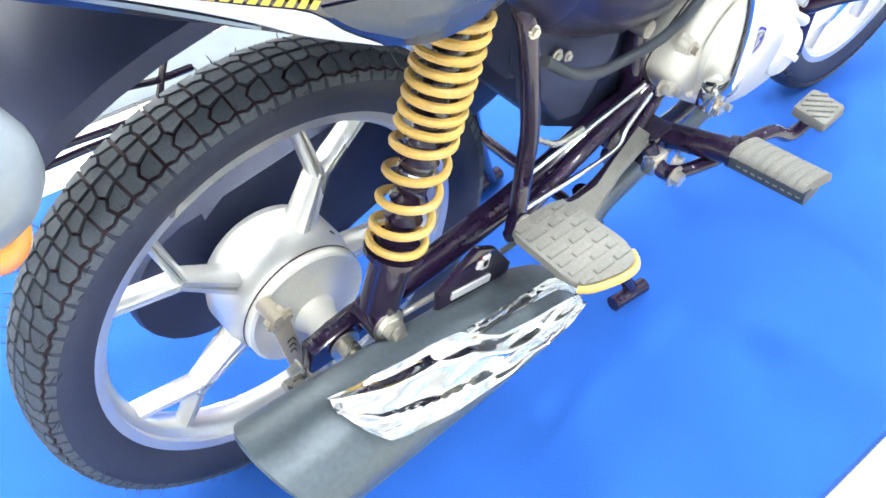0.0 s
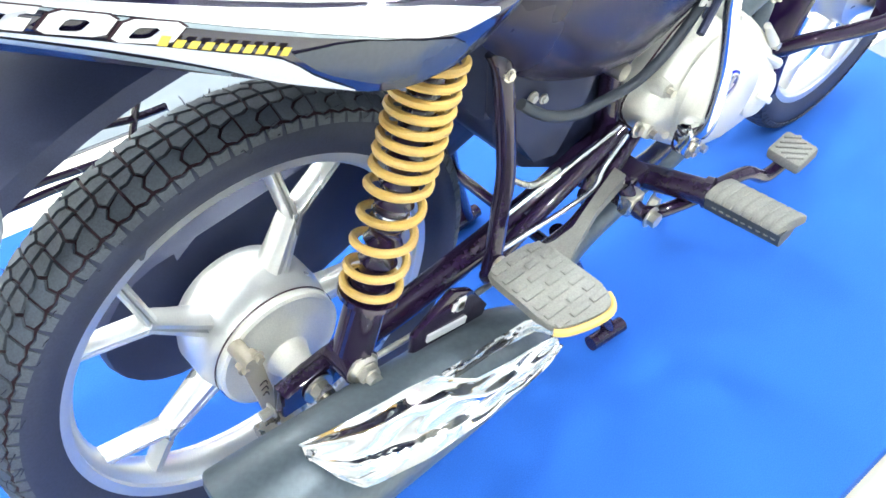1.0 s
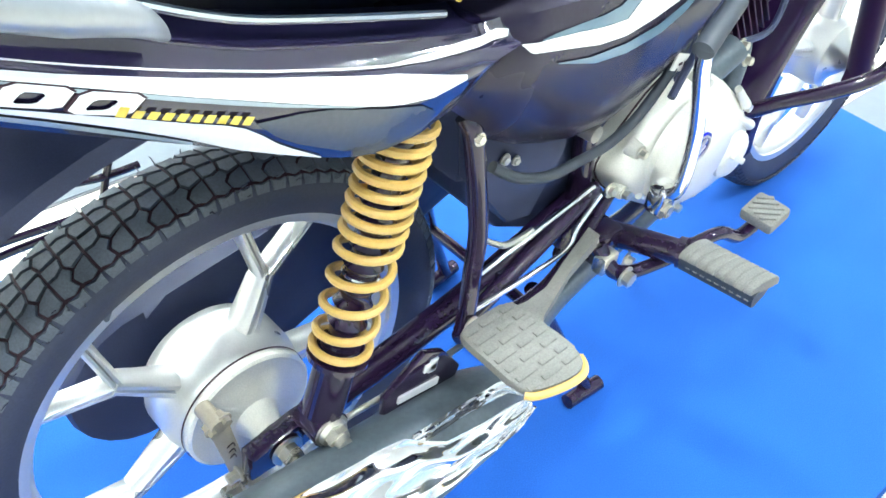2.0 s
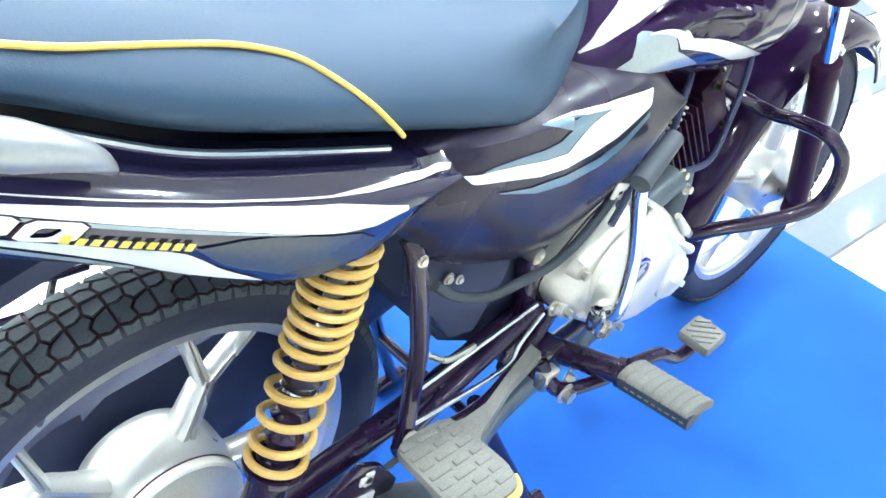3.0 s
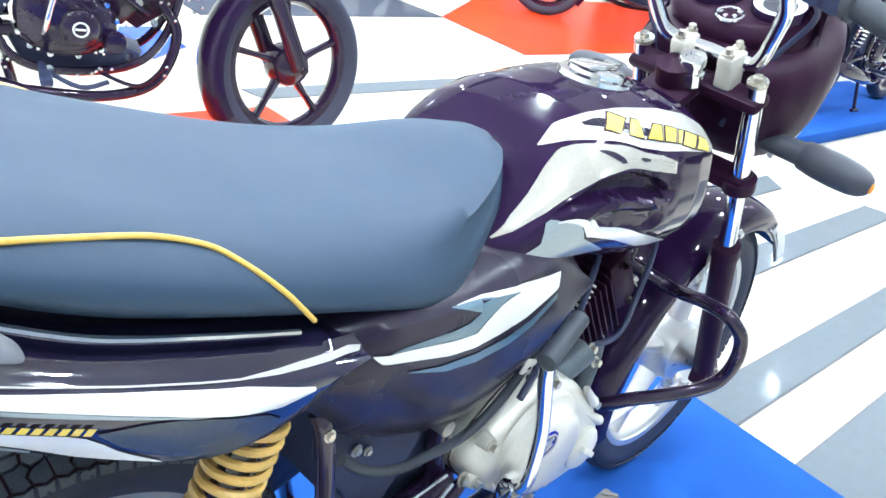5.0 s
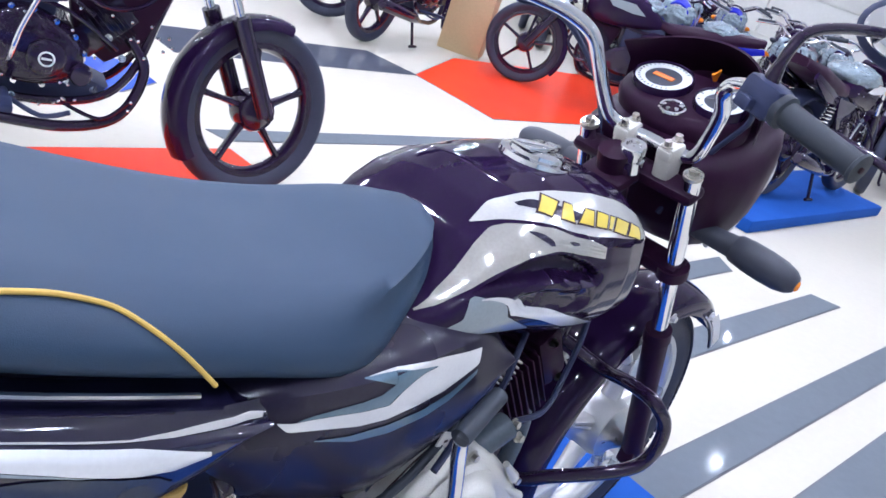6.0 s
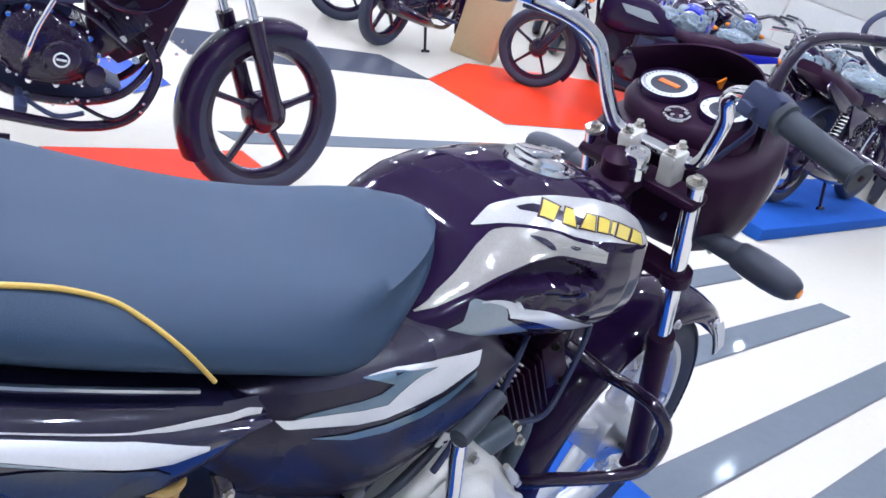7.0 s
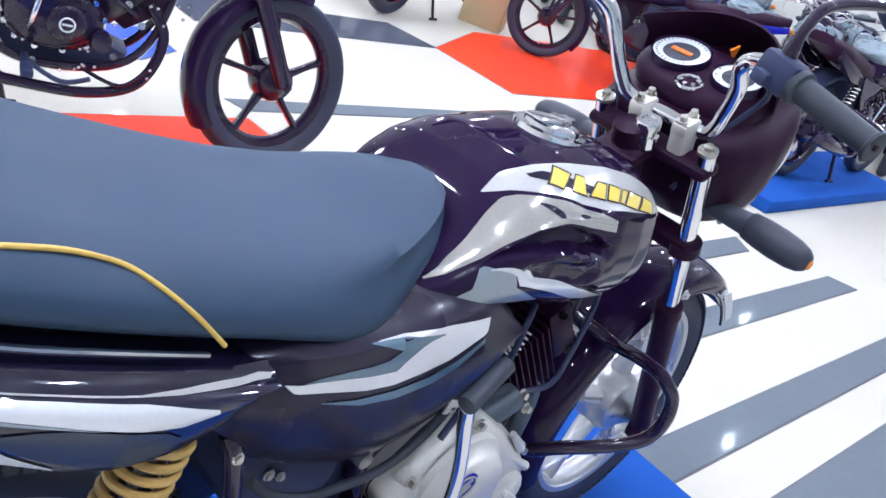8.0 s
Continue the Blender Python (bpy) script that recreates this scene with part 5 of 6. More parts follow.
# passenger footboard: ribbed plate on an arm
bm = bmesh.new()
outline = [(0.168, -0.194), (0.176, -0.185), (0.205, -0.183), (0.240, -0.186), (0.247, -0.200), (0.249, -0.235), (0.250, -0.265), (0.247, -0.284), (0.236, -0.295), (0.218, -0.296), (0.195, -0.291), (0.176, -0.283), (0.167, -0.270), (0.167, -0.232)]
pts2 = [(p.x, p.y) for p in smooth_line([(x, y, 0) for x, y in outline], 3, closed=True)]
plate(bm, pts2, 0.010, "z", 0.408, 0.003)
board = part("footboard", bm, PEGRUB, BIKE, "ribbed grey rubber passenger footboard")
bm = bmesh.new()
for k in range(7):
    for x0, x1 in ((0.171, 0.199), (0.204, 0.224), (0.228, 0.243)) if k % 2 else ((0.171, 0.188), (0.193, 0.219), (0.223, 0.243)):
        box(bm, (x1 - x0, 0.0075, 0.0030), ((x0 + x1) / 2, -0.193 - 0.0145 * k, 0.4188), None, 0.0013)
pieces("footboard_rib", bm, PEGRUB, board)
bm = bmesh.new()
edge = [p for p in pts2 if p[1] < -0.274]
tube(bm, [Vector((x * 1.0, y - 0.003, 0.411)) for x, y in edge], 0.0045, 8)
part("footboard_edge", bm, YELLOW, board, "worn tan edge of the footboard")
bm = bmesh.new()
loft(bm, [[Vector((x, y + w * a, z + h * b)) for a, b in ((-1, -1), (1, -1), (1, 1), (-1, 1))] for x, y, z, w, h in ((0.235, -0.215, 0.404, 0.026, 0.006), (0.27, -0.203, 0.396, 0.013, 0.006), (0.32, -0.186, 0.376, 0.008, 0.007), (0.37, -0.168, 0.372, 0.007, 0.008), (0.44, -0.150, 0.372, 0.009, 0.010))])
part("footboard_arm", bm, PEGRUB, BIKE, "grey cast footboard arm")

# rider footrest
bm = bmesh.new()
rod(bm, (0.490, -0.06, 0.315), (0.534, -0.222, 0.346), 0.0175)
rod(bm, (0.534, -0.222, 0.346), (0.537, -0.231, 0.348), 0.021)
box(bm, (0.05, 0.05, 0.05), (0.485, -0.130, 0.330), None, 0.008)
rod(bm, (0.537, -0.225, 0.346), (0.545, -0.320, 0.350), 0.008)
part("footrest_bracket", bm, BLACKMETAL, BIKE)
a, b = Vector((0.541, -0.236, 0.352)), Vector((0.549, -0.337, 0.358))
ax = (b - a).normalized()
fwd = Vector((1, 0, 0)) - ax * ax.x
fwd.normalize()
frame_m = Matrix.Translation(a) @ Matrix((fwd, ax, -fwd.cross(ax) if fwd.cross(ax).z < 0 else fwd.cross(ax))).transposed().to_4x4()
L = (b - a).length
bm = bmesh.new()
arch = [(0.026 * math.cos(q), 0.004 + 0.014 * math.sin(q)) for q in (radians(15 * k) for k in range(13))]
secs = []
for k in range(8):
    y0, y1 = L * k / 8, L * (k + 1) / 8
    for y, g in ((y0, 0.94), (y0 + 0.0012, 1.0), (y1 - 0.0030, 1.0), (y1 - 0.0018, 0.94)):
        slant = 0.006
        secs.append([frame_m @ Vector((x * g, y + slant * x / 0.026, z * g)) for x, z in arch] + [frame_m @ Vector((-0.024, y - slant, -0.001)), frame_m @ Vector((0.024, y + slant, -0.001))])
loft(bm, secs)
footrest = part("footrest_rubber", bm, PEGRUB, BIKE, "ribbed dusty footrest rubber", 30)
bm = bmesh.new()
loft(bm, [[frame_m @ Vector((x, y, z)) for x, z in ((-0.0255, 0.003), (-0.0265, -0.004), (-0.022, -0.016), (-0.014, -0.021), (0.014, -0.021), (0.022, -0.016), (0.0265, -0.004), (0.0255, 0.003))] for y in (-0.004, L * 0.5, L - 0.004)])
part("footrest_core", bm, GRIP, footrest, "dark underside of the footrest")
bm = bmesh.new()
for k in range(9):
    box(bm, (0.003, 0.0055, 0.0022), m=frame_m @ Matrix.Translation((-0.0258, 0.010 + 0.0100 * k, -0.005)))
pieces("tread_dash", bm, PEGRUB, footrest)
# brake pedal
bm = bmesh.new()
tube(bm, smooth_line([(0.455, -0.152, 0.350), (0.470, -0.182, 0.316), (0.530, -0.205, 0.318), (0.570, -0.222, 0.338), (0.610, -0.235, 0.345), (0.645, -0.245, 0.327), (0.672, -0.250, 0.336), (0.682, -0.252, 0.353)], 6), [0.011] * 8 + [0.0095] * 35, 12)
pedal = part("brake_pedal", bm, BLACKMETAL, BIKE, "dark steel rear brake pedal")
bm = bmesh.new()
box(bm, (0.047, 0.050, 0.020), m=Matrix.Translation((0.675, -0.257, 0.361)) @ Matrix.Rotation(radians(-12), 4, "Y"), bevel=0.006)
for k in range(5):
    box(bm, (0.0050, 0.046 - 0.012 * abs(k - 2), 0.004), m=Matrix.Translation((0.675, -0.257, 0.361)) @ Matrix.Rotation(radians(-12), 4, "Y") @ Matrix.Rotation(radians(38), 4, "Z") @ Matrix.Translation((-0.018 + 0.009 * k, 0, 0.0105)), bevel=0.001)
part("pedal_pad", bm, PEGRUB, pedal, "ribbed dusty rubber pedal pad")
bm = bmesh.new()
bolt(bm, (0.470, -0.192, 0.318), (0, -1, 0), 0.010, 0.012)
bolt(bm, (0.512, -0.165, 0.300), (0.2, -1, 0), 0.009, 0.012)
box(bm, (0.03, 0.02, 0.03), (0.46, -0.165, 0.330), None, 0.004)
pieces("pedal_bolt", bm, STEEL, pedal)

# centre stand, down
bm = bmesh.new()
for s in (-1, 1):
    tube(bm, smooth_line([(0.40, s * 0.105, 0.270), (0.45, s * 0.13, 0.16), (0.520, s * 0.160, 0.020)], 6), 0.011, 10)
    rod(bm, (0.480, s * 0.160, 0.012), (0.548, s * 0.166, 0.013), 0.0125)
rod(bm, (0.43, -0.12, 0.20), (0.43, 0.12, 0.20), 0.009)
part("centre_stand", bm, BLACKMETAL, BIKE, "black tubular centre stand, down")

# crash guard round the engine's front
bm = bmesh.new()
for s in (-1, 1):
    tube(bm, smooth_line([(0.860, s * 0.03, 0.345), (0.870, s * 0.10, 0.358), (0.890, s * 0.14, 0.387), (0.928, s * 0.18, 0.409), (0.965, s * 0.215, 0.432), (0.987, s * 0.235, 0.457), (0.983, s * 0.245, 0.503), (0.978, s * 0.24, 0.541), (0.960, s * 0.225, 0.568), (0.959, s * 0.205, 0.575), (0.975, s * 0.16, 0.567), (0.995, s * 0.10, 0.550), (0.965, s * 0.02, 0.570)], 6), 0.0118, 12)
pieces("crash_guard", bm, BLACKMETAL, BIKE, "glossy black tubular crash guard")

# front wheel
bm = bmesh.new()
rim_mesh(bm, FA)
front_wheel = part("front_wheel", bm, ALLOY, BIKE, "silver-painted cast alloy front wheel")
part("tyre", tyre_mesh(bmesh.new(), FA, 0.92, scale=0.99), RUBBER, front_wheel, "new black ribbed tyre")
part("tread", tread_mesh(bmesh.new(), FA, 48, 0.003), RUBBER, front_wheel, smooth=20)
for k in range(5):
    part("spoke", y_spoke(bmesh.new(), FA, 90 + 72 * k), ALLOY, front_wheel)
bm = bmesh.new()
lathe(bm, [(0.012, 0.055), (0.060, 0.050), (0.068, 0.030), (0.068, -0.020), (0.060, -0.042), (0.040, -0.050), (0.014, -0.075), (0.010, -0.075)], "y", FA, 48)
part("hub", bm, ALLOY, front_wheel)

# front fork. The steering axis leans back
ST = (Vector((0.955, 0, 0.930)) - Vector((1.285, 0, 0.294))).normalized()
for s in (-1, 1):
    bottom = Vector((1.275, FA[1] + s * 0.098, 0.290))
    top = Vector((0.965, FA[1] + s * 0.098, 0.912))
    bm = bmesh.new()
    cut = bottom.lerp(top, 0.50)
    rod(bm, cut, top, 0.0145, None, 20)
    fork = part("fork_tube", bm, CHROME, BIKE, "chrome front fork tube")
    bm = bmesh.new()
    rod(bm, bottom, bottom.lerp(top, 0.50), 0.0215, 0.022, 20)
    rod(bm, bottom.lerp(top, 0.49), bottom.lerp(top, 0.525), 0.0245, 0.0235, 20)
    rod(bm, bottom.lerp(top, 0.715), bottom.lerp(top, 0.745), 0.027, None, 20)
    box(bm, (0.05, 0.035, 0.05), bottom, None, 0.008)
    part("fork_leg", bm, SATIN, fork, "black fork lower leg")
    bm = bmesh.new()
    bolt(bm, top + ST * 0.005, ST, 0.008, 0.009)
    rod(bm, top, top + ST * 0.006, 0.0155, None, 20)
    part("fork_cap", bm, STEEL, fork)
rodends = (Vector((FA[0], FA[1] - 0.115, FA[2])), Vector((FA[0], FA[1] + 0.115, FA[2])))
bm = bmesh.new()
rod(bm, *rodends, 0.008)
bolt(bm, rodends[0], (0, -1, 0), 0.011, 0.012)
part("front_axle", bm, STEEL, BIKE)
bm = bmesh.new()
for f, thick in ((0.955, 0.022), (0.735, 0.03)):
    o = Vector((1.275, 0, 0.290)).lerp(Vector((0.965, 0, 0.912)), f)
    secs = []
    m = Matrix.Translation(o) @ Matrix.Rotation(radians(-26), 4, "Y")
    box(bm, (0.046, 0.228, thick), m=m @ Matrix.Translation((0, FA[1], 0)), bevel=0.010)
    box(bm, (0.09, 0.08, thick), m=m @ Matrix.Translation((-0.03, 0, 0)), bevel=0.01)
rod(bm, (0.930, 0, 0.905), (1.01, 0, 0.735), 0.028)
part("triple_clamp", bm, SATIN, BIKE)

# front mudguard
bm = bmesh.new()
shell_arc(bm, (FA[0], FA[1], FA[2]), 0.340, 36, 196, 0.068, 0.045, n=36)
mud = part("front_mudguard", bm, GLOSS, BIKE, "glossy black front mudguard with a silver edge")
bm = bmesh.new()
for s in (-1, 1):
    tube(bm, [polar(0.302, a, FA[1] + s * 0.0675, (FA[0], FA[2])) for a in steps(36, 66, 16)], 0.0025, 6)
    bolt(bm, polar(0.31, 62, FA[1] + s * 0.07, (FA[0], FA[2])), (0, s, 0), 0.007)
    bolt(bm, polar(0.31, 100, FA[1] + s * 0.07, (FA[0], FA[2])), (0, s, 0), 0.007)
    loft(bm, [[polar(r, a, FA[1] + s * (0.0695), (FA[0], FA[2])) for r in (0.306, 0.330)] for a in steps(36, 56, 8)], caps=False, round_=False)
pieces("mudguard_trim", bm, DECALW, mud)

# handlebar
bm = bmesh.new()
bar = [(0.835, 0.187, 1.075), (0.88, 0.144, 1.068), (0.912, 0.108, 1.05), (0.926, 0.086, 1.015), (0.943, 0.07, 0.976), (0.962, 0.05, 0.941), (0.973, 0.022, 0.932), (0.976, -0.026, 0.932), (0.98, -0.068, 0.93), (0.981, -0.098, 0.938), (0.958, -0.115, 0.98), (0.926, -0.13, 1.022), (0.9, -0.132, 1.05), (0.888, -0.152, 1.066), (0.858, -0.205, 1.069), (0.83, -0.345, 1.042)]
tube(bm, smooth_line(bar, 6), 0.0115, 16)
tube(bm, smooth_line([bar[0], (0.79, 0.30, 1.07), (0.78, 0.38, 1.06)], 4), 0.0115, 12)
handlebar = part("handlebar", bm, CHROME, BIKE, "chrome raised handlebar")
bm = bmesh.new()
for y in (0.040, -0.040):
    m = Matrix.Translation((0.972, y - 0.026, 0.915)) @ Matrix.Rotation(radians(-20), 4, "Y")
    box(bm, (0.038, 0.030, 0.078), m=m @ Matrix.Translation((0, 0, -0.008)), bevel=0.007)
    box(bm, (0.044, 0.026, 0.018), m=m @ Matrix.Translation((0, 0, 0.018)), bevel=0.004)
pieces("bar_clamp", bm, CASTING, handlebar, "bare aluminium handlebar clamp")
bm = bmesh.new()
for y in (0.040, -0.040):
    for dx in (-0.014, 0.014):
        m = Matrix.Translation((0.972, y - 0.026, 0.915)) @ Matrix.Rotation(radians(-20), 4, "Y")
        bolt(bm, m @ Vector((dx, 0, 0.031)), m.to_3x3() @ Vector((0, 0, 1)), 0.006, 0.010)
pieces("clamp_bolt", bm, STEEL, handlebar)
# ignition lock
bm = bmesh.new()
lathe(bm, [(0.001, 0.030), (0.008, 0.030), (0.010, 0.034), (0.0155, 0.034), (0.017, 0.031), (0.017, 0.018), (0.0145, 0.016), (0.0145, 0.006), (0.0175, 0.004), (0.0175, -0.02)], "z", (0, 0, 0), 28)
bmesh.ops.transform(bm, matrix=Matrix.Translation((0.944, -0.022, 0.898)) @ Matrix.Rotation(radians(-22), 4, "Y") @ Matrix.Diagonal((1.2, 1.2, 0.8, 1)), verts=bm.verts)
part("ignition_lock", bm, CHROME, BIKE, "bright ignition lock")
# grips, switch boxes and levers
for s in (-1, 1):
    p0 = Vector((0.852, -0.225, 1.064)) if s < 0 else Vector((0.80, 0.265, 1.073))
    p1 = Vector((0.829, -0.352, 1.040)) if s < 0 else Vector((0.78, 0.39, 1.06))
    bm = bmesh.new()
    tube(bm, [p0.lerp(p1, f) for f in (0, 0.03, 0.10, 0.12, 0.95, 0.97, 1.0)], [0.020, 0.0225, 0.0225, 0.0175, 0.0165, 0.0205, 0.0195], 20)
    part("grip", bm, GRIP, handlebar, "grey-black rubber handlebar grip")
    bm = bmesh.new()
    rod(bm, p1, p1 + (p1 - p0).normalized() * 0.003, 0.004)
    part("grip_hole", bm, GROOVE, handlebar)
    bm = bmesh.new()
    o = p0 + (p0 - p1).normalized() * 0.024
    m = Matrix.Translation(o) @ (p1 - p0).to_track_quat("Y", "Z").to_matrix().to_4x4()
    box(bm, (0.044, 0.058, 0.046), m=m, bevel=0.010)
    box(bm, (0.030, 0.024, 0.018), m=m @ Matrix.Translation((0.020, -0.006, -0.012)), bevel=0.005)
    switch = part("switch_box", bm, PLASTIC, handlebar, "black plastic switch box")
    bm = bmesh.new()
    tube(bm, smooth_line([o + Vector((0.03, 0, -0.005)), o + Vector((0.065, s * 0.04, -0.012)), o + Vector((0.075, s * 0.12, -0.022)), o + Vector((0.062, s * 0.185, -0.032))], 6), [0.008] * 3 + [0.0065] * 15 + [0.009], 10)
    part("lever", bm, BLACKMETAL, handlebar, "black hand lever")
    # mirror
    bm = bmesh.new()
    q = Vector((0.855, -0.200, 1.088)) if s < 0 else Vector((0.815, 0.235, 1.095))
    stem = [q, q + Vector((-0.006, s * 0.006, 0.040)), q + Vector((0.012, s * 0.012, 0.070)), q + Vector((0.075, s * 0.03, 0.088)), q + Vector((0.150, s * 0.055, 0.098))]
    tube(bm, smooth_line(stem, 6), [0.011, 0.011, 0.010, 0.009] + [0.0075] * 21, 12)
    mirror = part("mirror_stem", bm, BLACKMETAL, handlebar)
    e = q + Vector((0.175, s * 0.095, 0.105))
    bm = bmesh.new()
    ball(bm, (0.022, 0.085, 0.052), e, Matrix.Rotation(radians(-8 * s), 4, "Z"), 24, 14)
    part("mirror_head", bm, PLASTIC, mirror, "dark rounded rear-view mirror")
    bm = bmesh.new()
    ball(bm, (0.003, 0.070, 0.040), e + Vector((-0.0200, 0, 0.002)), Matrix.Rotation(radians(-8 * s), 4, "Z") @ Matrix.Rotation(radians(14), 4, "Y"), 24, 14)
    part("mirror_glass", bm, MIRROR, mirror)
bm = bmesh.new()
for pts3 in ([(0.93, -0.16, 1.045), (1.01, -0.14, 1.01), (1.04, -0.09, 0.93), (1.03, -0.06, 0.82)], [(0.84, 0.205, 1.07), (0.96, 0.20, 1.055), (1.03, 0.15, 1.0), (1.03, 0.09, 0.93)], [(0.84, 0.205, 1.06), (0.93, 0.175, 1.05), (0.985, 0.12, 0.985), (1.0, 0.07, 0.90)]):
    tube(bm, smooth_line(pts3, 7), 0.0045, 8)
pieces("control_cable", bm, PLASTIC, BIKE, "black control cable")

# headlamp fairing with instruments
FAIR = [(0.995, 0.900, 0.930, 0.095), (1.04, 0.800, 0.955, 0.130), (1.10, 0.760, 0.985, 0.148), (1.15, 0.745, 1.005, 0.150), (1.20, 0.745, 1.035, 0.142), (1.25, 0.755, 1.045, 0.122), (1.30, 0.80, 1.02, 0.085), (1.325, 0.84, 0.99, 0.045)]


def fair_ring(x):
    zb, zt, w = table(FAIR, x)
    zc = (zb + zt) / 2
    out = []
    for a in range(0, 360, 12):
        cc, ss = math.cos(radians(a)), math.sin(radians(a))
        y = w * math.copysign(abs(cc) ** 0.75, cc) * (1.0 + 0.12 * ss)
        out.append(Vector((x, y, zc + (zt - zc) * math.copysign(abs(ss) ** 0.8, ss))))
    return out


bm = bmesh.new()
loft(bm, [fair_ring(x) for x in steps(0.995, 1.325, 24)])
fairing = part("headlamp_fairing", bm, SATIN, BIKE, "satin black headlamp fairing with a low visor")
bm = bmesh.new()
secs = []
for y in steps(-0.132, 0.120, 24):
    f = (y + 0.006) / 0.126
    x_edge, z_edge = 1.145 - 0.105 * abs(f) ** 2.4, 1.092 - 0.046 * abs(f) ** 2.2
    x_low, z_low = 1.245 - 0.150 * abs(f) ** 2.2, 1.010 - 0.04 * abs(f) ** 2
    secs.append([Vector((x_edge, y, z_edge)), Vector(((x_edge + x_low) / 2 + 0.02, y, (z_edge + z_low) / 2 + 0.012)), Vector((x_low, y, z_low)), Vector((x_low - 0.006, y, z_low)), Vector(((x_edge + x_low) / 2 + 0.013, y, (z_edge + z_low) / 2 + 0.008)), Vector((x_edge - 0.003, y, z_edge - 0.003))])
loft(bm, secs)
part("visor", bm, SATIN, fairing, "dark visor over the instruments")
bm = bmesh.new()
m_dash = Matrix.Translation((1.066, 0, 1.006)) @ Matrix.Rotation(radians(-24), 4, "Y")
lathe(bm, [(0.001, -0.006), (0.080, -0.006), (0.093, -0.012), (0.100, -0.026), (0.098, -0.050), (0.085, -0.062)], "z", (0, 0, 0), 48)
for v in bm.verts:
    v.co = m_dash @ Vector((0.008 + v.co.x * 0.82, v.co.y * 1.16, v.co.z))
dash = part("instrument_panel", bm, SATIN, fairing, "black instrument panel with two round dials")
for y, r, name in ((0.052, 0.047, "speedometer"), (-0.056, 0.040, "fuel_gauge")):
    at = m_dash @ Matrix.Translation((0.008, y - 0.006, 0))
    bm = bmesh.new()
    lathe(bm, [(r * 0.98, -0.014), (r * 1.07, -0.012), (r * 1.07, 0.001), (r * 1.05, 0.0065), (r * 0.99, 0.0055), (r * 0.965, 0.0)], "z", (0, 0, 0), 48)
    bmesh.ops.transform(bm, matrix=at, verts=bm.verts)
    dial = part(name, bm, GLOSS, fairing, "round white-faced dial")
    bm = bmesh.new()
    lathe(bm, [(r * 0.64, 0.0030), (r * 0.97, 0.0035), (r * 0.97, 0.001), (r * 0.64, 0.001)], "z", (0, 0, 0), 48, closed=True)
    bmesh.ops.transform(bm, matrix=at, verts=bm.verts)
    part("dial_ring", bm, DIAL, dial)
    bm = bmesh.new()
    lathe(bm, [(0.001, 0.003), (r * 0.66, 0.003), (r * 0.66, 0.0)], "z", (0, 0, 0), 40)
    bmesh.ops.transform(bm, matrix=at, verts=bm.verts)
    part("dial_centre", bm, SMOKE, dial)
    bm = bmesh.new()
    for k in range(25 if y > 0 else 9):
        a = radians(-40 + 260 * k / (24 if y > 0 else 8))
        box(bm, (0.0040, 0.0012, 0.001), m=at @ Matrix.Rotation(a, 4, "Z") @ Matrix.Translation((r * 0.86, 0, 0.005)))
    pieces("dial_mark", bm, TRIMP, dial)
    bm = bmesh.new()
    if y > 0:
        box(bm, (0.011, r * 0.80, 0.002), m=at @ Matrix.Translation((0, 0, 0.0042)), bevel=0.0006)
        part("display", bm, NEEDLE, dial, "orange display in the dial")
    else:
        box(bm, (0.003, r * 0.80, 0.0015), m=at @ Matrix.Rotation(radians(30), 4, "Z") @ Matrix.Translation((0, r * 0.2, 0.007)))
        rod(bm, at @ Vector((0, 0, 0.003)), at @ Vector((0, 0, 0.009)), 0.0045)
        part("needle", bm, TRIMP, dial)
bm = bmesh.new()
for k in range(6):
    a = radians(60 * k)
    rod(bm, m_dash @ Vector((-0.048 + 0.013 * math.cos(a), -0.012 + 0.013 * math.sin(a), -0.006)), m_dash @ Vector((-0.048 + 0.013 * math.cos(a), -0.012 + 0.013 * math.sin(a), 0.0)), 0.0036, seg=8)
pieces("warning_lamp", bm, CHROME, dash, "small round warning lamp")
bm = bmesh.new()
tube(bm, [m_dash @ Vector((-0.048 + 0.020 * math.cos(a), -0.012 + 0.020 * math.sin(a), -0.005)) for a in (k * math.pi / 12 for k in range(24))], 0.003, 6, closed=True)
part("lamp_ring", bm, CHROME, dash)
bm = bmesh.new()
plate(bm, [(1.118, 1.040), (1.142, 1.050), (1.138, 1.026)], 0.004, at=-0.012)
part("tell_tale", bm, ORANGE, fairing, "small orange tell-tale")
# chrome headlamp rim on the front
bm = bmesh.new()
lathe(bm, [(0.082, -0.02), (0.090, 0.0), (0.088, 0.012), (0.078, 0.014), (0.074, 0.0)], "x", (1.318, 0, 0.885), 40)
lamp_rim = part("headlamp_rim", bm, CHROME, fairing, "chrome headlamp rim")
bm = bmesh.new()
lathe(bm, [(0.001, 0.016), (0.04, 0.012), (0.078, 0.0)], "x", (1.318, 0, 0.885), 40)
part("headlamp_glass", bm, DIAL, lamp_rim)
# lower edge strip of the fairing
bm = bmesh.new()
for s in (-1, 1):
    tube(bm, smooth_line([(1.235, s * 0.122, 0.945), (1.268, s * 0.118, 0.905), (1.270, s * 0.108, 0.850), (1.240, s * 0.105, 0.800), (1.18, s * 0.100, 0.768)], 6), 0.006, 8)
pieces("fairing_trim", bm, DECALW, fairing)
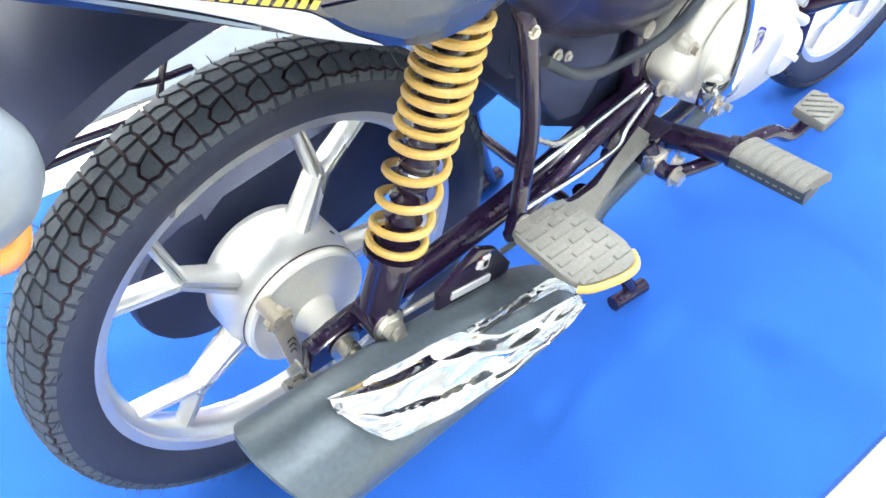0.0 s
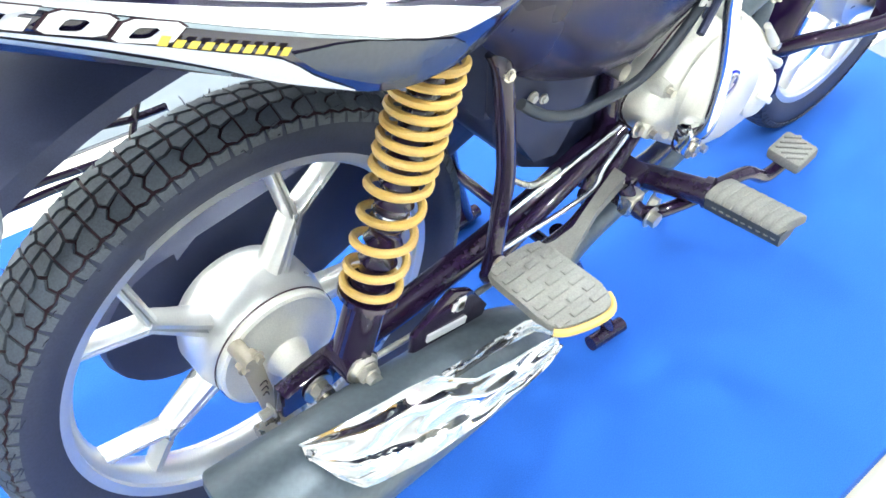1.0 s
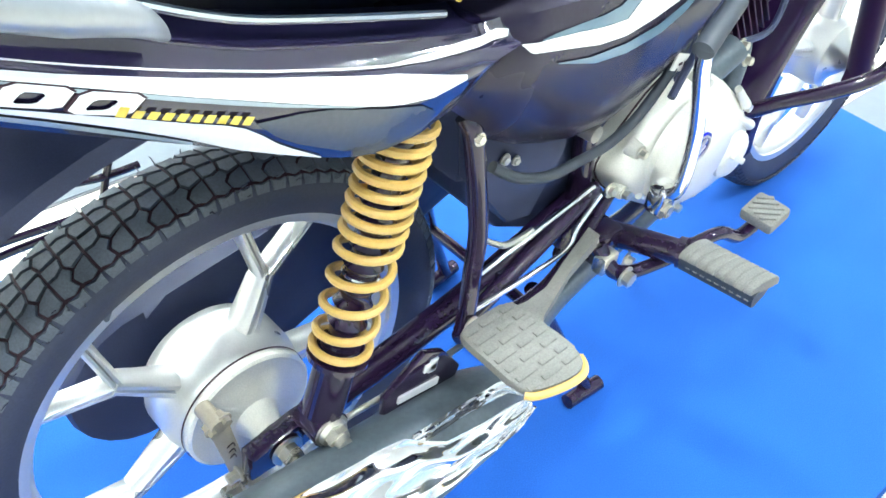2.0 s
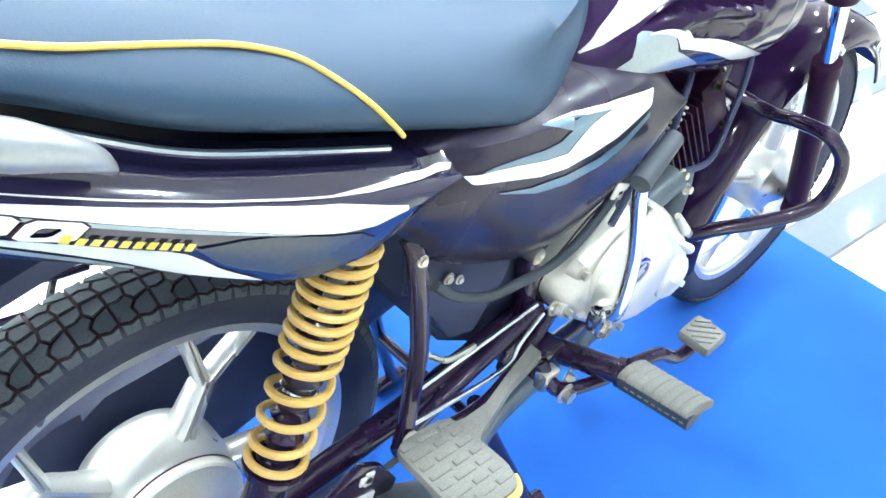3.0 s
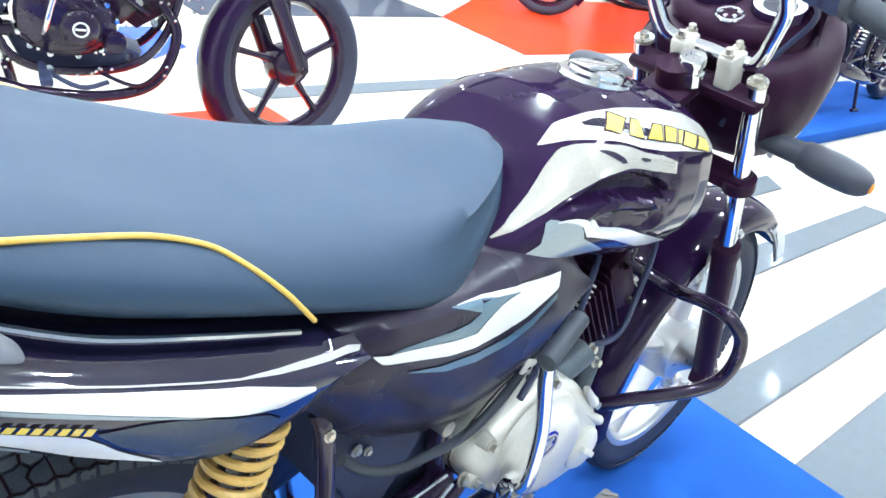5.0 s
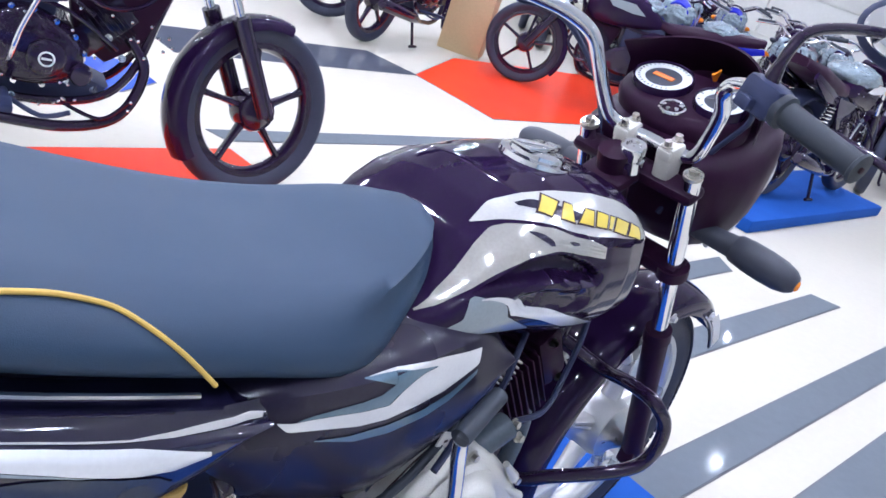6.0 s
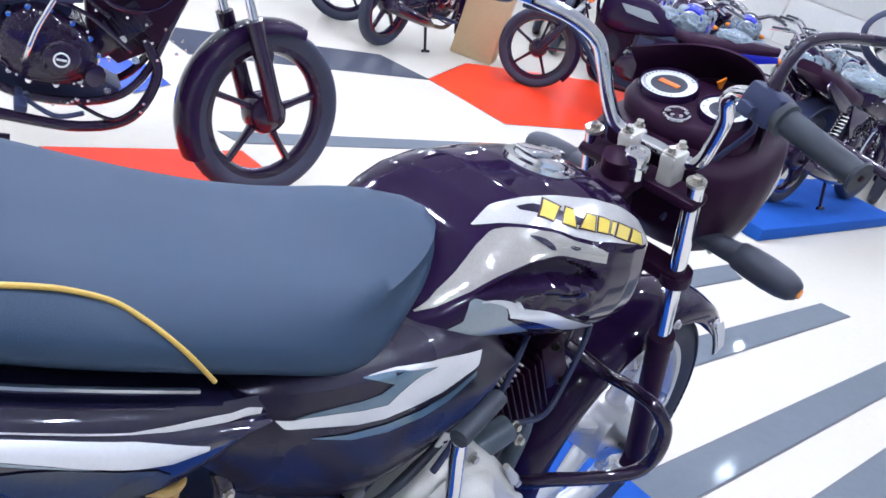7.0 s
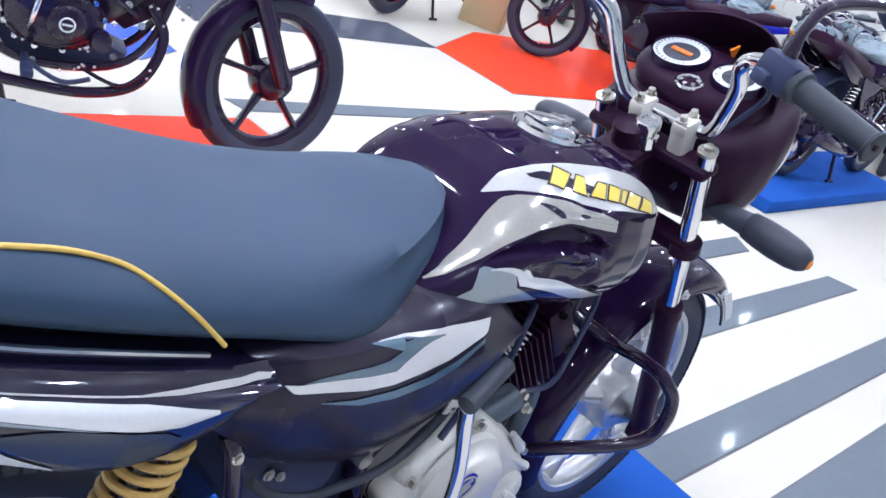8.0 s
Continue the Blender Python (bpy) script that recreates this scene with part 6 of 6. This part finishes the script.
# front indicators
for s in (-1, 1):
    bm = bmesh.new()
    rod(bm, (1.09, s * 0.09, 0.812), (1.10, s * 0.178, 0.812), 0.015, 0.020, 18)
    prof = [(-0.170, 0.018), (-0.176, 0.0235), (-0.200, 0.0262), (-0.230, 0.0268), (-0.258, 0.0250), (-0.275, 0.0205), (-0.284, 0.0140), (-0.288, 0.0060)]
    tube(bm, [(1.102 + 0.02 * (-y - 0.17), -s * y, 0.8115 - 0.06 * (-y - 0.17)) for y, _ in prof], [r for _, r in prof], 22)
    ind = part("front_indicator", bm, SMOKE, BIKE, "smoke-grey front indicator with an orange tip")
    bm = bmesh.new()
    ball(bm, (0.009, 0.004, 0.009), (1.104, s * 0.2865, 0.804), None, 16, 10)
    part("lens", bm, ORANGE, ind)


# ---- other motorcycles in the showroom ----
def street_bike(name, label, paint, rim_mat, accent, spokes=5, films=(), sporty=False, steer=0, tail=None):
    """A commuter motorcycle at its rear axle's ground point, heading along +x."""
    root = thing(name, label, "motorcycle", group="showroom motorcycles")
    r = 0.312
    for x, wname in ((0.0, "rear_wheel"), (1.30, "front_wheel")):
        at = (x, 0, r)
        bm = bmesh.new()
        k = r / 0.2915
        lathe(bm, [(0.208 * k, -0.026), (0.200 * k, -0.014), (0.196 * k, 0), (0.200 * k, 0.014), (0.208 * k, 0.026), (0.232 * k, 0.027), (0.232 * k, -0.027)], "y", at, 48, closed=True)
        wheel = part(wname, bm, rim_mat, root)
        part("tyre", tyre_mesh(bmesh.new(), at, 1.05, 56, k), RUBBER, wheel)
        for j in range(spokes):
            bm = bmesh.new()
            a = 90 + 360 / spokes * j
            p, q = polar(0.045, a, 0, (x, r)), polar(0.222 * k, a + 4, 0, (x, r))
            side_v = (q - p).normalized().cross(Vector((0, 1, 0)))
            loft(bm, [[c0 + side_v * w * sx + Vector((0, d * sy, 0)) for sx, sy in ((-1, -0.6), (-0.5, -1), (0.5, -1), (1, -0.6), (1, 0.6), (0.5, 1), (-0.5, 1), (-1, 0.6))] for c0, w, d in ((p, 0.015, 0.022), (p.lerp(q, 0.5), 0.010, 0.016), (q, 0.012, 0.016))])
            part("spoke", bm, rim_mat, wheel)
        bm = bmesh.new()
        lathe(bm, [(0.01, 0.06), (0.06, 0.055), (0.074, 0.03), (0.074, -0.03), (0.06, -0.055), (0.012, -0.075), (0.01, -0.075)], "y", at, 28)
        part("hub", bm, rim_mat, wheel)
    # fork, mudguards
    for s in (-1, 1):
        bottom, top = Vector((1.295, s * 0.09, r)), Vector((0.985, s * 0.095, 0.93))
        bm = bmesh.new()
        rod(bm, bottom.lerp(top, 0.5), top, 0.016)
        fork = part("fork_tube", bm, CHROME, root)
        bm = bmesh.new()
        rod(bm, bottom, bottom.lerp(top, 0.52), 0.031)
        bolt(bm, bottom + Vector((0, s * 0.024, 0)), (0, s, 0), 0.012, 0.014)
        part("fork_leg", bm, BLACKMETAL, fork)
    bm = bmesh.new()
    shell_arc(bm, (1.30, 0, r), 0.331, 74, 214, 0.062, 0.040, n=24)
    part("front_mudguard", bm, paint if sporty else GLOSS, root)
    bm = bmesh.new()
    shell_arc(bm, (0, 0, r), 0.40, 60, 165, 0.075, 0.030, n=14)
    part("rear_mudguard", bm, PLASTIC, root)
    # engine
    bm = bmesh.new()
    outline = [(0.44, 0.52), (0.52, 0.56), (0.62, 0.53), (0.70, 0.47), (0.71, 0.39), (0.64, 0.33), (0.52, 0.32), (0.44, 0.36), (0.42, 0.44)]
    ps = [(p.x, p.z) for p in smooth_line([(x, 0, z) for x, z in outline], 3, closed=True)]
    loft(bm, [[Vector((0.565 + (x - 0.565) * g, y, 0.43 + (z - 0.43) * g)) for x, z in ps] for y, g in ((0.15, 0.75), (0.13, 0.95), (-0.10, 0.97), (-0.102, 1.0), (-0.112, 1.0), (-0.14, 0.93), (-0.155, 0.75), (-0.158, 0.4))])
    eng = part("engine", bm, BLACKMETAL, root, "black engine")
    bm = bmesh.new()
    lathe(bm, [(0.001, -0.178), (0.045, -0.178), (0.056, -0.170), (0.058, -0.150)], "y", (0.60, 0, 0.42), 30)
    lathe(bm, [(0.001, -0.182), (0.028, -0.182), (0.034, -0.172), (0.034, -0.150)], "y", (0.70, 0, 0.385), 24)
    part("clutch_cover", bm, BLACKMETAL, eng)
    bm = bmesh.new()
    tube(bm, [(0.60 + 0.021 * math.cos(a), -0.1795, 0.42 + 0.021 * math.sin(a)) for a in (k * math.pi / 12 for k in range(24))], 0.003, 6, closed=True)
    box(bm, (0.030, 0.003, 0.006), (0.60, -0.1795, 0.42))
    part("badge", bm, DIAL, eng)
    bm = bmesh.new()
    for k in range(12):
        x, z = ps[k * 2 % len(ps)]
        bolt(bm, (0.565 + (x - 0.565) * 0.95, -0.135, 0.43 + (z - 0.43) * 0.95), (0, -1, 0), 0.006, 0.012)
    for p in ((0.36, -0.12, 0.36), (0.40, -0.13, 0.62), (0.47, -0.12, 0.60), (0.77, -0.11, 0.50), (0.82, -0.10, 0.44), (0.33, -0.13, 0.50), (0.52, -0.14, 0.28), (0.75, -0.12, 0.33)):
        bolt(bm, p, (0, -1, 0.3), 0.008, 0.012)
    pieces("bolt_head", bm, CHROME, eng)
    bm = bmesh.new()
    tube(bm, smooth_line([(0.50, -0.17, 0.40), (0.505, -0.195, 0.43), (0.52, -0.195, 0.50), (0.555, -0.195, 0.60)], 5), 0.009, 10)
    part("kick_starter", bm, CHROME, root)
    bm = bmesh.new()
    rod(bm, (0.555, -0.19, 0.60), (0.63, -0.18, 0.615), 0.012)
    part("kick_rubber", bm, PLASTIC, root)
    bm = bmesh.new()
    tl = Matrix.Translation((0.72, 0, 0.47)) @ Matrix.Rotation(radians(42), 4, "Y")
    box(bm, (0.10, 0.11, 0.20), (0, 0, 0.06), None, 0.008)
    bmesh.ops.transform(bm, matrix=tl, verts=bm.verts)
    barrel = part("cylinder", bm, BLACKMETAL, root)
    for k in range(8):
        bm = bmesh.new()
        box(bm, (0.14, 0.15, 0.004), m=tl @ Matrix.Translation((0, 0, 0.03 + 0.0135 * k)), bevel=0.001)
        part("fin", bm, BLACKMETAL, barrel)
    bm = bmesh.new()
    box(bm, (0.30, 0.20, 0.22), (0.47, 0, 0.635), None, 0.02)
    plate(bm, [(0.12, 0.66), (0.46, 0.66), (0.44, 0.50), (0.36, 0.36), (0.26, 0.40), (0.16, 0.52)], 0.19, at=-0.095, bevel=0.01)
    part("airbox", bm, PLASTIC, root)
    bm = bmesh.new()
    for pts4 in ([(0.40, -0.13, 0.60), (0.50, -0.15, 0.64), (0.62, -0.13, 0.62), (0.72, -0.11, 0.56)], [(0.62, -0.12, 0.66), (0.74, -0.13, 0.60), (0.86, -0.10, 0.62), (0.96, -0.06, 0.74)],
                 [(0.56, -0.12, 0.58), (0.66, -0.14, 0.56), (0.80, -0.12, 0.47)], [(0.66, -0.10, 0.27), (0.78, -0.13, 0.24), (0.86, -0.11, 0.30)]):
        tube(bm, smooth_line(pts4, 6), 0.007, 8)
    pieces("hose", bm, BLACKMETAL, root)
    # small chrome beads strewn over the side to stand for white glints
    rb = random.Random(3)
    bm = bmesh.new()
    for k in range(70):
        x, z = rb.uniform(0.16, 0.96), rb.uniform(0.26, 0.80)
        ball(bm, (0.0055, 0.004, 0.0055), (x, -0.150 + 0.04 * abs(x - 0.55), z), None, 8, 6)
    pieces("screw_head", bm, CHROME, root)
    # dark plate added to fill the bright gap behind the cylinder
    bm = bmesh.new()
    plate(bm, [(0.62, 0.74), (0.95, 0.76), (0.95, 0.64), (0.88, 0.47), (0.78, 0.40), (0.68, 0.46)], 0.10, at=-0.05, bevel=0.012)
    part("engine_mount", bm, SATIN, root)
    # frame, exhaust, guard, stand
    bm = bmesh.new()
    for s in (-1, 1):
        tube(bm, smooth_line([(1.0, 0, 0.82), (0.93, s * 0.03, 0.60), (0.86, s * 0.06, 0.38), (0.74, s * 0.09, 0.285), (0.50, s * 0.11, 0.27), (0.38, s * 0.11, 0.36), (0.36, s * 0.11, 0.62)], 5), 0.014, 8)
        tube(bm, smooth_line([(0.98, 0, 0.86), (0.7, s * 0.08, 0.70), (0.36, s * 0.11, 0.69), (-0.25, s * 0.10, 0.80)], 5), 0.014, 8)
        tube(bm, [(0.0, s * 0.105, r), (0.42, s * 0.10, 0.38)], 0.017, 10)
    part("frame", bm, BLACKMETAL, root)
    bm = bmesh.new()
    tube(bm, smooth_line([(0.84, -0.05, 0.50), (0.90, -0.07, 0.40), (0.84, -0.10, 0.25), (0.68, -0.13, 0.20), (0.45, -0.16, 0.215)], 6), 0.018, 10)
    tube(bm, [(0.45, -0.16, 0.215), (0.36, -0.175, 0.235), (0.30, -0.18, 0.25), (-0.20, -0.20, 0.34), (-0.22, -0.20, 0.343)], [0.018, 0.03, 0.042, 0.046, 0.03], 18)
    part("exhaust", bm, BLACKMETAL, root)
    bm = bmesh.new()
    plate(bm, [(0.40, 0.36), (0.72, 0.36), (0.80, 0.33), (0.76, 0.265), (0.62, 0.235), (0.46, 0.25)], 0.16, at=-0.08, bevel=0.02)
    part("belly_cover", bm, PLASTIC, root)
    bm = bmesh.new()
    for s in (-1, 1) if films else ():
        tube(bm, smooth_line([(0.88, s * 0.03, 0.44), (0.80, s * 0.14, 0.36), (0.92, s * 0.21, 0.36), (1.00, s * 0.21, 0.44), (0.98, s * 0.12, 0.56), (0.95, s * 0.02, 0.62)], 5), 0.012, 8)
    if films:
        pieces("crash_guard", bm, BLACKMETAL, root)
    bm = bmesh.new()
    rod(bm, (0.50, -0.12, 0.285), (0.50, -0.30, 0.30), 0.012)
    box(bm, (0.035, 0.09, 0.022), (0.50, -0.28, 0.30), None, 0.006)
    tube(bm, smooth_line([(0.50, -0.14, 0.28), (0.60, -0.20, 0.25), (0.68, -0.22, 0.28)], 5), 0.008, 8)
    rod(bm, (0.50, 0.12, 0.285), (0.50, 0.30, 0.30), 0.012)
    pieces("footrest", bm, PLASTIC, root)
    bm = bmesh.new()
    rod(bm, (0.40, -0.11, 0.28), (0.40, 0.11, 0.28), 0.010)
    for s in (-1, 1):
        tube(bm, [(0.40, s * 0.10, 0.28), (0.47, s * 0.15, 0.014)], 0.012, 8)
        rod(bm, (0.43, s * 0.15, 0.012), (0.51, s * 0.16, 0.012), 0.012)
    part("centre_stand", bm, BLACKMETAL, root)
    # tank, seat, panels
    rows = [(0.36, 0.72, 0.80, 0.09), (0.46, 0.69, 0.89, 0.135), (0.60, 0.66, 0.93, 0.155), (0.76, 0.63, 0.93, 0.165), (0.88, 0.64, 0.89, 0.13), (0.95, 0.70, 0.83, 0.06)]
    bm = bmesh.new()
    secs = []
    for x in steps(0.36, 0.95, 20):
        zb, zt, w = table(rows, x)
        zc = (zb + zt) / 2
        secs.append([Vector((x, w * math.copysign(abs(math.cos(a)) ** 0.7, math.cos(a)), zc + (zt - zc) * math.copysign(abs(math.sin(a)) ** 0.7, math.sin(a)))) for a in (k * math.pi / 14 for k in range(28))])
    loft(bm, secs)
    tk = part("fuel_tank", bm, paint, root)
    bm = bmesh.new()
    lathe(bm, [(0.001, 0.02), (0.03, 0.018), (0.04, 0.0)], "z", (0.70, 0, 0.93), 24)
    part("filler_cap", bm, CHROME, tk)
    bm = bmesh.new()
    for s in (-1, 1):
        plate(bm, [(0.52, 0.80), (0.62, 0.86), (0.84, 0.85), (0.78, 0.80), (0.62, 0.79)], 0.004, at=s * 0.166 - 0.002)
    pieces("tank_graphic", bm, accent, tk)
    rows2 = [(-0.42, 0.86, 0.92, 0.08), (-0.2, 0.80, 0.90, 0.14), (0.1, 0.745, 0.84, 0.155), (0.3, 0.735, 0.80, 0.13), (0.44, 0.76, 0.82, 0.07)]
    bm = bmesh.new()
    secs = []
    for x in steps(-0.42, 0.44, 22):
        zb, zt, w = table(rows2, x)
        secs.append([Vector((x, y * w, zb + f * (zt - zb))) for y, f in ((-0.95, 0), (-1, 0.3), (-0.95, 0.65), (-0.75, 0.93), (0, 1.02), (0.75, 0.93), (0.95, 0.65), (1, 0.3), (0.95, 0))])
    loft(bm, secs)
    part("seat", bm, SATIN, root)
    for s in (-1, 1):
        bm = bmesh.new()
        plate(bm, [(0.10, 0.735), (0.42, 0.71), (0.50, 0.66), (0.44, 0.55), (0.32, 0.52), (0.22, 0.60)], 0.02, at=s * 0.145 - 0.01, bevel=0.006)
        part("side_panel", bm, paint, root)
        bm = bmesh.new()
        plate(bm, [(-0.40, 0.86), (0.12, 0.735), (0.10, 0.68), (-0.10, 0.70), (-0.42, 0.82)], 0.02, at=s * 0.150 - 0.01, bevel=0.006)
        part("tail_cowl", bm, tail or paint, root)
        lo, hi = Vector((0.02, s * 0.135, r + 0.03)), Vector((0.10, s * 0.135, 0.69))
        ax = (hi - lo).normalized()
        u = ax.orthogonal().normalized()
        v = ax.cross(u)
        bm = bmesh.new()
        tube(bm, [lo + ax * (0.1 + 0.25 * i / 120) + 0.03 * (math.cos(i * 0.55) * u + math.sin(i * 0.55) * v) for i in range(121)], 0.005, 6)
        part("spring", bm, REDPAINT if sporty else CHROME, root)
        bm = bmesh.new()
        rod(bm, lo, hi, 0.018)
        part("shock_absorber", bm, BLACKMETAL, root)
    # handlebar, lamp, mirrors, indicators
    bm = bmesh.new()
    tube(bm, smooth_line([(0.83, -0.36, 1.02), (0.87, -0.20, 1.05), (0.94, -0.10, 1.0), (0.96, 0, 0.97), (0.94, 0.10, 1.0), (0.87, 0.20, 1.05), (0.83, 0.36, 1.02)], 5), 0.011, 10)
    hb = part("handlebar", bm, BLACKMETAL if sporty else CHROME, root)
    bm = bmesh.new()
    for f in ((0.965, 0.95), (1.06, 0.74)):
        box(bm, (0.06, 0.22, 0.025), (f[0], 0, f[1]), Matrix.Rotation(radians(-26), 4, "Y"), 0.006)
    pieces("triple_clamp", bm, BLACKMETAL, root)
    for s in (-1, 1):
        bm = bmesh.new()
        rod(bm, (0.858, s * 0.23, 1.045), (0.83, s * 0.37, 1.018), 0.017)
        part("grip", bm, GRIP, hb)
        bm = bmesh.new()
        tube(bm, smooth_line([(0.90, s * 0.19, 1.045), (0.95, s * 0.26, 1.03), (0.92, s * 0.37, 1.01)], 5), 0.007, 8)
        part("lever", bm, CHROME, hb)
        bm = bmesh.new()
        rod(bm, (1.06, s * 0.09, 0.80), (1.06, s * 0.17, 0.80), 0.009)
        ball(bm, (0.03, 0.04, 0.025), (1.06, s * 0.19, 0.80), None, 12, 8)
        part("indicator", bm, ORANGE if films and not sporty else SMOKE, root)
    bm = bmesh.new()
    loft(bm, [[Vector((x, w * math.cos(a), z + h * math.sin(a))) for a in (k * math.pi / 10 for k in range(20))] for x, z, w, h in ((1.03, 0.90, 0.06, 0.07), (1.08, 0.89, 0.12, 0.12), (1.16, 0.88, 0.125, 0.13), (1.22, 0.87, 0.095, 0.10))])
    hl = part("headlamp_fairing", bm, paint, root)
    bm = bmesh.new()
    lathe(bm, [(0.001, 0.012), (0.05, 0.008), (0.085, 0.0)], "x", (1.222, 0, 0.87), 28)
    part("headlamp_glass", bm, MIRROR, hl)
    bm = bmesh.new()
    lathe(bm, [(0.001, 0.006), (0.045, 0.006), (0.05, -0.02)], "z", (0, 0, 0), 24)
    bmesh.ops.transform(bm, matrix=Matrix.Translation((1.02, 0.0, 0.985)) @ Matrix.Rotation(radians(-30), 4, "Y"), verts=bm.verts)
    part("speedometer", bm, DIAL, hl)
    # clear film still on it, crumpled
    for c0, rad in films:
        bm = bmesh.new()
        ball(bm, rad, c0, None, 56, 36)
        for v in bm.verts:
            d = (v.co - Vector(c0)).normalized()
            q = v.co * 11
            fold = abs(noise.noise(q)) + 0.5 * abs(noise.noise(q * 2.3)) - 0.35
            v.co += d * (0.034 * fold + 0.006 * noise.noise(v.co * 60))
        part("protective_film", bm, WRAP, root, "crumpled clear protective film", smooth=18)
    if steer:
        # turn the steered parts about the leaning steering axis
        turn = Matrix.Translation((0.985, 0, 0.93)) @ Matrix.Rotation(radians(steer), 4, Vector((-0.31, 0, 0.618))) @ Matrix.Translation((-0.985, 0, -0.93))
        for ob in root.children:
            if ob.name.split(".")[0] in ("front_wheel", "fork_tube", "front_mudguard", "handlebar", "triple_clamp", "indicator", "headlamp_fairing"):
                for o in (ob, *ob.children_recursive):
                    o.data.transform(turn)
    return root


def spot(fx, fy, deg, z, front=True, size=1.0):
    """The pose of a bike whose front (or rear) wheel stands at a place."""
    d = Vector((math.cos(radians(deg)), math.sin(radians(deg)), 0)) * (1.30 * size if front else 0.0)
    return Matrix.Translation(Vector((fx, fy, z)) - d) @ Matrix.Rotation(radians(deg), 4, "Z") @ Matrix.Scale(size, 4)


black_bike = street_bike("motorcycle", "black commuter motorcycle with black alloy wheels on the show floor", GLOSS, BLACKMETAL, DECALG, steer=20)
black_bike.matrix_basis = spot(1.67, 1.79, -20, FLOOR + 0.004, size=1.0)
for fx, fy, dg, front in ((4.36, 4.62, -48, True), (4.29, 4.02, 14, False)):
    b = copy_thing(black_bike, spot(fx, fy, dg, FLOOR + 0.004, front))
tail_bike = street_bike("motorcycle", "black and blue motorcycle with torn clear film on seat and tank", GLOSS, BLACKMETAL, DECALG, 5, [((-0.08, 0, 0.87), (0.15, 0.13, 0.07)), ((0.47, 0, 0.87), (0.09, 0.12, 0.06)), ((-0.30, -0.05, 0.86), (0.08, 0.12, 0.06))], tail=BLUEPAINT)
tail_bike.matrix_basis = spot(5.40, 3.42, 127, FLOOR + 0.004)
blue_bike = street_bike("motorcycle", "blue motorcycle under clear protective film on the floor", BLUEPAINT, BLACKMETAL, DECALW, 6, [((1.15, 0, 0.87), (0.10, 0.15, 0.12)), ((0.10, 0, 0.86), (0.12, 0.14, 0.06))], True)
blue_bike.matrix_basis = spot(6.0, 2.62, 205, FLOOR)
grey_bike = street_bike("motorcycle", "black motorcycle wrapped in clear protective film on a blue stage", GLOSS, BLACKMETAL, DECALW, 5, [((0.60, 0, 0.86), (0.25, 0.175, 0.085)), ((1.15, 0, 0.87), (0.10, 0.15, 0.12))])
grey_bike.matrix_basis = spot(5.42, 1.24, -2.4, 0.0, False)
for fx, fy, dg, z in ((8.3, 3.2, 205, FLOOR), (9.0, 4.4, 210, FLOOR), (8.0, 5.4, 215, FLOOR)):
    copy_thing(blue_bike, spot(fx, fy, dg, z))
for fx, fy, dg, z in ((8.4, 2.1, 200, FLOOR), (7.3, 4.6, 212, FLOOR), (9.9, 2.9, 200, FLOOR), (6.7, 1.95, 195, FLOOR), (7.6, 1.2, 195, FLOOR), (9.3, 1.2, 195, FLOOR), (7.6, 3.4, 205, FLOOR), (9.2, 3.6, 205, FLOOR)):
    copy_thing(grey_bike, spot(fx, fy, dg, z))

for fx, fy, dg in ((6.8, 3.15, 203), (7.0, 3.8, 205), (8.6, 2.65, 202), (8.5, 0.7, 195), (10.4, 2.0, 200), (10.6, 3.4, 203), (10.3, 4.5, 206)):
    copy_thing(black_bike, spot(fx, fy, dg, FLOOR + 0.004))

# cardboard carton by the red inlay
bm = bmesh.new()
box(bm, (0.34, 0.36, 0.70), (0, 0, 0.35), None, 0.004)
carton = part("cardboard_box", bm, CARD, None)
carton.matrix_basis = Matrix.Translation((5.50, 4.10, FLOOR)) @ Matrix.Rotation(radians(32), 4, "Z")
tagged(carton, "plain brown cardboard carton on the floor", "cardboard box")
bm = bmesh.new()
box(bm, (0.342, 0.05, 0.001), (0, 0, 0.7005))
part("packing_tape", bm, STICKER, carton)

# panelled wall units at the far end
for k in range(9):
    y0 = -3.5 + 1.5 * k
    a, b = room(X1 - 0.03, y0), room(X1 - 0.03, y0 + 1.46)
    bm = bmesh.new()
    box(bm, (0.04, 1.46, 0.70), m=Matrix.Translation((room(X1 - 0.021, y0 + 0.73)) + Vector((0, 0, 0.9))) @ Matrix.Rotation(ROOM, 4, "Z"), bevel=0.004)
    box(bm, (0.04, 1.46, 0.70), m=Matrix.Translation((room(X1 - 0.021, y0 + 0.73)) + Vector((0, 0, 1.62))) @ Matrix.Rotation(ROOM, 4, "Z"), bevel=0.004)
    tagged(part("wall_panel", bm, WALLP, None), "off-white wall panel with thin joints", "wall panel", "wall panels", "structure")
